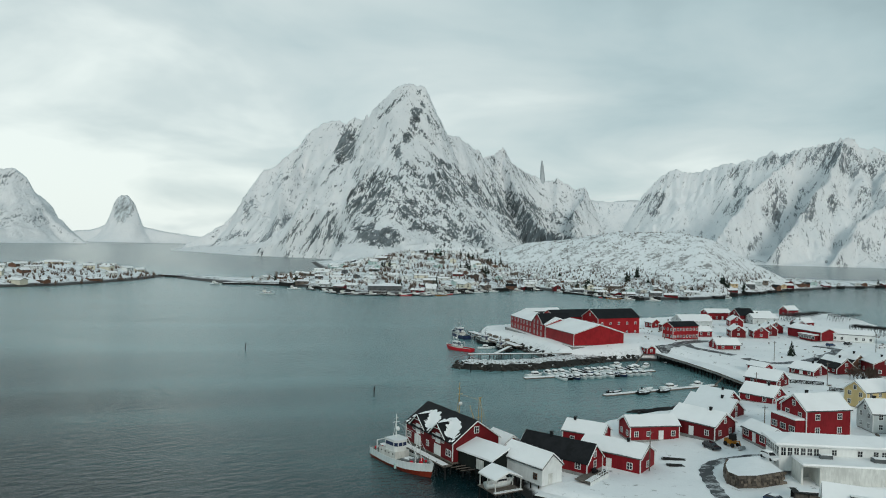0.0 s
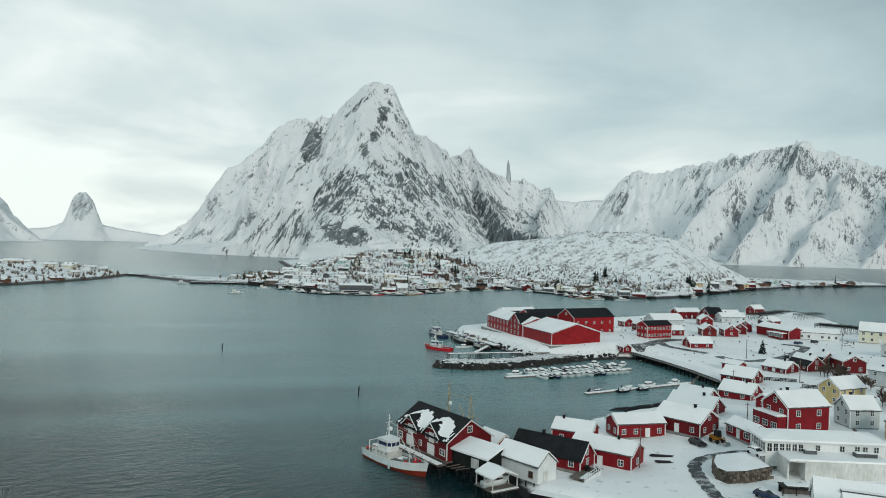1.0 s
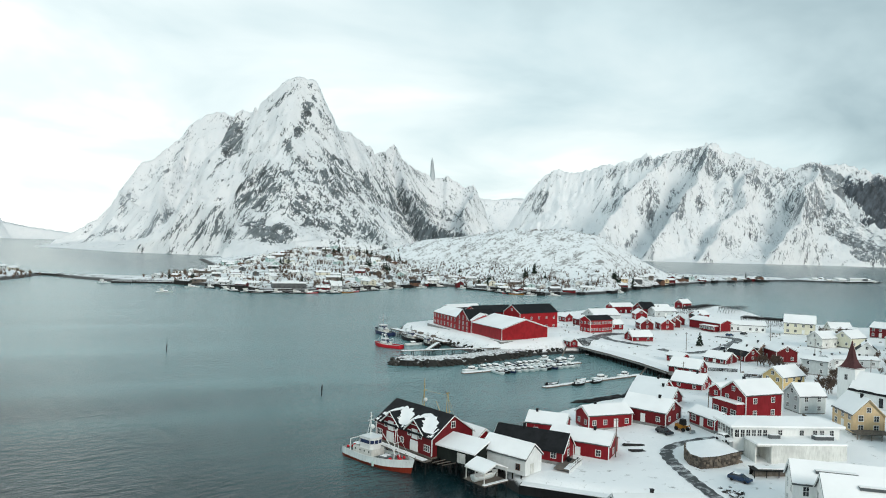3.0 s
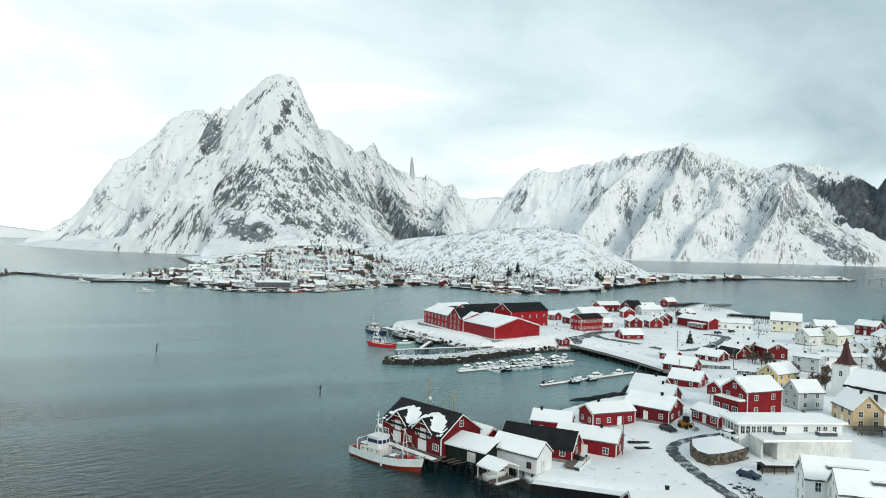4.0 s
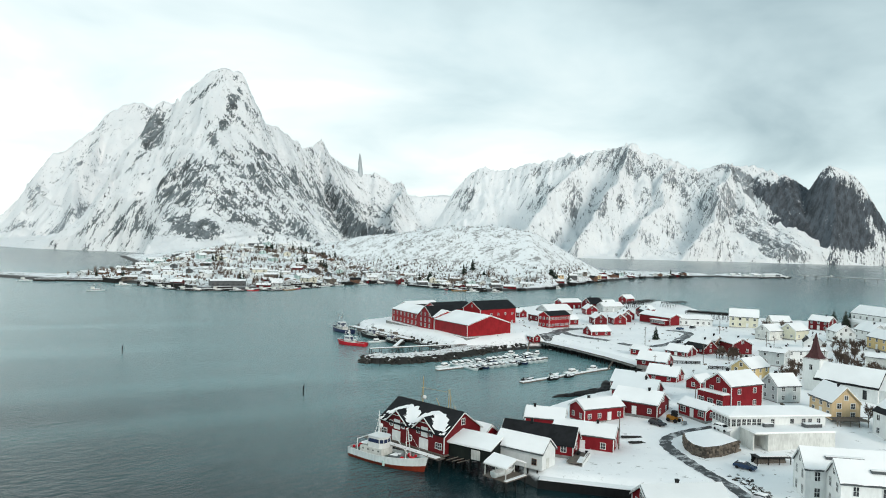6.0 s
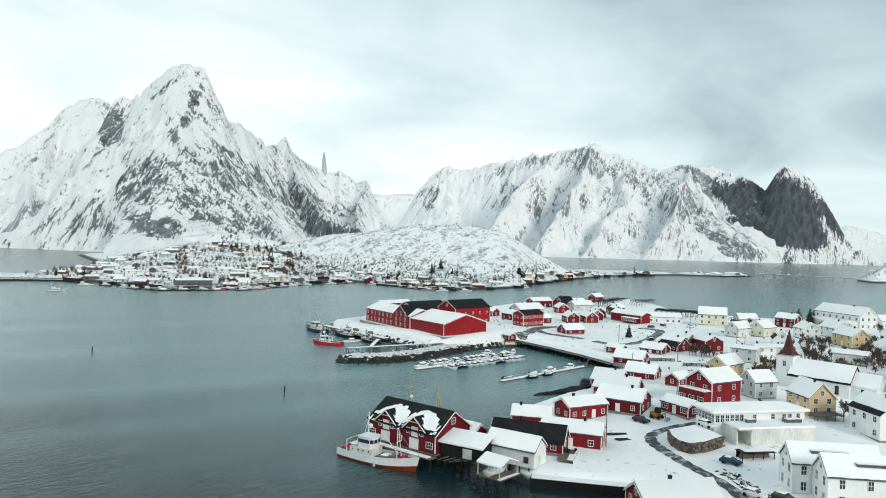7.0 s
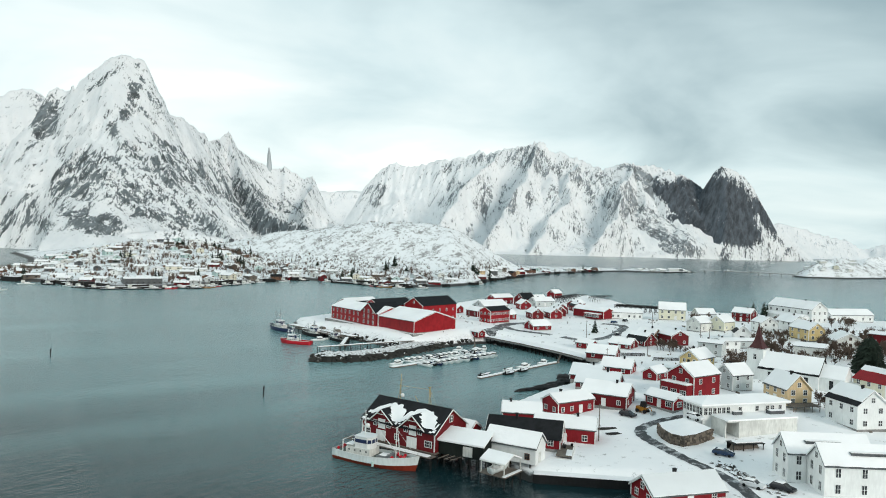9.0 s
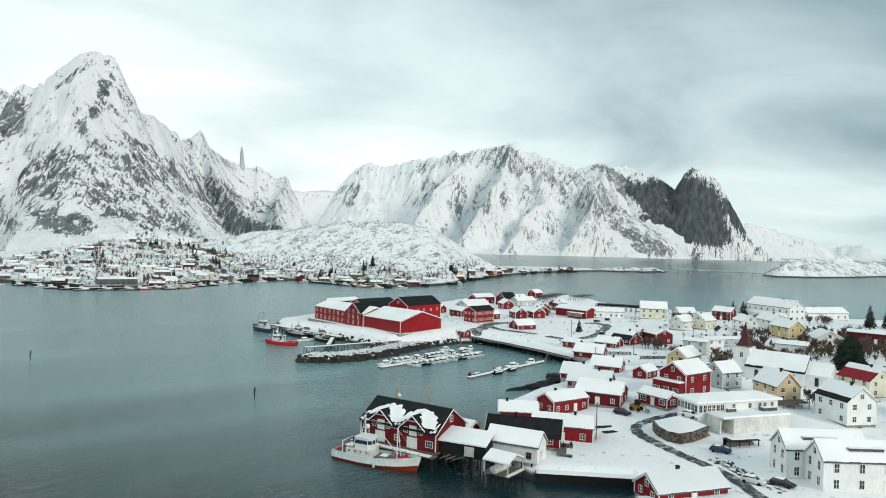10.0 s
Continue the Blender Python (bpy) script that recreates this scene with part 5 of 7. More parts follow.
part("quay_snow", Shape().box(1.5, 0.9, -0.195, 45.7, 17.2, 0.12), SNOW_ROOF, lw)
cg = gable_walls(15.5, 13.5, 6.2, 10.8, 0)
part("cross_gable", cg, RED_BRIGHT, lw, at=pose(-13.7, 0.2, 0, 0, 0, 90))
part("cross_roof", slope_slabs(15.5, 13.5, 6.2, 10.8, 0.3, 0.15), BLACK_ROOF, lw, at=pose(-13.7, 0.2, 0, 0, 0, 90))
part("cross_bargeboard", Shape().beam((-13.7, 8.35, 10.9), (-6.7, 8.35, 6.1), 0.14, 4).beam((-13.7, 8.35, 10.9), (-20.7, 8.35, 6.1), 0.14, 4), WHITE, lw)
for x in (-18, -14, -10):
    for z in (1.8, 4.4, 7.0):
        window(lw, "tall", x, 8.05 if z < 8 else 0, z, 90)
house("fish_hall", "tall red hall with a bare black roof", (111.7, 341.8), 22, 25, 13, 1, 8.7, 12.4, RED_BRIGHT, BLACK_ROOF, 0, wins=(5, 2), floors=2, chimney=0, category="hall", doors=0, group="fish hall blocks", z=5.4)
house("fish_hall", "linking hall with a black roof", (93, 353), 22, 24, 13, 1, 7.6, 10.6, RED_BRIGHT, BLACK_ROOF, 0, wins=(4, 2), floors=2, chimney=0, category="hall", doors=0, group="fish hall blocks", z=5.4)
house("fish_hall", "linking hall with thin snow on its roof", (84, 374), 22, 20, 11, 1, 7.0, 9.2, RED, BLACK_ROOF, 0.6, wins=(4, 2), chimney=0, category="hall", doors=0, group="fish hall blocks", z=5.4)

# white restaurant with its lower storey
rs_ = thing("restaurant", frame_of((97.0, 139.9), -8, 24, 7.6, 1, 7.4), "low white restaurant with a glazed corner, snowy hipped roof", "restaurant")
part("wall", Shape().box(0, 0, -2.2, 24, 7.6, 5.3), WHITE, rs_)
hip = Shape()
hv = [(-12.9, -4.6, 3.2), (12.9, -4.6, 3.2), (12.9, 4.6, 3.2), (-12.9, 4.6, 3.2), (-12.9, -4.6, 3.55), (12.9, -4.6, 3.55), (12.9, 4.6, 3.55), (-12.9, 4.6, 3.55), (-8.0, 0, 4.7), (8.0, 0, 4.7)]
hip.add(hv, [(3, 2, 1, 0), (0, 1, 5, 4), (1, 2, 6, 5), (2, 3, 7, 6), (3, 0, 4, 7), (4, 5, 9, 8), (5, 6, 9), (6, 7, 8, 9), (7, 4, 8)])
part("roof_snow", hip, SNOW_ROOF, rs_)
part("eaves_board", Shape().box(0, 0, 3.0, 25.7, 9.1, 0.2), WHITE, rs_)
for i in range(6):
    window(rs_, "tall", -12.03, -3.2 + i * 1.26, 1.7, 180)
for i in range(6):
    window(rs_, "tall", -11.2 + i * 1.26, -3.83, 1.7, -90)
for x in (-1.5, 3.4, 6.4, 8.0, 10.2):
    window(rs_, "small", x, -3.83, 1.9, -90)
for i in range(2):
    window(rs_, "small", -12.03, -1.6 + i * 2.6, -0.9, 180)
la = thing("restaurant_annex", frame_of((98.6, 133.6), -8, 19.5, 6.0, 1, 5.4), "white basement annex with an open dark bay, snow on top", "annex")
part("wall", Shape().box(1.5, 0, -1.6, 16.5, 6, 4.4), WHITE_OLD, la)
part("bay", Shape().box(-8.2, 2.5, -1.6, 3.0, 1.0, 4.4).box(-9.6, 0.5, -1.6, 0.3, 5, 4.4).box(-8.2, 0, 2.5, 3.2, 6, 0.3), WHITE_OLD, la)
part("roof_snow", Shape().box(0, 0.1, 2.8, 19.9, 6.4, 0.35, 0, 0.985), SNOW_ROOF, la)
for x, y, w, d in ((6.5, 0.6, 4.2, 1.5), (-4.0, 1.2, 2.4, 0.8)):
    part("terrace_table", Shape().box(x, y, 3.15, w, d, 0.75), GREY_ROOF, la)
    part("table_snow", Shape().box(x, y, 3.9, w * 0.9, d * 0.9, 0.12), SNOW_ROOF, la)

# church
ch = thing("church", frame_of((166.3, 162.5), 109, 18, 9.2, -1, 4.4), "white wooden church with a dark red spire", "church")
part("wall", gable_walls(18, 9.2, 5.2, 9.8, -1.5), WHITE, ch)
rf = part("roof", slope_slabs(18, 9.2, 5.2, 9.8, 0.35, 0.16), BLACK_ROOF, ch)
part("roof_snow", slope_slabs(18, 9.2, 5.2, 9.8, 0.2, 0.22, 0.16, 14, 0.1, 77, 0.97), SNOW_ROOF, rf)
for i in range(3):
    for sy in (-1, 1):
        window(ch, "arch", -5.5 + i * 5.5, sy * 4.64, 2.9, 90 * sy)
part("chancel", gable_walls(7, 7.4, 4.9, 8.2, -1.5), WHITE, ch, at=pose(-12.4, 0, 0))
part("chancel_snow", slope_slabs(7, 7.4, 4.9, 8.2, 0.3, 0.3, 0, 6, 0.1, 78), SNOW_ROOF, ch, at=pose(-12.4, 0, 0))
for sy in (-1, 1):
    window(ch, "arch", -12.4, sy * 3.73, 2.8, 90 * sy)
part("vestry", Shape().box(-17.2, -1.5, -1.5, 3.4, 4.4, 4.6), WHITE, ch)
part("vestry_snow", Shape().box(-17.2, -1.5, 3.1, 3.8, 4.8, 0.5, 0, 0.8), SNOW_ROOF, ch)
tw = part("tower", Shape().box(11.2, 0, -1.5, 5.2, 5.2, 12.4), WHITE, ch)
sp = Shape()
rings = [(10.7, 2.72), (11.2, 2.1), (12.2, 1.5), (13.6, 1.0), (18.8, 0.05)]
sv = []
for z, r in rings:
    sv += [(11.2 + sx * r, sy * r, z) for sx, sy in ((-1, -1), (1, -1), (1, 1), (-1, 1))]
sp.add(sv, [(0, 3, 2, 1)] + [(4 * k + i, 4 * k + (i + 1) % 4, 4 * k + 4 + (i + 1) % 4, 4 * k + 4 + i) for k in range(4) for i in range(4)])
part("spire", sp, SPIRE, ch, "dark red flared spire")
for sx, t_ in ((0, -90), (1, 0), (2, 90)):
    dx, dy = ((0, -2.63), (2.63, 0), (0, 2.63))[sx]
    window(tw, "tall", 11.2 + dx, dy, 8.2, t_)


# ---------------------------------------------------------------- boats
def hull_band(L, B, depth, sheer, f0, f1, n=18, stern=0.75, z0=-1.2, bow=1.0):
    """A strip of a boat's skin between two levels of its height (0 keel, 1 rail), both sides, closed across the stern. Bow to +x."""
    sh = Shape()
    rows = 5
    for side in (-1, 1):
        v, f = [], []
        for j in range(rows + 1):
            t = f0 + (f1 - f0) * j / rows
            for i in range(n + 1):
                k = i / n
                full = (1 - max(0.0, (k - 0.55) / 0.45) ** 2.2) * (stern + (1 - stern) * min(1.0, k / 0.35))
                w = B / 2 * full * (0.35 + 0.65 * min(1.0, t * 1.7) ** 0.6)
                top = depth + sheer * ((k - 0.35) / 0.65) ** 2 * (1 if k > 0.35 else 0.45)
                x = -L / 2 + L * k + bow * (t - 0.5) * max(0.0, (k - 0.7) / 0.3) * 1.2
                v.append((x, side * w, z0 + (top - z0) * t))
        for j in range(rows):
            for i in range(n):
                a, b, c, d = j * (n + 1) + i, j * (n + 1) + i + 1, (j + 1) * (n + 1) + i + 1, (j + 1) * (n + 1) + i
                f.append((a, b, c, d) if side < 0 else (d, c, b, a))
        if side < 0:
            first = len(sh.v)
            sh.add(v, f)
        else:
            second = len(sh.v)
            sh.add(v, f)
            for j in range(rows):
                sh.f.append((first + j * (n + 1), first + (j + 1) * (n + 1), second + (j + 1) * (n + 1), second + j * (n + 1)))
    return sh


def deck_of(L, B, depth, sheer, n=18, stern=0.75, drop=0.5, bow=1.0):
    sh = Shape()
    v = []
    for i in range(n + 1):
        k = i / n
        full = (1 - max(0.0, (k - 0.55) / 0.45) ** 2.2) * (stern + (1 - stern) * min(1.0, k / 0.35))
        top = depth + sheer * ((k - 0.35) / 0.65) ** 2 * (1 if k > 0.35 else 0.45) - drop
        x = -L / 2 + L * k + bow * 0.5 * max(0.0, (k - 0.7) / 0.3) * 1.2 - (0.15 if i == n else 0)
        v += [(x, -B / 2 * full * 0.97, top), (x, B / 2 * full * 0.97, top)]
    return sh.add(v, [(2 * i, 2 * i + 2, 2 * i + 3, 2 * i + 1) for i in range(n)])


def fishing_boat(m, L, B, label, top_mat, low_mat, rig=WHITE, gear=True, wheel=-0.22, big=True, mast=7.0):
    b = thing("fishing_boat", m, label, "boat", "moored boats")
    depth = 0.105 * L
    sheer = 0.05 * L
    hu = part("hull", hull_band(L, B, depth, sheer, 0.59, 1.0), top_mat, b, smooth=True)
    part("bottom", hull_band(L, B, depth, sheer, 0.0, 0.59), low_mat, b, smooth=True)
    part("deck", deck_of(L, B, depth, sheer), DECK, b)
    rail = Shape()
    n = 18
    for side in (-1, 1):
        prev = None
        for i in range(n + 1):
            k = i / n
            full = (1 - max(0.0, (k - 0.55) / 0.45) ** 2.2) * (0.75 + 0.25 * min(1.0, k / 0.35))
            top = depth + sheer * ((k - 0.35) / 0.65) ** 2 * (1 if k > 0.35 else 0.45)
            p = (-L / 2 + L * k + 0.6 * max(0.0, (k - 0.7) / 0.3), side * B / 2 * full, top + 0.03)
            if prev:
                rail.beam(prev, p, 0.07, 4)
            prev = p
    part("gunwale", rail, WHITE, hu)
    wx = wheel * L
    wl, ww, wh = 0.30 * L, 0.60 * B, 0.128 * L
    bx, bl = wx + 0.055 * L, 0.20 * L
    wb = part("wheelhouse", Shape().box(wx, 0, depth - 0.5, wl, ww * 1.12, wh * 0.62), WHITE_OLD, b)
    part("wheelhouse_snow", Shape().box(wx - 0.12 * L, 0, depth - 0.5 + wh * 0.78, 0.09 * L, ww * 0.95, 0.12, 0, 0.9), SNOW_ROOF, wb)
    for i in range(4):
        for sd in (-1, 1):
            part("porthole", Shape().beam((wx - wl * 0.36 + i * wl * 0.24, sd * ww * 0.55, depth + wh * 0.22), (wx - wl * 0.36 + i * wl * 0.24, sd * (ww * 0.56 + 0.03), depth + wh * 0.22), 0.2, 8), GLASS, wb)
    ring = [(-0.5, -0.5), (0.28, -0.5), (0.46, -0.32), (0.5, 0.0), (0.46, 0.32), (0.28, 0.5), (-0.5, 0.5)]

    def bridge_ring(z0, z1, grow):
        n_ = len(ring)
        v_ = [(bx + x * bl * grow, y * ww * grow, z) for z in (z0, z1) for x, y in ring]
        return Shape().add(v_, [tuple(range(n_))[::-1], tuple(range(n_, 2 * n_))] + [(i, (i + 1) % n_, n_ + (i + 1) % n_, n_ + i) for i in range(n_)])

    zb = depth - 0.5 + wh * 0.60
    part("bridge", bridge_ring(zb, zb + wh * 0.95, 1.0), WHITE, wb)
    part("window_band", bridge_ring(zb + wh * 0.47, zb + wh * 0.78, 1.012), HULL_BLUE, wb, "dark blue band of bridge windows")
    for i, (x, y) in enumerate(ring):
        part("mullion", Shape().box(bx + x * bl * 1.02, y * ww * 1.02, zb + wh * 0.45, 0.12, 0.12, wh * 0.36), WHITE, wb)
    part("bridge_roof", bridge_ring(zb + wh * 0.95, zb + wh * 1.02, 1.09), SNOW_GREY, wb)
    part("funnel", Shape().box(wx - wl * 0.40, 0.25 * ww, zb, 0.9, 0.8, wh * 0.75, 0, 0.85), HULL_BLUE, wb)
    part("aft_gallows", Shape().beam((wx - wl * 0.62, -ww * 0.6, depth - 0.4), (wx - wl * 0.62, -ww * 0.6, depth + 2.4), 0.10, 5).beam((wx - wl * 0.62, ww * 0.6, depth - 0.4), (wx - wl * 0.62, ww * 0.6, depth + 2.4), 0.10, 5).beam((wx - wl * 0.62, -ww * 0.6, depth + 2.4), (wx - wl * 0.62, ww * 0.6, depth + 2.4), 0.10, 5), rig, b)
    ztop = depth - 0.5 + wh * 1.56 + 0.1
    ms = Shape().beam((bx - 0.5, 0, ztop), (bx - 0.5, 0, ztop + mast * 0.75), 0.15, 6, 0.07)
    for z, w in ((0.3, 1.3), (0.5, 1.9), (0.62, 1.0)):
        ms.beam((bx - 0.5, -w / 2, ztop + mast * z), (bx - 0.5, w / 2, ztop + mast * z), 0.05, 4)
    ms.beam((bx - 1.6, 0, ztop), (bx - 0.5, 0, ztop + mast * 0.55), 0.06, 4)
    part("mast", ms, rig, b)
    part("radar_dome", Shape().ball((bx + 0.05, 0, ztop + mast * 0.3), 0.5, 10, 6), WHITE, b, smooth=True)
    dk = Shape()
    for sd in (-1, 1):
        dk.beam((0.27 * L, sd * 0.9, depth - 0.3), (0.25 * L, sd * 0.15, depth + mast * 0.9), 0.10, 6, 0.07)
    dk.beam((0.25 * L, -0.5, depth + mast * 0.9), (0.25 * L, 0.5, depth + mast * 0.9), 0.08, 5).beam((0.26 * L, -0.9, depth + mast * 0.5), (0.26 * L, 0.9, depth + mast * 0.5), 0.06, 5)
    dk.beam((0.26 * L, 0, depth + 0.8), (0.04 * L, 0.2, depth + mast * 0.66), 0.08, 5).beam((0.25 * L, 0, depth + mast * 0.85), (0.48 * L, 0, depth + sheer), 0.03, 3).beam((0.25 * L, 0, depth + mast * 0.85), (bx, 0, ztop + mast * 0.5), 0.03, 3)
    part("derrick", dk, rig, b)
    part("hatch", Shape().box(0.10 * L, 0, depth - 0.5, 0.12 * L, 0.42 * B, 0.55).box(0.10 * L, 0, depth + 0.05, 0.10 * L, 0.38 * B, 0.08), STEEL, b)
    part("hatch_snow", Shape().box(0.10 * L, 0.1, depth + 0.13, 0.09 * L, 0.34 * B, 0.12, 5, 0.8), SNOW_ROOF, b)
    part("winch", Shape().beam((0.19 * L, -0.8, depth + 0.1), (0.19 * L, 0.8, depth + 0.1), 0.45, 10).box(0.19 * L, -0.9, depth - 0.5, 0.9, 0.14, 1.1).box(0.19 * L, 0.9, depth - 0.5, 0.9, 0.14, 1.1), STEEL, b)
    if gear:
        rnd = random.Random(int(L * 10))
        spots = [(-0.45, -0.2), (-0.44, 0.15), (-0.42, -0.05), (0.23, 0.25), (0.24, -0.25), (0.33, 0.18), (0.36, -0.1), (0.30, 0.02)]
        for i, (kx, ky) in enumerate(spots):
            part("buoy", Shape().ball((kx * L, ky * B, depth + 0.15 + (0.05 * L * 0.3 if kx > 0.3 else 0)), rnd.uniform(0.32, 0.52), 9, 6), BUOY, b, "round red buoy", True)
        nets = Shape()
        for i in range(7):
            nets.ball((rnd.uniform(-0.42, -0.34) * L, rnd.uniform(-0.2, 0.2) * B, depth - 0.2), rnd.uniform(0.4, 0.7), 7, 4, 0.6, i, 0.25)
        part("net", nets, DECK, b)
        part("side_fender", Shape().beam((0.05 * L, -B / 2 - 0.05, 0.3), (0.05 * L, -B / 2 - 0.05, 1.3), 0.28, 8), HULL_GREEN, b)
    return b


fishing_boat(pose(21.4, 156.1, 0, 0, 0, -52), 19.8, 5.8, "white and pale green fishing boat, red bottom, red buoys", HULL_WHITE, HULL_RED, WHITE, True, -0.175)
fishing_boat(pose(36.5, 173.3, 0, 0, 0, -60), 21.0, 5.6, "fishing boat with yellow masts behind the boathouse", HULL_RED, HULL_RED, RIG, True, -0.2, True, 11.5)
fishing_boat(pose(44.0, 324.4, 0, 0, 0, 139), 14.5, 4.6, "red-hulled small fishing boat with white wheelhouse", BUOY, BUOY, WHITE, False, 0.1, True, 5.0)
fishing_boat(pose(46.8, 369, 0, 0, 0, 112), 18.0, 5.5, "dark blue trawler with grey gantries", HULL_BLUE, HULL_BLUE, STEEL, False, 0.0, True, 8.0)
fishing_boat(pose(57.3, 347.0, 0, 0, 0, 112), 16.0, 4.6, "black-hulled work boat dusted with snow", DARK, DARK, STEEL, False, -0.1, True, 4.0)
fishing_boat(pose(64.3, 328.5, 0, 0, 0, 110), 13.0, 4.2, "black-hulled work boat dusted with snow", DARK, DARK, TIMBER, False, 0.2, True, 3.5)


def small_boat(name, label, L, B, mat, cabin, seed):
    b = thing(name, pose(0, 0, -60), label, "boat", "boats at the pontoons")
    part("hull", hull_band(L, B, 0.75, 0.35, 0.0, 1.0, 10, 0.8, -0.35, 0.8), mat, b, smooth=True)
    part("snow_load", deck_of(L * 0.97, B * 0.94, 0.75, 0.35, 10, 0.8, 0.12, 0.8), SNOW_ROOF, b)
    if cabin:
        part("cabin", Shape().box(L * 0.05, 0, 0.5, L * 0.36, B * 0.66, 1.15, 0, 0.86), WHITE, b)
        part("window_band", Shape().box(L * 0.05, 0, 0.95, L * 0.345, B * 0.64, 0.38, 0, 0.95), GLASS, b)
        part("cabin_snow", Shape().box(L * 0.05, 0, 1.65, L * 0.31, B * 0.56, 0.22, 0, 0.8), SNOW_ROOF, b)
    else:
        part("thwart", Shape().box(-L * 0.1, 0, 0.5, 0.5, B * 0.7, 0.2).box(-L * 0.44, 0, 0.5, 0.4, 0.4, 0.9), DARK, b)
    return b


BOATS = [small_boat("motor_boat", "white cabin motor boat loaded with snow", 7.2, 2.6, HULL_WHITE, True, 1), small_boat("motor_boat", "white cabin motor boat loaded with snow", 6.0, 2.3, HULL_WHITE, True, 2),
         small_boat("rowing_boat", "small open boat filled with snow", 5.2, 2.0, HULL_WHITE, False, 3), small_boat("rowing_boat", "dark open boat filled with snow", 5.6, 2.1, DARK, False, 4),
         small_boat("motor_boat", "blue-hulled motor boat dusted with snow", 6.6, 2.4, HULL_BLUE, True, 9)]
spare = list(BOATS)


def put_boat(kind, x, y, turn):
    m = pose(x, y, 0, 0, 0, turn)
    if kind in spare:
        spare.remove(kind)
        kind.matrix_basis = m
        return kind
    return copy_thing(kind, m)


def pontoon(label, x0, y0, x1, y1, width=2.4):
    ang = math.degrees(math.atan2(y1 - y0, x1 - x0))
    ln = math.hypot(x1 - x0, y1 - y0)
    p = thing("pontoon", pose(x0, y0, 0, 0, 0, ang), label, "pontoon", "pontoons")
    n = int(ln / 8)
    for i in range(n):
        part("float", Shape().box(ln * (i + 0.5) / n, 0, -0.4, ln / n - 0.15, width, 0.8), TIMBER, p)
        part("snow_cover", Shape().box(ln * (i + 0.5) / n, 0, 0.4, ln / n - 0.2, width - 0.2, 0.16, 0, 0.98), SNOW_ROOF, p)
    return ang, ln


rnd = random.Random(12)
ang, ln = pontoon("floating pontoon covered with snow", 63.7, 258.9, 118.5, 279.5)
ux, uy = math.cos(radians(ang)), math.sin(radians(ang))
for i in range(15):
    s_ = 13 + i * 2.95
    for side in (-1, 1):
        if side < 0 and i > 13:
            continue
        off = side * (1.5 + 3.4)
        put_boat(BOATS[(0, 1, 3, 2, 1, 4, 0)[(i * 3 + side) % 7]], 63.7 + ux * s_ - uy * off, 258.9 + uy * s_ + ux * off, ang + 90 * side + rnd.uniform(-5, 5))
put_boat(BOATS[0], 68.2, 264.5, ang + 8)
put_boat(BOATS[0], 112, 284.5, ang + 20)
put_boat(BOATS[1], 118, 288, ang + 30)
put_boat(BOATS[1], 106, 289, ang + 10)
ang, ln = pontoon("floating pontoon covered with snow", 85.9, 231.7, 132.0, 252.0, 1.9)
ux, uy = math.cos(radians(ang)), math.sin(radians(ang))
for s_, side, k, tw_ in ((6, -1, 3, 0), (20, -1, 2, 3), (30, -1, 0, -4), (24, 1, 3, 5), (43, -1, 1, 4), (15, 1, 3, 0)):
    put_boat(BOATS[k], 85.9 + ux * s_ + uy * 2.1 * -side * -1, 231.7 + uy * s_ - ux * 2.1 * -side * -1, ang + tw_)
for x, y, t_, k in ((56, 331, 10, 0), (62, 334, 20, 2), (67, 336, 15, 1), (49, 289, 25, 2)):
    put_boat(BOATS[k], x, y, t_)
put_boat(BOATS[1], 40.2, 136.4, 27).matrix_basis = pose(40.2, 136.4, 2.75, 0, 0, 27)

# ---------------------------------------------------------------- breakwater, piers, quays, rocks


def boulder_mesh(seed, squash, mat=ROCK_SNOW):
    return Shape().ball((0, 0, 0), 1.0, 7, 5, squash, seed, 0.28).mesh("boulder", mat)


ROCKS = [boulder_mesh(i, q) for i, q in ((1, 0.7), (2, 0.55), (3, 0.8), (4, 0.62))]
DRY_ROCKS = [boulder_mesh(i, q, ROCK_DRY) for i, q in ((5, 0.7), (6, 0.6), (7, 0.8))]
mole = thing("breakwater", pose(0, 0, 0), "breakwater of dark boulders with snow on top", "breakwater")
MOLE = [(43.5, 286), (47, 283), (55, 281.5), (70, 286), (90, 299), (112, 312), (124, 317)]
core = Shape()
prev = None
for i, (x, y) in enumerate(MOLE):
    nx_, ny_ = MOLE[min(i + 1, len(MOLE) - 1)]
    px_, py_ = MOLE[max(i - 1, 0)]
    d = math.hypot(nx_ - px_, ny_ - py_)
    tx, ty = (nx_ - px_) / d, (ny_ - py_) / d
    w0, w1, h_ = (6.5, 3.0, 1.2) if i == 0 else (8.2, 5.0, 2.0)
    row = [(x + ty * w, y - tx * w, z) for w, z in ((w0, -3), (w0 * 0.93, 0), (w1, h_), (0, h_ + 0.3), (-w1, h_), (-w0 * 0.93, 0), (-w0, -3))]
    core.v += row
    if prev is not None:
        for k in range(6):
            core.f.append((prev + k, prev + k + 1, prev + 8 + k, prev + 7 + k))
    prev = 7 * i
core.f.append((0, 6, 5, 4, 3, 2, 1))
part("core", core, ROCK_DRY, mole)
rnd = random.Random(31)
crest = Shape()
rows = []
for i in range(len(MOLE) - 1):
    for k in range(8):
        t = k / 8
        rows.append([MOLE[i][j] + (MOLE[i + 1][j] - MOLE[i][j]) * t for j in (0, 1)] + [MOLE[i + 1][0] - MOLE[i][0], MOLE[i + 1][1] - MOLE[i][1]])
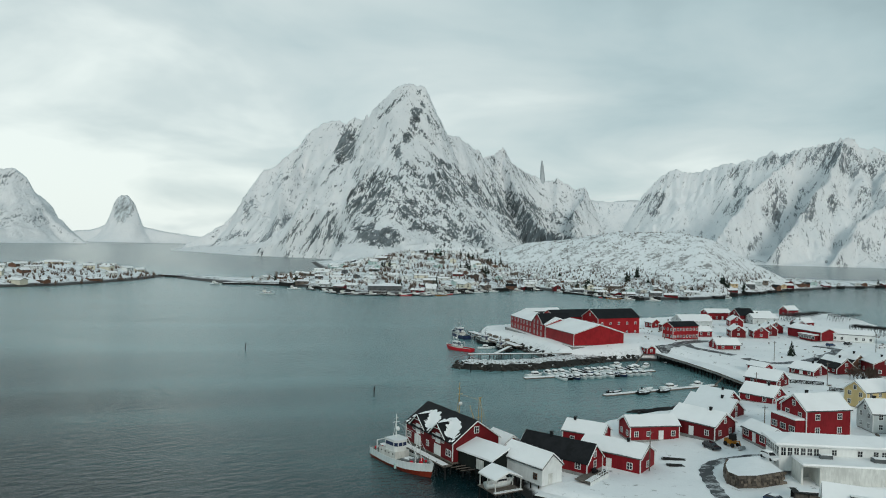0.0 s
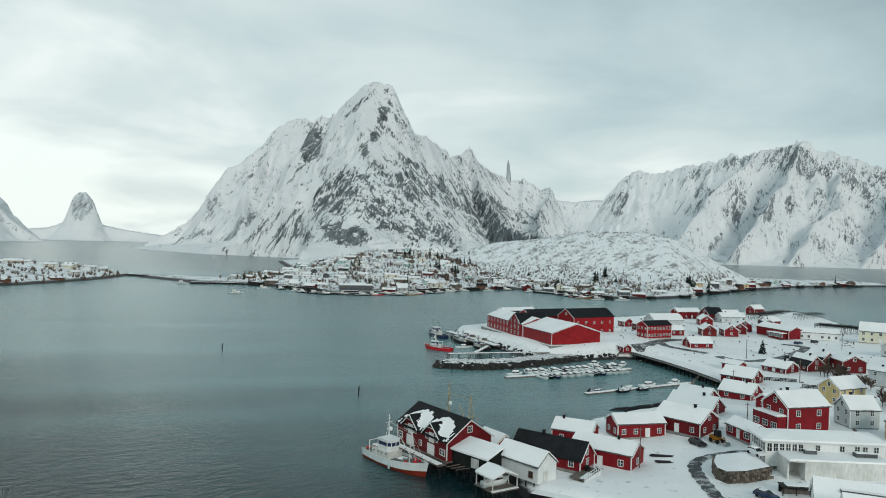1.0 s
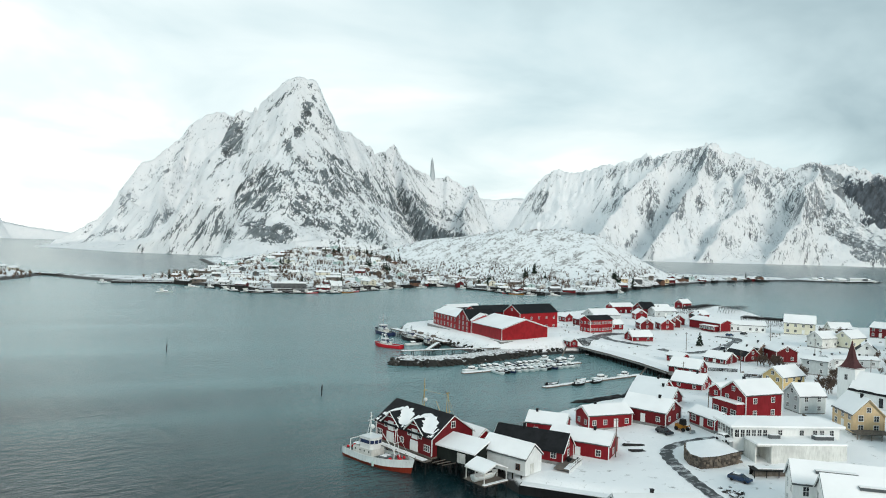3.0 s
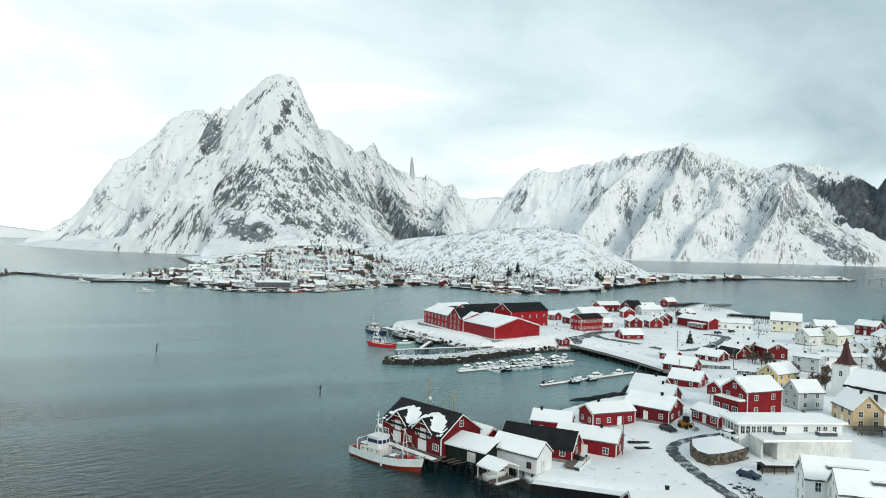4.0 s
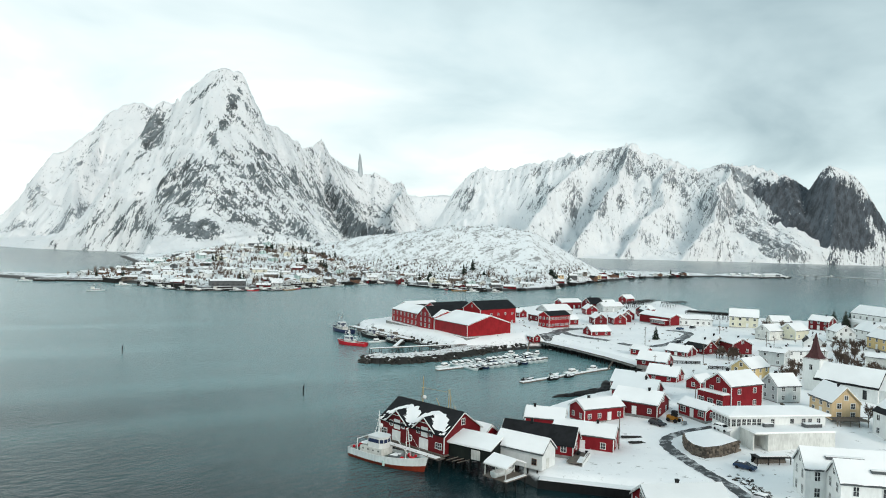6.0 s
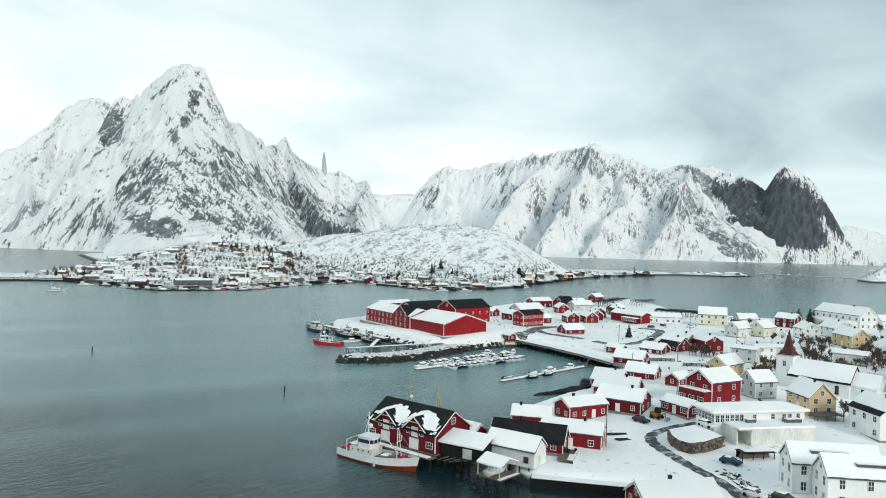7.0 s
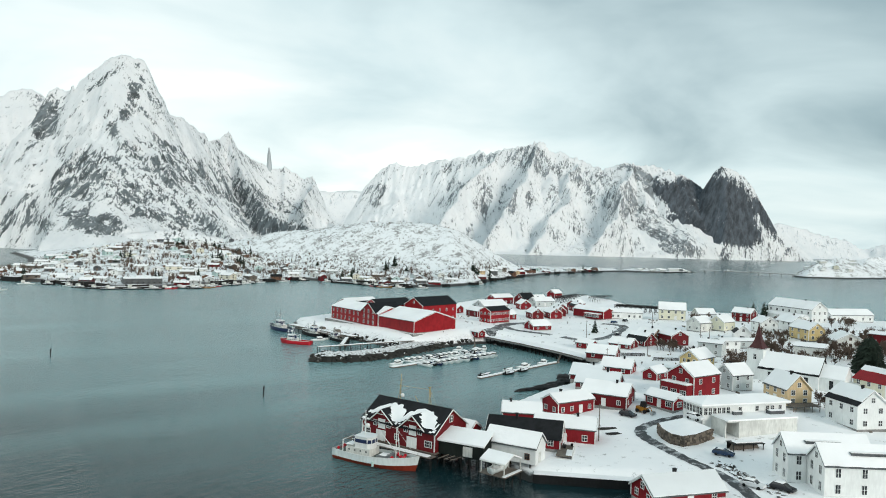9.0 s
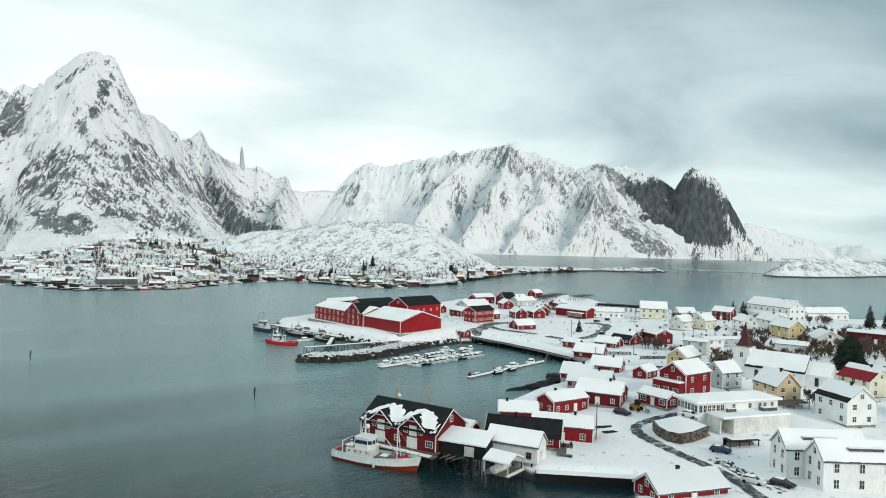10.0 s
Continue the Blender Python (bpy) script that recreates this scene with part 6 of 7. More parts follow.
for i, (x, y, tx, ty) in enumerate(rows):
    d = math.hypot(tx, ty)
    a, b = 5.4 + rnd.uniform(-1.9, 1.0), 4.2 + rnd.uniform(-1.6, 1.0)
    for w, z in ((a, 2.0), (a * 0.5, 2.45 + rnd.uniform(0, 0.3)), (-b * 0.5, 2.45 + rnd.uniform(0, 0.3)), (-b, 1.9)):
        crest.v.append((x + ty / d * w, y - tx / d * w, z - (0.6 if i < 4 else 0)))
    if i:
        crest.f += [(4 * i - 4 + k, 4 * i - 3 + k, 4 * i + 1 + k, 4 * i + k) for k in range(3)]
part("crest_snow", crest, SNOW_STONY, mole)
for i in range(290):
    k = rnd.random() * (len(MOLE) - 1)
    a = int(k)
    x, y = (MOLE[a][j] + (MOLE[a + 1][j] - MOLE[a][j]) * (k - a) for j in (0, 1))
    tx, ty = MOLE[a + 1][0] - MOLE[a][0], MOLE[a + 1][1] - MOLE[a][1]
    d = math.hypot(tx, ty)
    w = rnd.choice((-1, 1, 1)) * rnd.uniform(3.4, 9.0)
    r = rnd.uniform(0.45, 1.0)
    x, y = x + ty / d * w, y - tx / d * w
    zz = max(-0.2, 2.0 - max(0, abs(w) - 4.6) * 0.5)
    part("boulder", rnd.choice(DRY_ROCKS if w > 0 and rnd.random() < 0.8 else ROCKS), None, mole, at=pose(x, y, zz - 0.1, rnd.uniform(-30, 30), rnd.uniform(-30, 30), rnd.uniform(0, 360)) @ Matrix.Diagonal((r, r, r, 1)))

pier = thing("pier", pose(0, 0, 0), "long narrow timber pier on piles", "pier")


def pier_run(x0, y0, x1, y1, z, w, step=4.6):
    ang = math.degrees(math.atan2(y1 - y0, x1 - x0))
    ln = math.hypot(x1 - x0, y1 - y0)
    part("deck", Shape().box((x0 + x1) / 2, (y0 + y1) / 2, z - 0.2, ln, w, 0.2, ang), TIMBER, pier)
    part("deck_snow", Shape().box((x0 + x1) / 2, (y0 + y1) / 2, z + 0.003, ln - 0.3, w * 0.7, 0.09, ang, 0.99), SNOW_ROOF, pier)
    c, s = math.cos(radians(ang)), math.sin(radians(ang))
    for i in range(int(ln / step) + 1):
        for sd in (-1, 1):
            x, y = x0 + c * (i * step + 0.3) - s * sd * w * 0.45, y0 + s * (i * step + 0.3) + c * sd * w * 0.45
            part("piling", Shape().beam((x, y, -4), (x, y, z), 0.15, 6), PILE, pier)


pier_run(45.5, 293.5, 90.0, 301.5, 3.3, 2.4)
pier_run(58, 302, 66.5, 322, 2.6, 2.2)
# lattice of old posts between the pier and the breakwater
for i in range(18):
    x = 47 + i * 2.7
    y = 294.5 + i * 0.56 + rnd.uniform(-1.5, 1.5)
    part("post", Shape().beam((x, y, -3), (x + rnd.uniform(-0.4, 0.4), y, rnd.uniform(1.2, 2.4)), 0.11, 5), PILE, pier)

rv = thing("revetment", pose(0, 0, 0), "dark boulders banked up below the fish hall", "rocks")
EDGE = [(66, 346), (73.5, 325), (82.5, 298.5), (104, 298.5), (121, 304.5)]
for i in range(130):
    k = rnd.random() * (len(EDGE) - 1)
    a = int(k)
    x, y = (EDGE[a][j] + (EDGE[a + 1][j] - EDGE[a][j]) * (k - a) for j in (0, 1))
    u = rnd.uniform(0, 2.8)
    r = rnd.uniform(0.5, 1.05)
    x, y = x + u * (0.95 if a < 2 else 0.1), y + u * (0.3 if a < 2 else 1.0)
    part("boulder", rnd.choice(DRY_ROCKS if rnd.random() < 0.75 else ROCKS), None, rv, at=pose(x, y, 0.1 + u * 0.7, rnd.uniform(-30, 30), rnd.uniform(-30, 30), rnd.uniform(0, 360)) @ Matrix.Diagonal((r, r, r, 1)))

hq = thing("hall_quay", pose(0, 0, 0), "timber quay along the fish hall, snow on its deck", "quay")
HQ = [(53.0, 374), (63.0, 348), (71.0, 325)]
for (x0, y0), (x1, y1) in zip(HQ, HQ[1:]):
    ang = math.degrees(math.atan2(y1 - y0, x1 - x0))
    ln = math.hypot(x1 - x0, y1 - y0)
    part("deck", Shape().box((x0 + x1) / 2, (y0 + y1) / 2, 2.1, ln + 1, 4, 0.35, ang), TIMBER, hq)
    part("deck_snow", Shape().box((x0 + x1) / 2, (y0 + y1) / 2, 2.453, ln + 0.5, 3.6, 0.1, ang, 0.99), SNOW_ROOF, hq)
    c, s = math.cos(radians(ang)), math.sin(radians(ang))
    for i in range(int(ln / 2.2)):
        x, y = x0 + c * (i * 2.2 + 0.6) + s * 1.8, y0 + s * (i * 2.2 + 0.6) - c * 1.8
        part("piling", Shape().beam((x, y, -4), (x, y, 2.4), 0.17, 6), PILE, hq)

vq = thing("village_quay", pose(0, 0, 0), "long concrete quay on dark piles, snow on top", "quay")
VQ = [(137.8, 243.5), (136.8, 262), (133.5, 284), (128.2, 307.5)]
for (x0, y0), (x1, y1) in zip(VQ, VQ[1:]):
    ang = math.degrees(math.atan2(y1 - y0, x1 - x0))
    ln = math.hypot(x1 - x0, y1 - y0)
    c, s = math.cos(radians(ang)), math.sin(radians(ang))
    mx, my = (x0 + x1) / 2 + s * 4, (y0 + y1) / 2 - c * 4
    part("deck", Shape().box(mx, my, 2.3, ln + 1.2, 9, 0.5, ang), CONCRETE, vq)
    part("deck_snow", Shape().box(mx, my, 2.803, ln + 0.8, 8.6, 0.12, ang, 0.995), SNOW_ROOF, vq)
    part("kerb_beam", Shape().box(mx - s * 4.3, my + c * 4.3, 2.8, ln + 1, 0.3, 0.35, ang), TIMBER, vq)
    for i in range(int(ln / 2.6)):
        x, y = x0 + c * (i * 2.6 + 1), y0 + s * (i * 2.6 + 1)
        part("piling", Shape().beam((x, y, -4), (x, y, 2.3), 0.22, 6), PILE, vq)
part("gangway", Shape().beam((124, 309, 2.7), (112, 285, 0.8), 0.35, 4), TIMBER, vq)
part("gangway", Shape().beam((138, 258, 2.7), (131, 250.5, 0.7), 0.35, 4), TIMBER, vq)
hut = house("quay_hut", "small red hut on the quay", (124, 305), 100, 5, 4, -1, 2.4, 3.6, RED, wins=(1, 1), z=2.85, chimney=0, category="hut", group="", base=False)

nq = setting("near_quay_wall", Shape().box(56.0, 129.3, -4, 21.0, 2.4, 5.75, math.degrees(math.atan2(-11, 17.5))), DARK, "dark stone quay wall above the water", "quay")
part("quay_snow", Shape().box(56.0, 129.3, 1.755, 20.8, 2.25, 0.14, math.degrees(math.atan2(-11, 17.5)), 0.98), SNOW_ROOF, nq)
bk = thing("balcony_deck", pose(59.6, 141.6, 2.7, 0, 0, 50), "white railed timber deck with a bench and pots", "deck")
part("deck", Shape().box(0, 0, 0.25, 8.4, 3.4, 0.16), TIMBER, bk)
part("deck_skirt", Shape().box(0, -1.74, -0.5, 8.4, 0.08, 0.9), WHITE, bk)
part("deck_snow", Shape().box(-1.4, -0.9, 0.413, 4.6, 1.3, 0.07, 2, 0.9), SNOW_ROOF, bk)
for i in range(8):
    part("post", Shape().box(-4.1 + i * 1.17, -1.68, 0.41, 0.09, 0.09, 0.95), WHITE, bk)
for z in (0.75, 1.3):
    part("rail", Shape().box(0, -1.68, z, 8.4, 0.07, 0.09), WHITE, bk)
part("bench", Shape().box(2.2, 0.4, 0.41, 1.7, 0.5, 0.45).box(2.2, 0.65, 0.85, 1.7, 0.12, 0.5), DARK, bk)
part("pot", Shape().beam((3.7, -1.0, 0.41), (3.7, -1.0, 0.95), 0.25, 8, 0.33), DARK, bk)

sk = Shape()
for i, (x, y, sx, sy, h_) in enumerate(((93, 210.5, 5.5, 1.5, 0.7), (100, 210.5, 5.5, 2.4, 1.2), (106, 213.5, 4, 3.2, 1.0), (112, 217, 5, 3, 1.2), (117, 224, 4, 4, 1.0))):
    k = len(sk.v)
    sk.ball((x, y, 0), 1.0, 18, 10, 1.0, 40 + i, 0.42)
    sk.v[k:] = [(x + (p[0] - x) * sx, y + (p[1] - y) * sy + (p[0] - x) * 0.8, (p[2]) * h_) for p in sk.v[k:]]
setting("skerry", sk, ROCK_WET, "low black rocks covered with seaweed", "rock", True)


def sea_mark(x, y, h_, label):
    p = thing("sea_mark", pose(x, y, 0), label, "sea mark", "sea marks")
    part("post", Shape().beam((0, 0, -6), (0, 0, h_), 0.22, 8, 0.16), DARK, p)
    part("top_mark", Shape().beam((0, 0, h_ - 1.1), (0.25, 0, h_ + 0.5), 0.3, 6, 0.05), DARK, p)


sea_mark(10.9, 225.0, 3.0, "dark iron sea mark standing in the water")
sea_mark(-50.0, 312.4, 3.0, "dark iron sea mark standing in the water")
sea_mark(45.0, 271.5, 2.6, "thin dark stake beside the breakwater")

# ---------------------------------------------------------------- roads, wall, vehicles, posts
ROAD = [(103.0, 151.7), (96.6, 152.7), (92.3, 152.6), (88.0, 150.9), (85.2, 147.1), (83.5, 141.7), (82.3, 135.7), (81.3, 129.6), (80.6, 123.4), (79.6, 116.1), (77.0, 108.6), (72.8, 99.8)]


def ribbon(name, pts, width, mat, label, lift=0.06, per=6):
    dense = []
    for i in range(len(pts) - 1):
        p0, p1, p2, p3 = (pts[min(max(j, 0), len(pts) - 1)] for j in (i - 1, i, i + 1, i + 2))
        for k in range(per):
            t = k / per
            dense.append(tuple(0.5 * (2 * p1[a] + (p2[a] - p0[a]) * t + (2 * p0[a] - 5 * p1[a] + 4 * p2[a] - p3[a]) * t * t + (3 * p1[a] - p0[a] - 3 * p2[a] + p3[a]) * t**3) for a in (0, 1)))
    dense.append(pts[-1])
    sh = Shape()
    for i, (x, y) in enumerate(dense):
        a, b = dense[max(i - 1, 0)], dense[min(i + 1, len(dense) - 1)]
        d = math.hypot(b[0] - a[0], b[1] - a[1])
        tx, ty = (b[0] - a[0]) / d, (b[1] - a[1]) / d
        for w in (-0.5, -0.17, 0.17, 0.5):
            w *= width * (1 + 0.12 * math.sin(i * 1.7 + w * 9))
            px, py = x + ty * w, y - tx * w
            sh.v.append((px, py, gz(px, py) + lift))
    for i in range(len(dense) - 1):
        for k in range(3):
            sh.f.append((4 * i + k, 4 * i + 4 + k, 4 * i + 5 + k, 4 * i + 1 + k))
    setting(name, sh, mat, label, "road", True)


ribbon("road", ROAD, 2.7, ASPHALT, "curving wet road with slush ruts")
ribbon("road_quay", [(131.0, 309.0), (138.5, 313.5), (147.0, 323.5), (158.0, 332.0), (176.0, 338.0)], 5.5, ASPHALT, "wet road past the inn")
ribbon("road_link", [(147.0, 321.0), (146.6, 312.9), (151.4, 305.7), (158.5, 296.4)], 4.5, ASPHALT, "wet road towards the green", 0.09)
ribbon("road_upper", [(160.1, 290.0), (162.4, 282.2), (169.3, 278.8), (182.3, 283.2), (199.5, 297.2), (210.0, 308.0), (210.6, 317.0), (207.4, 322.4)], 4.6, ASPHALT, "wet road round the snowy green")

wf = thing("wharf", pose(63.0, 345.0, 0, 0, 0, 110), "dark old timber wharf on piles with patchy snow", "wharf")
part("deck", Shape().box(0, 0, 1.9, 34, 9, 0.35), TIMBER, wf)
for x, y, w, d in ((-10, 1.5, 9, 3.5), (2, -1.8, 8, 3.0), (10.5, 1.2, 9, 4.0), (-2, 2.6, 4, 1.6)):
    part("deck_snow", Shape().box(x, y, 2.253, w, d, 0.10, 4, 0.9), SNOW_STONY, wf)
for i in range(12):
    for y in (-4.2, 4.2):
        part("piling", Shape().beam((-16.2 + i * 2.95, y, -4), (-16.2 + i * 2.95, y, 2.0), 0.2, 6), PILE, wf)
for x, y, w in ((6, -2.5, 3.0), (-6, -2.8, 2.2), (13, -2.6, 2.6)):
    part("crate", Shape().box(x, y, 2.25, w, 1.6, 1.3), TIMBER, wf)

sw = thing("stone_wall", pose(0, 0, 0), "dry stone retaining wall of brown field stones", "wall")
WALL = [(89.7, 146.9), (87.2, 142.6), (85.9, 138.1), (86.6, 135.3), (90.1, 134.8), (95.7, 135.7)]
back = Shape()
for i, (x, y) in enumerate(WALL):
    g_ = gz(x, y)
    top = g_ + 2.2 + 0.25 * i / 5
    cx_, cy_ = 94.8, 143.0
    ix, iy = x + (cx_ - x) * 0.12, y + (cy_ - y) * 0.12
    back.v += [(x, y, g_ - 0.6), (x, y, top), (ix, iy, top), (cx_, cy_, 7.2)]
for i in range(len(WALL) - 1):
    k = 4 * i
    back.f += [(k, k + 4, k + 5, k + 1), (k + 1, k + 5, k + 6, k + 2)]
part("core", back, STONE, sw)
terr = Shape()
for i in range(len(WALL)):
    terr.v += [tuple(c + (0.02 if j == 2 else 0) for j, c in enumerate(back.v[4 * i + 1])), (back.v[4 * i + 3])]
for i in range(len(WALL) - 1):
    terr.f.append((2 * i, 2 * i + 2, 2 * i + 3, 2 * i + 1))
setting("terrace", terr, SNOW, "snow-covered terrace behind the stone wall", "terrace")
FIELD = [Shape().box(0, 0, -0.5, 1, 1, 1, 0, q).mesh("stone", STONE) for q in (0.9, 0.82, 0.95)]
for i in range(len(WALL) - 1):
    (x0, y0), (x1, y1) = WALL[i], WALL[i + 1]
    ln = math.hypot(x1 - x0, y1 - y0)
    ang = math.degrees(math.atan2(y1 - y0, x1 - x0))
    nxt = 0.0
    for row in range(5):
        t_ = rnd.uniform(0, 0.3)
        while t_ < ln:
            w = rnd.uniform(0.5, 1.0)
            k = (t_ + w / 2) / ln
            x, y = x0 + (x1 - x0) * k, y0 + (y1 - y0) * k
            part("stone", rnd.choice(FIELD), None, sw, at=pose(x + rnd.uniform(-0.06, 0.06), y + rnd.uniform(-0.06, 0.06), gz(x, y) + 0.2 + row * 0.47, rnd.uniform(-5, 5), rnd.uniform(-5, 5), ang + rnd.uniform(-8, 8)) @ Matrix.Diagonal((w * 0.94, 0.5, 0.44, 1)))
            t_ += w


def car(x, y, turn, paint, label, snowy=0.6, lift=0.0):
    c = thing("car", pose(x, y, gz(x, y) + lift, 0, 0, turn), label, "car", "parked cars")
    prof = [(-2.2, 0.35), (-2.2, 0.85), (-2.05, 0.95), (-1.65, 1.40), (0.35, 1.45), (1.05, 0.98), (2.1, 0.82), (2.25, 0.6), (2.2, 0.35)]
    s = Shape()
    n = len(prof)
    s.add([(px, sd * (0.86 if pz < 1.2 else 0.68), pz) for sd in (-1, 1) for px, pz in prof], [tuple(range(n)), tuple(range(2 * n - 1, n - 1, -1))] + [(i, n + i, n + (i + 1) % n, (i + 1) % n) for i in range(n)])
    body = part("body", s, paint, c)
    part("windscreen", Shape().add([(0.42, -0.62, 1.42), (0.42, 0.62, 1.42), (1.06, 0.74, 1.0), (1.06, -0.74, 1.0)], [(0, 3, 2, 1)]), GLASS, body)
    for sd in (-1, 1):
        part("side_window", Shape().add([(-1.55, sd * 0.715, 1.36), (0.3, sd * 0.715, 1.40), (0.85, sd * 0.835, 1.02), (-1.85, sd * 0.835, 1.02)], [(0, 1, 2, 3)]), GLASS, body)
        for wx in (-1.35, 1.4):
            part("wheel", Shape().beam((wx, sd * 0.72, 0.32), (wx, sd * 0.90, 0.32), 0.32, 10), DARK, c)
    if snowy:
        part("snow_load", Shape().box(-0.6, 0, 1.44, 1.9 * snowy + 0.5, 1.3, 0.14, 0, 0.85), SNOW_ROOF, c)
    return c


car(92.0, 160.6, -72, DARK_CAR, "black estate car beside the red cabin", 0)
car(95.5, 140.8, -80, WHITE_CAR, "white car parked on the terrace", 0.6, 7.2 - gz(95.5, 140.8))
car(89.8, 126.5, -60, BLUE_CAR, "blue car with a snowy roof", 0.4)
for x, y, t_, p, lab in ((80.3, 110.2, -70, WHITE_CAR, "snow-dusted white car at the roadside"), (83.9, 106.5, -75, DARK_CAR, "snow-dusted dark car at the roadside"), (159.7, 315.4, 20, DARK_CAR, "dark car parked at the inn"), (225.1, 325.2, 30, DARK_CAR, "dark car parked before the row"),
                         (214.9, 321.8, 20, BLUE_CAR, "snowy car parked before the row"), (130.5, 301.1, 80, DARK_CAR, "dark car parked on the quay"), (232.2, 312.2, 10, WHITE_CAR, "white car parked beside the road"), (186.9, 284.1, 60, DARK_CAR, "dark car parked at the green")):
    car(x, y, t_, p, lab)
ex = thing("excavator", pose(96.6, 160.2, gz(96.6, 160.2), 0, 0, -70), "small yellow wheel loader parked in snow", "excavator")
part("body", Shape().box(-0.6, 0, 0.6, 2.4, 1.6, 1.0, 0, 0.92), MACHINE, ex)
part("cab", Shape().box(0.1, 0, 1.5, 1.3, 1.3, 1.4, 0, 0.85), DARK, ex)
part("arm", Shape().beam((0.6, 0, 1.0), (2.1, 0, 1.7), 0.14, 5).beam((2.1, 0, 1.7), (2.7, 0, 0.5), 0.12, 5), MACHINE, ex)
part("bucket", Shape().box(2.9, 0, 0.1, 0.7, 1.8, 0.7, 0, 0.8), STEEL, ex)
for wx in (-1.2, 0.9):
    for sd in (-1, 1):
        part("wheel", Shape().beam((wx, sd * 0.65, 0.5), (wx, sd * 1.0, 0.5), 0.5, 10), DARK, ex)


def pole(x, y, h_, label="grey timber utility pole in the snow"):
    p = thing("utility_pole", pose(x, y, gz(x, y)), label, "pole", "utility poles")
    part("shaft", Shape().beam((0, 0, -0.5), (0, 0, h_), 0.14, 6, 0.10), TIMBER, p)
    part("crossarm", Shape().beam((-0.7, 0, h_ - 0.5), (0.7, 0, h_ - 0.5), 0.06, 4), TIMBER, p)


for x, y, h_ in ((73.6, 148.5, 8.8), (106.3, 164.8, 7), (162.4, 234.6, 8), (200.4, 240.2, 8), (169.5, 284.4, 8), (222.2, 300.3, 8), (208.0, 252.9, 8), (196.4, 211.2, 8), (130.4, 218.9, 7)):
    pole(x, y, h_)

# fence beside the road house
fe = thing("fence", pose(53.5, 118.5, gz(55, 118), 0, 0, -20), "grey timber rail fence in the snow", "fence")
for i in range(5):
    part("post", Shape().box(i * 1.1, 0, -0.5, 0.1, 0.1, 1.5), TIMBER, fe)
for z in (0.4, 0.85):
    part("rail", Shape().box(2.2, 0, z, 4.6, 0.06, 0.1), TIMBER, fe)


for x, y, t_, n_ in ((150.5, 239.5, -20, 8), (158.0, 226.0, -22, 7), (140.0, 205.0, -24, 6)):
    gf = thing("garden_fence", pose(x, y, gz(x, y), 0, 0, t_), "dark timber board fence half buried in snow", "fence", "garden fences")
    for i in range(n_):
        part("post", Shape().box(i * 1.7, 0, -0.4, 0.14, 0.14, 1.7), PILE, gf)
    for z in (0.25, 0.65, 1.05):
        part("board", Shape().box((n_ - 1) * 0.85, 0.09, z, (n_ - 1) * 1.7, 0.05, 0.28), PILE, gf)

# dark timber stacks and half-buried boards near the quay houses
for x, y, t_, L_ in ((81.4, 155.6, -12, 5.0), (80.2, 151.4, -8, 3.4), (76.0, 159.0, 40, 3.0)):
    tb = thing("timber_stack", pose(x, y, gz(x, y), 0, 0, t_), "dark boards lying half buried in snow", "boards", "timber stacks")
    for k in range(4):
        part("plank", Shape().box(rnd.uniform(-0.3, 0.3), -0.5 + k * 0.33, 0.0, L_, 0.26, 0.22 + 0.06 * (k % 2), rnd.uniform(-3, 3)), PILE, tb)
# open woodshed by the blue car
wd = thing("woodshed", pose(97.2, 127.3, gz(97.2, 127.3), 0, 0, -14), "low dark open woodshed half buried in snow", "shed")
part("back_wall", Shape().box(0, 1.3, -0.5, 7.4, 0.14, 2.0), PILE, wd)
for x in (-3.6, -1.2, 1.2, 3.6):
    part("post", Shape().box(x, -1.1, -0.5, 0.16, 0.16, 1.8), PILE, wd)
part("roof", Shape().box(0, 0.1, 1.4, 7.8, 3.0, 0.1), PILE, wd)
part("roof_snow", Shape().box(0.5, 0.5, 1.503, 6.6, 1.9, 0.16, 3, 0.9), SNOW_ROOF, wd)
part("firewood", Shape().box(0, 0.4, -0.3, 6.8, 1.2, 1.2, 0, 0.85), TIMBER, wd)
# rocks beside the road bend
rk = thing("roadside_rocks", pose(0, 0, 0), "dark rocks with snow beside the road", "rocks")
for i in range(70):
    k = rnd.random()
    x, y = 84.6 - 4.6 * k + rnd.uniform(-0.5, 2.6), 124.5 - 20.0 * k + rnd.uniform(-1, 1)
    r = rnd.uniform(0.3, 0.85)
    part("boulder", rnd.choice(ROCKS), None, rk, at=pose(x, y, gz(x, y) - 0.1, rnd.uniform(-30, 30), rnd.uniform(-30, 30), rnd.uniform(0, 360)) @ Matrix.Diagonal((r * 1.3, r, r * 0.8, 1)))
# dry grass, stones and boards that show through the snow: uncountable
bits = Shape()
nr = np.random.RandomState(12)
bx_, by_ = nr.uniform(68, 330, 1300), nr.uniform(100, 420, 1300)
keep = (inside(bx_, by_, LAND) > 3) & (value_noise(bx_ / 11.0, by_ / 11.0, 5) > 0.52) & ~((bx_ < 90) & (by_ > 118))
bx_, by_ = bx_[keep], by_[keep]
for x, y, z in zip(bx_.tolist(), by_.tolist(), ground_z(bx_, by_).tolist()):
    r = rnd.uniform(0.15, 0.6)
    bits.box(x, y, z - 0.2, r * rnd.uniform(1, 4), r, 0.2 + r * rnd.uniform(0.3, 1.0), rnd.uniform(0, 360), rnd.uniform(0.4, 0.9))
ob = new("village_litter", bits.mesh("village_litter", STONE))
tagged(ob, "stones, boards and dry stalks showing through the snow", "debris", kind="stuff")


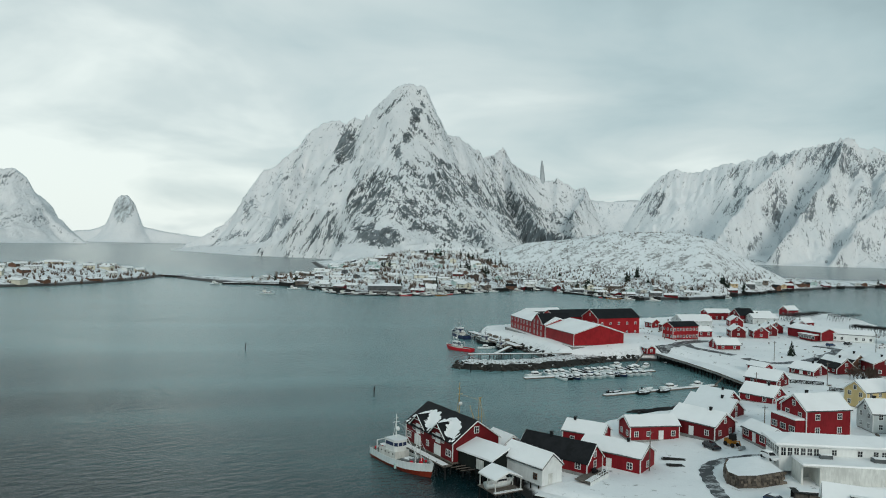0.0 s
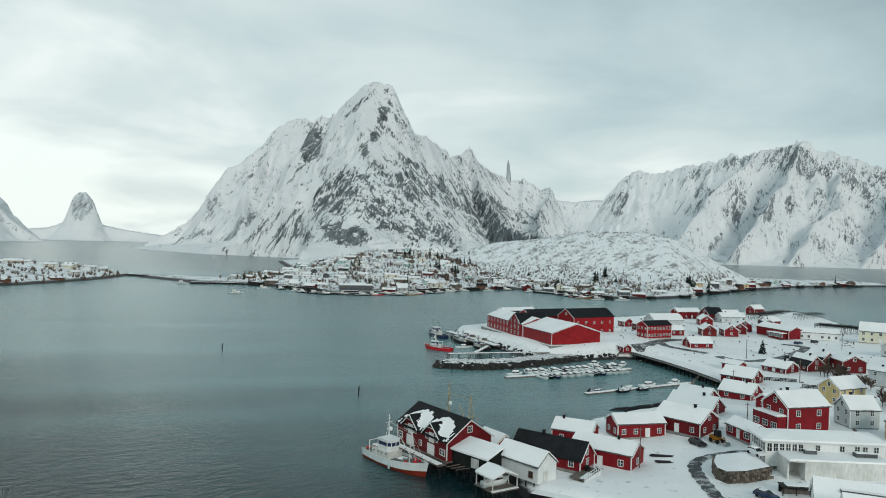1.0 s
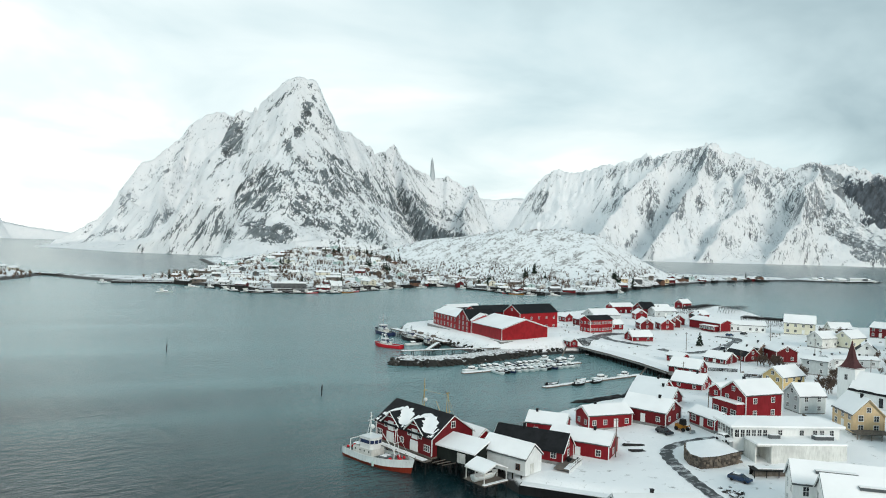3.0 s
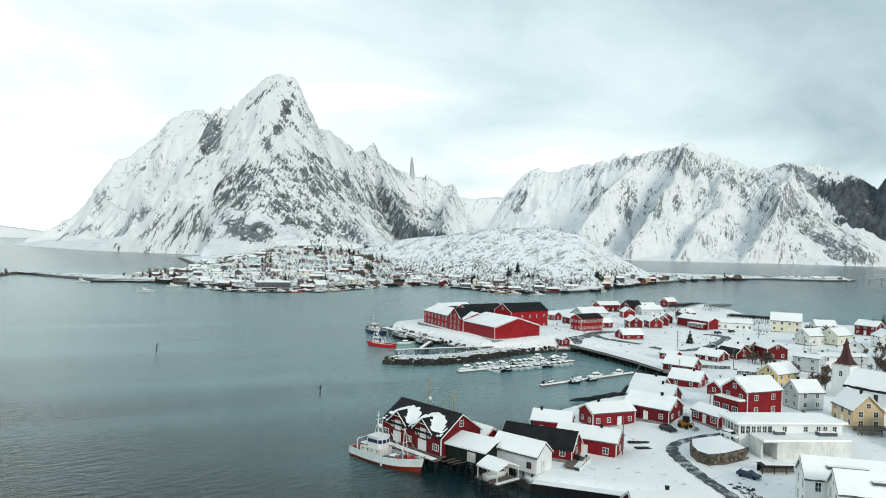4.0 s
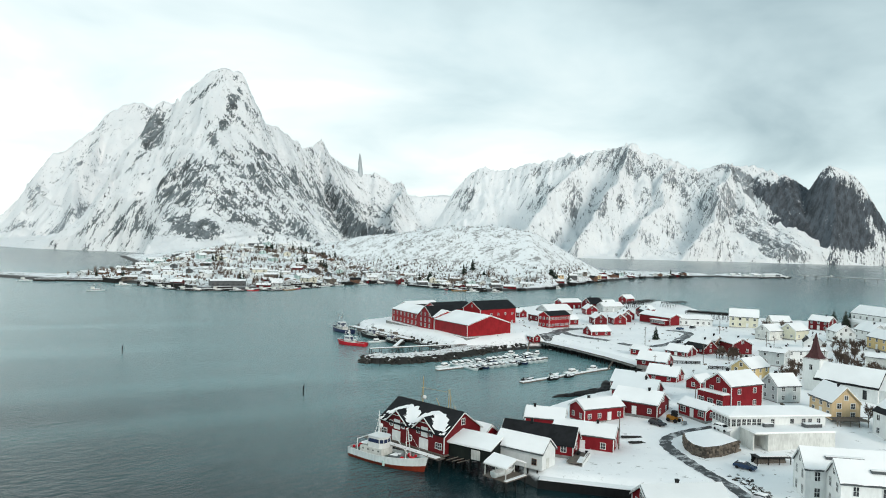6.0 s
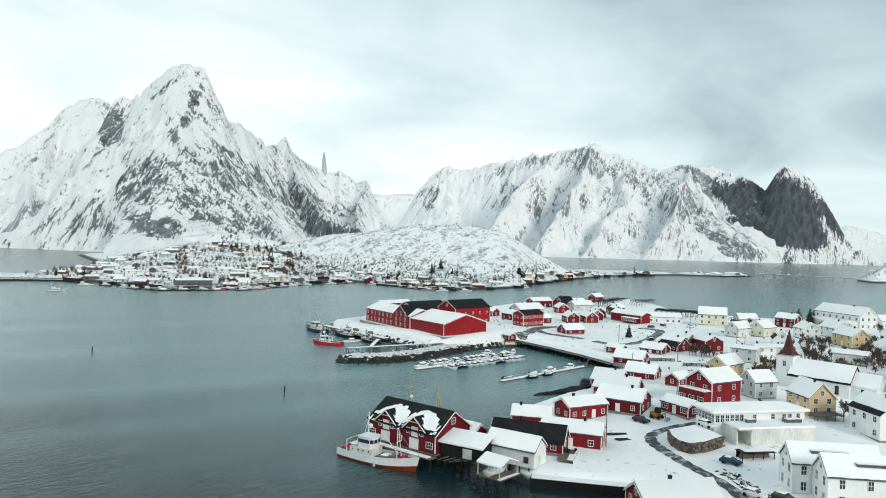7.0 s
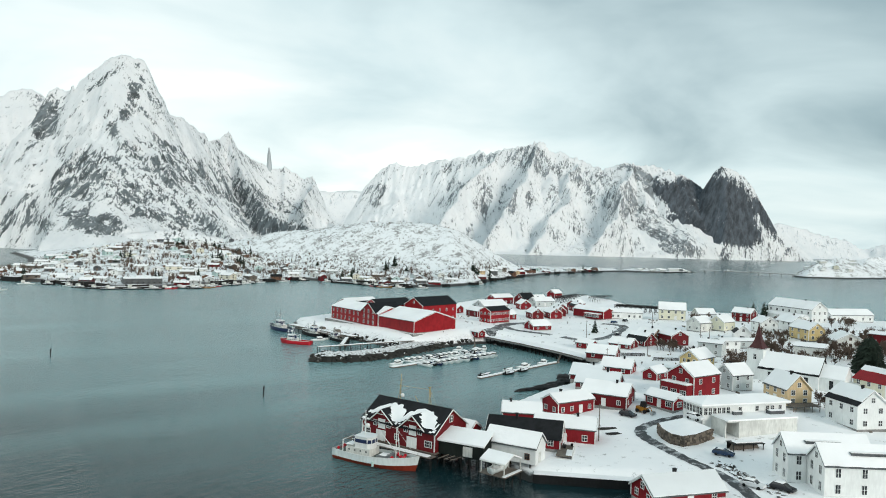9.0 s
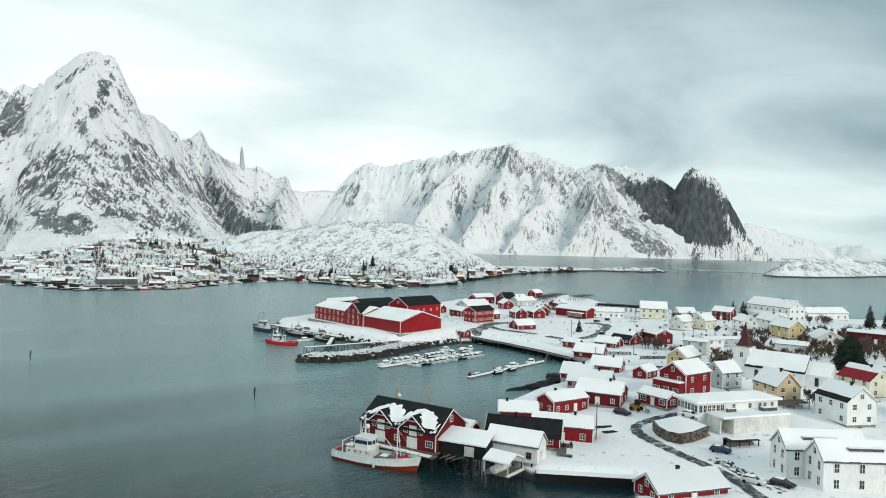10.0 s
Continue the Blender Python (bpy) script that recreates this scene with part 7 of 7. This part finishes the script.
# stock-fish racks
def rack(x, y, turn, L, rows, label="empty timber fish-drying racks"):
    r = thing("fish_rack", pose(x, y, gz(x, y), 0, 0, turn), label, "rack", "fish racks")
    for j in range(rows):
        for i in range(int(L / 3)):
            part("trestle", Shape().beam((i * 3, j * 4 - 1.2, 0), (i * 3, j * 4, 4.2), 0.09, 4).beam((i * 3, j * 4 + 1.2, 0), (i * 3, j * 4, 4.2), 0.09, 4), PILE, r)
        for z in (3.2, 3.7, 4.2):
            part("rail", Shape().beam((-0.5, j * 4, z), (L, j * 4, z), 0.13, 4), PILE, r)


rack(252, 424, 34, 48, 3)
rack(255, 372, -50, 36, 3)
rack(275, 420, 20, 24, 2)


# ---------------------------------------------------------------- trees
def conifer(h_, r_, seed, label):
    t = thing("conifer", pose(0, 0, -60), label, "tree", "conifers")
    rnd = random.Random(seed)
    part("trunk", Shape().beam((0, 0, -0.5), (0, 0, h_ * 0.95), 0.022 * h_, 6, 0.02), BARK, t)
    cr = Shape()
    for i in range(420 if r_ < 4 else 1100):
        k = rnd.random() ** 0.8
        z = h_ * (0.06 + 0.90 * k + rnd.uniform(-0.03, 0.05))
        reach = r_ * (1 - k) ** (0.8 if r_ < 4 else 0.42) * rnd.uniform(0.55, 1.12) + 0.15
        a = rnd.uniform(0, 2 * math.pi)
        c, s = math.cos(a), math.sin(a)
        w = reach * rnd.uniform(0.10, 0.24) + 0.08
        dz = reach * rnd.uniform(0.15, 0.45)
        base, tip = reach * rnd.uniform(0.15, 0.6), reach
        cr.add([(c * base, s * base, z), (c * tip * 0.65 - s * w, s * tip * 0.65 + c * w, z - dz * 0.55), (c * tip, s * tip, z - dz), (c * tip * 0.65 + s * w, s * tip * 0.65 - c * w, z - dz * 0.55), (c * tip * 0.6, s * tip * 0.6, z - dz * 0.3 + 0.12 * w)],
               [(0, 1, 4), (1, 2, 4), (2, 3, 4), (3, 0, 4), (0, 3, 2, 1)])
    part("crown", cr, NEEDLE, t)
    return t


def bare_tree(h_, seed, label):
    t = thing("bare_tree", pose(0, 0, -60), label, "tree", "bare trees")
    rnd = random.Random(seed)
    trunk, limbs = Shape(), Shape()

    def grow(p, d, ln, r, depth):
        q = p + d * ln
        (trunk if depth == 0 else limbs).beam(p, q, r, 3 if depth > 1 else 5, r * 0.6)
        if depth >= 5:
            return
        for _ in range(5 if depth == 0 else 3 if depth < 3 else 4):
            nd = (d + Vector((rnd.uniform(-1, 1), rnd.uniform(-1, 1), rnd.uniform(-0.05, 0.85))) * 0.78).normalized()
            grow(p + d * ln * rnd.uniform(0.25, 1.0), nd, ln * rnd.uniform(0.58, 0.86), max(r * 0.52, 0.021), depth + 1)

    grow(Vector((0, 0, -0.3)), Vector((rnd.uniform(-0.1, 0.1), rnd.uniform(-0.1, 0.1), 1)).normalized(), h_ * 0.27, 0.016 * h_, 0)
    part("trunk", trunk, BARK, t)
    part("crown", limbs, TWIG, t)
    return t


FIRS = [conifer(10, 3.1, 1, "dark green spruce in the village"), conifer(10, 2.4, 2, "dark green spruce in the village"), conifer(10, 5.4, 6, "broad dark green spruce by the church")]
BARES = [bare_tree(6, 3, "bare brown birch in the village"), bare_tree(6, 4, "bare brown birch in the village"), bare_tree(5, 5, "bare brown shrub in the snow")]
used = set()


def plant(kind, x, y, h_, z=None, spin=0.0):
    m = pose(x, y, gz(x, y) if z is None else z, 0, 0, spin)
    base = 10.0 if kind in FIRS else 7.0
    k = h_ / base
    if kind in used:
        t = copy_thing(kind, m)
    else:
        used.add(kind)
        kind.matrix_basis, t = m, kind
    t.matrix_basis = m @ Matrix.Diagonal((k, k, k, 1))
    return t


rnd = random.Random(77)
for x, y, h_ in ((216.3, 180.3, 13), (213.6, 175.3, 9), (322.1, 239.7, 12), (330.2, 236.4, 9), (290.4, 297.4, 9.5), (295.4, 294.8, 9.5), (182.8, 295.8, 6.5), (302.6, 299.0, 8)):
    plant(FIRS[2] if h_ > 12.5 else rnd.choice(FIRS[:2]), x, y, h_, None, rnd.uniform(0, 360))
for x, y, n, sp_ in ((237.4, 209.7, 16, 11), (252.8, 218.8, 12, 9), (272.1, 227.8, 12, 14), (228.7, 203.6, 9, 8), (226.6, 194.5, 7, 8), (179.0, 241.7, 9, 5), (205.3, 203.2, 6, 7), (264.3, 233.6, 7, 10), (301.7, 251.2, 5, 12), (253.8, 298.8, 5, 6), (141.6, 143.9, 2, 4), (246.0, 190.0, 10, 12), (262.0, 205.0, 9, 12), (214.0, 218.0, 8, 9), (196.0, 196.0, 6, 6), (236.0, 240.0, 8, 10), (280.0, 262.0, 6, 10), (176.0, 222.0, 5, 5), (168.0, 196.0, 4, 4), (186.3, 210.5, 6, 6), (253.3, 198.3, 7, 9), (227.3, 229.3, 6, 9),
                     (60.9, 129.7, 0, 1), (181.3, 134.1, 5, 7), (229.8, 160.8, 7, 10), (259.5, 180.9, 7, 12), (284.6, 216.0, 5, 9)):
    for i in range(int(n * 1.8)):
        plant(rnd.choice(BARES), x + rnd.gauss(0, sp_ * 0.5), y + rnd.gauss(0, sp_ * 0.5), rnd.uniform(5.5, 10.5), None, rnd.uniform(0, 360))
for i in range(9):
    plant(BARES[2], 46 + rnd.uniform(-1.5, 6), 112 + rnd.uniform(-4, 12), rnd.uniform(2.0, 3.2), None, rnd.uniform(0, 360))

for i in range(60):
    x, y = rnd.uniform(125, 300), rnd.uniform(185, 380)
    if float(inside(np.array([x]), np.array([y]), LAND)[0]) > 4:
        plant(BARES[2], x, y, rnd.uniform(1.6, 3.4), None, rnd.uniform(0, 360))

# ---------------------------------------------------------------- far village
FARS = []
FAR_PANE = Shape().box(0, 0, -0.7, 1.2, 0.06, 1.4).mesh("window", GLASS)


def far_house(label, L, W, eave, ridge, wall, floors=1, roof=GREY_ROOF, snow=True):
    h = thing("far_house", pose(0, 0, -80), label, "house", "houses of the far village")
    part("wall", gable_walls(L, W, eave, ridge, -2.0), wall, h)
    r = part("roof", slope_slabs(L, W, eave, ridge, 0.4, 0.2), roof, h)
    if snow:
        part("roof_snow", slope_slabs(L, W, eave, ridge, 0.35, 0.3, 0.2), SNOW_ROOF, r)
    n_ = max(2, int(L / 4.5))
    for fl in range(floors):
        for i in range(n_):
            part("window", FAR_PANE, None, h, at=pose(-L / 2 + L * (i + 0.5) / n_, -W / 2 - 0.03, 1.6 + fl * eave / floors))
        part("window", FAR_PANE, None, h, at=pose(L / 2 + 0.03, 0, 1.6 + fl * eave / floors, 0, 0, 90))
    FARS.append(h)
    return h


far_house("white far house under roof snow", 12, 7.2, 4.6, 7.0, WHITE, 2)
far_house("white far cottage under roof snow", 11, 6.8, 3.0, 5.2, WHITE_OLD)
far_house("cream far house under roof snow", 10.5, 7.0, 4.2, 6.4, CREAM_PALE, 2)
far_house("red far cottage under roof snow", 8, 6, 2.6, 4.6, RED_DARK)
far_house("dark red far house under roof snow", 11, 6.4, 3.4, 5.4, RED_DARK, 2)
far_house("ochre far house under roof snow", 9, 6.2, 3.8, 5.8, YELLOW, 2)
far_house("grey far house under roof snow", 13, 7, 3.0, 4.8, GREY)
far_house("brown far cottage under roof snow", 9, 6.2, 2.6, 4.6, BROWN)
far_house("dark far boathouse on the shore", 11, 7, 3.2, 5.6, BROWN, 1, BLACK_ROOF, False)
far_house("long grey far warehouse on the shore", 34, 12, 6.0, 7.6, GREY_ROOF, 1)
far_house("slate-grey far house with a dark roof edge", 11, 7, 4.2, 6.2, GREY_ROOF, 2)
far_house("pale green far house under roof snow", 11.5, 7, 4.0, 6.2, HULL_GREEN, 2)
far_house("dark timber far shed with thin roof snow", 10, 6, 3.4, 5.0, TIMBER)
far_first = set(FARS)


def put_far(k, x, y, turn, z):
    m = pose(x, y, z, 0, 0, turn) @ Matrix.Diagonal((rnd.uniform(0.85, 1.3), rnd.uniform(0.9, 1.15), rnd.uniform(0.72, 1.0), 1))
    if FARS[k] in far_first:
        far_first.remove(FARS[k])
        FARS[k].matrix_basis = m
        return
    copy_thing(FARS[k], m)


rnd = random.Random(404)
taken = []


def fits(x, y, r):
    return all((x - a) ** 2 + (y - b) ** 2 > (r + c) ** 2 for a, b, c in taken)


put_far(9, -6, 668, 8, 2.4)
taken.append((-6, 668, 22))
SHORELINE = FAR_OUT[3:16]
for i in range(64):
    k = rnd.random() * (len(SHORELINE) - 1)
    a = int(k)
    x, y = (SHORELINE[a][j] + (SHORELINE[a + 1][j] - SHORELINE[a][j]) * (k - a) for j in (0, 1))
    y += rnd.uniform(7, 20)
    if fits(x, y, 7) and inside(np.array([x]), np.array([y]), FAR_OUT)[0] > 3:
        put_far(rnd.choice((8, 3, 4, 1, 10, 6, 12, 3, 7, 8, 6, 5, 12, 8, 11)), x, y, rnd.uniform(-25, 25) + rnd.choice((0, -90)), max(1.6, float(far_z(np.array([x]), np.array([y]))[0])))
        taken.append((x, y, 6))
tries = 0
while len(taken) < 185 and tries < 7000:
    tries += 1
    x, y = rnd.uniform(-150, 560), rnd.uniform(670, 1120)
    d = float(inside(np.array([x]), np.array([y]), FAR_OUT)[0])
    z = float(far_z(np.array([x]), np.array([y]))[0])
    steep = abs(float(far_z(np.array([x]), np.array([y + 8]))[0]) - z) + abs(float(far_z(np.array([x + 8]), np.array([y]))[0]) - z)
    if d < 12 or not fits(x, y, 6.5) or steep > 3.4 or (z > 13 and x > 150) or (x > 300 and d > 60):
        continue
    put_far(rnd.choice((0, 1, 0, 2, 1, 6, 10, 6, 0, 11, 1, 7, 12, 6, 1, 0, 10, 2, 11, 1, 3, 12, 0, 7)), x, y, rnd.uniform(-30, 30) + rnd.choice((0, -90)), z)
    taken.append((x, y, 8))
for poly, cnt in ((LEFT_ISLE, 46), (RIGHT_ISLE, 16)):
    n_, tries = 0, 0
    while n_ < cnt and tries < 900:
        tries += 1
        x, y = rnd.uniform(-470 if poly is LEFT_ISLE else 1040, -272 if poly is LEFT_ISLE else 1300), rnd.uniform(min(p[1] for p in poly), max(p[1] for p in poly))
        d = float(inside(np.array([x]), np.array([y]), poly)[0])
        if d < 5 or not fits(x, y, 6):
            continue
        seed_, top_, up_ = (81, 13, 0.22) if poly is LEFT_ISLE else (83, 28, 0.6)
        z = min(top_ * (0.2 + 1.5 * float(fbm(np.array([x / 45]), np.array([y / 45]), seed_)[0])), d * up_ - 0.4)
        put_far(rnd.choice((0, 1, 2, 0, 6, 1, 7)), x, y, rnd.uniform(0, 180), z)
        taken.append((x, y, 8))
        n_ += 1

# white buildings round the ferry berth on the spit
for k, x, y, t_ in ((0, 806, 1000, 20), (1, 826, 992, 5), (6, 848, 990, -5), (9, 884, 1000, 12), (1, 914, 1010, 20), (12, 834, 1018, 40), (0, 864, 1016, 10)):
    put_far(k, x, y, t_, 1.6)

# far woods and scrub: uncountable
rnd = random.Random(909)
wood, scrub = Shape(), Shape()
CLUMPS = ((-100, 738, 3, 4), (206, 742, 7, 5), (346, 738, 5, 4), (372, 752, 2, 2), (262, 800, 4, 3), (276, 806, 4, 3), (676, 952, 8, 9), (560, 905, 4, 4), (5, 700, 2, 3), (40, 716, 3, 4), (62, 1040, 8, 14), (96, 1030, 8, 12), (130, 1010, 5, 8),
          (85, 900, 5, 6), (110, 880, 4, 5), (-20, 905, 3, 6), (800, 1010, 3, 4))
sites = [(cx + rnd.gauss(0, sp_), cy + rnd.gauss(0, sp_), 1) for cx, cy, n_, sp_ in CLUMPS for _ in range(n_)] + [(rnd.uniform(-140, 560), rnd.uniform(690, 1100), 0) for _ in range(34)]
for x, y, clump in sites:
    z = float(far_z(np.array([x]), np.array([y]))[0])
    if z < 1 or (not clump and z > 12):
        continue
    h_, r_ = rnd.uniform(8, 14) if clump else rnd.uniform(4, 8), rnd.uniform(2.0, 3.6)
    for k in range(34):
        q = rnd.random()
        a = rnd.uniform(0, 6.28)
        rr_ = r_ * (1 - q) * rnd.uniform(0.5, 1.1) + 0.2
        zc = z + h_ * (0.08 + 0.9 * q)
        c, s = math.cos(a) * rr_, math.sin(a) * rr_
        wood.add([(x, y, zc + 0.9), (x + c - s * 0.5, y + s + c * 0.5, zc - 0.4), (x + c + s * 0.5, y + s - c * 0.5, zc - 0.5), (x + c * 0.3, y + s * 0.3, zc - 0.9)], [(0, 1, 2), (1, 3, 2), (0, 2, 3), (0, 3, 1)])
nr = np.random.RandomState(5)
# groves of bare birches in the far gardens
groves = [(rnd.uniform(-140, 150), rnd.uniform(690, 1010)) for _ in range(46)] + [(rnd.uniform(150, 420), rnd.uniform(700, 800)) for _ in range(26)] + [(rnd.uniform(-20, 160), rnd.uniform(990, 1060)) for _ in range(22)]
for gx_, gy_ in groves:
    for i in range(rnd.randint(3, 8)):
        x, y = gx_ + rnd.gauss(0, 7), gy_ + rnd.gauss(0, 4)
        z = gz_far(x, y)
        if z < 2 or (z > 16 and x > 150):
            continue
        h_ = rnd.uniform(4.0, 8.5)
        for k in range(16):
            a, b, w, q = rnd.gauss(0, 1.1), rnd.gauss(0, 1.1), rnd.uniform(0.12, 0.26), rnd.uniform(0.0, 0.45) * h_
            scrub.add([(x + a * 0.3 - w, y + b * 0.3, z - 0.2 + q), (x + a * 0.3 + w, y + b * 0.3 + w, z - 0.2 + q), (x + a * 1.3, y + b * 1.3, z + q + (h_ - q) * rnd.uniform(0.6, 1.0))], [(0, 1, 2)])
sx_ = np.concatenate([nr.uniform(-150, 600, 3600), nr.normal(280, 80, 1500)])
sy_ = np.concatenate([nr.uniform(660, 1180, 3600), nr.normal(880, 80, 1500)])
sz_ = far_z(sx_, sy_)
for x, y, z in zip(sx_.tolist(), sy_.tolist(), sz_.tolist()):
    if z < 2 or (z > 22 and x > 150 and rnd.random() < 0.55):
        continue
    h_ = rnd.uniform(1.2, 4.6) * (0.6 if z > 22 and x > 150 else 1.0)
    for k in range(5):
        a, b = rnd.uniform(-1.6, 1.6), rnd.uniform(-1.6, 1.6)
        w = rnd.uniform(0.10, 0.30) * (1.6 if z < 20 else 1.0)
        scrub.add([(x + a * 0.2 - w, y + b * 0.2, z - 0.2), (x + a * 0.2 + w, y + b * 0.2 + w, z - 0.2), (x + a, y + b, z + h_ * rnd.uniform(0.6, 1.0))], [(0, 1, 2)])
for x, y in zip(nr.uniform(-480, -268, 620).tolist(), nr.uniform(640, 900, 620).tolist()):
    d = float(inside(np.array([x]), np.array([y]), LEFT_ISLE)[0])
    if d < 3:
        continue
    z = min(13 * (0.2 + 1.5 * float(fbm(np.array([x / 45]), np.array([y / 45]), 81)[0])), d * 0.22 - 0.4)
    h_ = rnd.uniform(2.0, 6.0)
    for k in range(7):
        a, b, w = rnd.uniform(-1.8, 1.8), rnd.uniform(-1.8, 1.8), rnd.uniform(0.2, 0.5)
        scrub.add([(x + a * 0.2 - w, y + b * 0.2, z - 0.2), (x + a * 0.2 + w, y + b * 0.2 + w, z - 0.2), (x + a, y + b, z + h_ * rnd.uniform(0.6, 1.0))], [(0, 1, 2)])
for x, y in zip(nr.uniform(1040, 1420, 420).tolist(), nr.uniform(835, 960, 420).tolist()):
    d = float(inside(np.array([x]), np.array([y]), RIGHT_ISLE)[0])
    if d < 3 or value_noise(x / 40, y / 40, 7) < 0.5:
        continue
    z = min(28 * (0.2 + 1.5 * float(fbm(np.array([x / 45]), np.array([y / 45]), 83)[0])), d * 0.6 - 0.4)
    h_ = rnd.uniform(2.0, 6.0)
    for k in range(8):
        a, b, w = rnd.uniform(-2.4, 2.4), rnd.uniform(-1.8, 1.8), rnd.uniform(0.3, 0.6)
        scrub.add([(x + a * 0.3 - w, y + b * 0.3, z - 0.2), (x + a * 0.3 + w, y + b * 0.3 + w, z - 0.2), (x + a, y + b, z + h_ * rnd.uniform(0.6, 1.0))], [(0, 1, 2)])
ob = new("far_conifers", wood.mesh("far_conifers", NEEDLE))
tagged(ob, "scattered dark conifers among the far houses", "trees", kind="stuff")
ob = new("far_scrub", scrub.mesh("far_scrub", TWIG))
tagged(ob, "bare brown birch scrub on the far slopes", "scrub", kind="stuff")

# boats and jetties along the far shore
FB = [small_boat("far_boat", "white fishing boat at the far quay", 13, 4.2, HULL_WHITE, True, 5), small_boat("far_boat", "red fishing boat at the far quay", 16, 5.0, BUOY, True, 6), small_boat("far_boat", "dark fishing boat at the far quay", 15, 4.6, DARK, True, 7),
      small_boat("far_boat", "orange fishing boat at the far quay", 14, 4.6, MACHINE, True, 8)]
for b_ in FB:
    rig = Shape().beam((-2.0, 0, 0.5), (-2.0, 0, 7.5), 0.14, 5).beam((3.4, 0, 0.5), (3.4, 0, 6.0), 0.12, 5).beam((-2.0, 0, 4.2), (3.2, 0, 5.6), 0.08, 4)
    part("rigging", rig, TIMBER, b_)
    part("bridge", Shape().box(-2.2, 0, 1.5, 3.0, 2.4, 1.9, 0, 0.9), WHITE_OLD, b_)
spare += FB
for x, y, t_, k in ((12, 638, 10, 1), (24, 644, 20, 2), (40, 652, 35, 3), (52, 660, 40, 1), (63, 672, 40, 2), (-40, 640, -10, 2), (-60, 662, -50, 0), (-106, 626.5, 5, 0), (-93, 690, 10, 0), (84, 694, 30, 0), (100, 712, 20, 0), (128, 728, 30, 0),
                    (150, 744, 5, 2), (170, 720, -50, 0), (190, 690, -60, 2), (206, 652, -20, 3), (216, 640, 10, 0), (238, 636, 5, 0), (330, 690, 40, 0), (-180, 735, -20, 0), (905, 985, 10, 2), (1080, 1060, 0, 0), (-30, 634, 5, 2), (-14, 634, 3, 2), (2, 633, 0, 2), (34, 640, 25, 2), (47, 650, 38, 3), (74, 682, 42, 2), (90, 702, 35, 2), (-52, 650, -45, 2), (196, 672, -60, 2), (202, 660, -50, 1), (-76, 684, -50, 2)):
    put_boat(FB[k], x, y, t_)
fj = thing("far_jetty", pose(0, 0, 0), "dark timber wharves of the far village", "wharf")
for x, y, t_, L, W in ((-50, 668, -50, 50, 6), (-18, 640, 4, 44, 6), (32, 656, 40, 46, 6), (66, 692, 40, 30, 5), (188, 696, -55, 50, 6), (212, 655, -30, 30, 6), (-140, 741, -6, 50, 5), (-165, 741, 0, 18, 8)):
    part("wharf", Shape().box(x, y, -1.5, L, W, 3.2, t_), PILE, fj)
    part("wharf_snow", Shape().box(x, y, 1.703, L * 0.97, W * 0.7, 0.15, t_), SNOW_ROOF, fj)
rnd = random.Random(66)
for i in range(44):
    k = rnd.random() * (len(SHORELINE) - 1)
    a = int(k)
    (x0, y0), (x1, y1) = SHORELINE[a], SHORELINE[a + 1]
    x, y = x0 + (x1 - x0) * (k - a), y0 + (y1 - y0) * (k - a) + rnd.uniform(-4, 2)
    t_, L, h_ = math.degrees(math.atan2(y1 - y0, x1 - x0)) + rnd.uniform(-20, 20), rnd.uniform(7, 18), rnd.uniform(2.0, 4.2)
    part("wharf", Shape().box(x, y, -1.5, L, rnd.uniform(4, 7), 1.5 + h_, t_), PILE, fj)
    if rnd.random() < 0.6:
        part("wharf_snow", Shape().box(x, y + 0.6, h_ + 0.003, L * 0.9, 2.6, 0.15, t_), SNOW_ROOF, fj)
br = thing("bridge", pose(0, 0, 0), "low concrete road bridge across the sound", "bridge")
for x0, y0, x1, y1 in ((955, 1010, 1040, 868),):
    ang, ln = math.degrees(math.atan2(y1 - y0, x1 - x0)), math.hypot(x1 - x0, y1 - y0)
    part("deck", Shape().box((x0 + x1) / 2, (y0 + y1) / 2, 4.2, ln, 5.0, 0.8, ang), CONCRETE, br)
    part("deck_snow", Shape().box((x0 + x1) / 2, (y0 + y1) / 2, 5.003, ln - 1, 4.2, 0.12, ang), SNOW_ROOF, br)
    for k in range(9):
        t = (k + 0.5) / 9
        part("pillar", Shape().box(x0 + (x1 - x0) * t, y0 + (y1 - y0) * t, -6, 1.2, 3.6, 10.2, ang), CONCRETE, br)
ferry = thing("ferry_berth", pose(885, 990, 0, 0, 0, 18), "long low ferry berth with snowy decks", "berth")
part("berth", Shape().box(0, 0, -1, 90, 7, 3.0), PILE, ferry)
part("berth_snow", Shape().box(0, 0, 2.003, 88, 6, 0.3), SNOW_ROOF, ferry)
part("shed", Shape().box(-12, 4, 2, 34, 5, 4.0), GREY, ferry)
part("shed_snow", Shape().box(-12, 4, 6.003, 35, 6, 0.5, 0, 0.9), SNOW_ROOF, ferry)
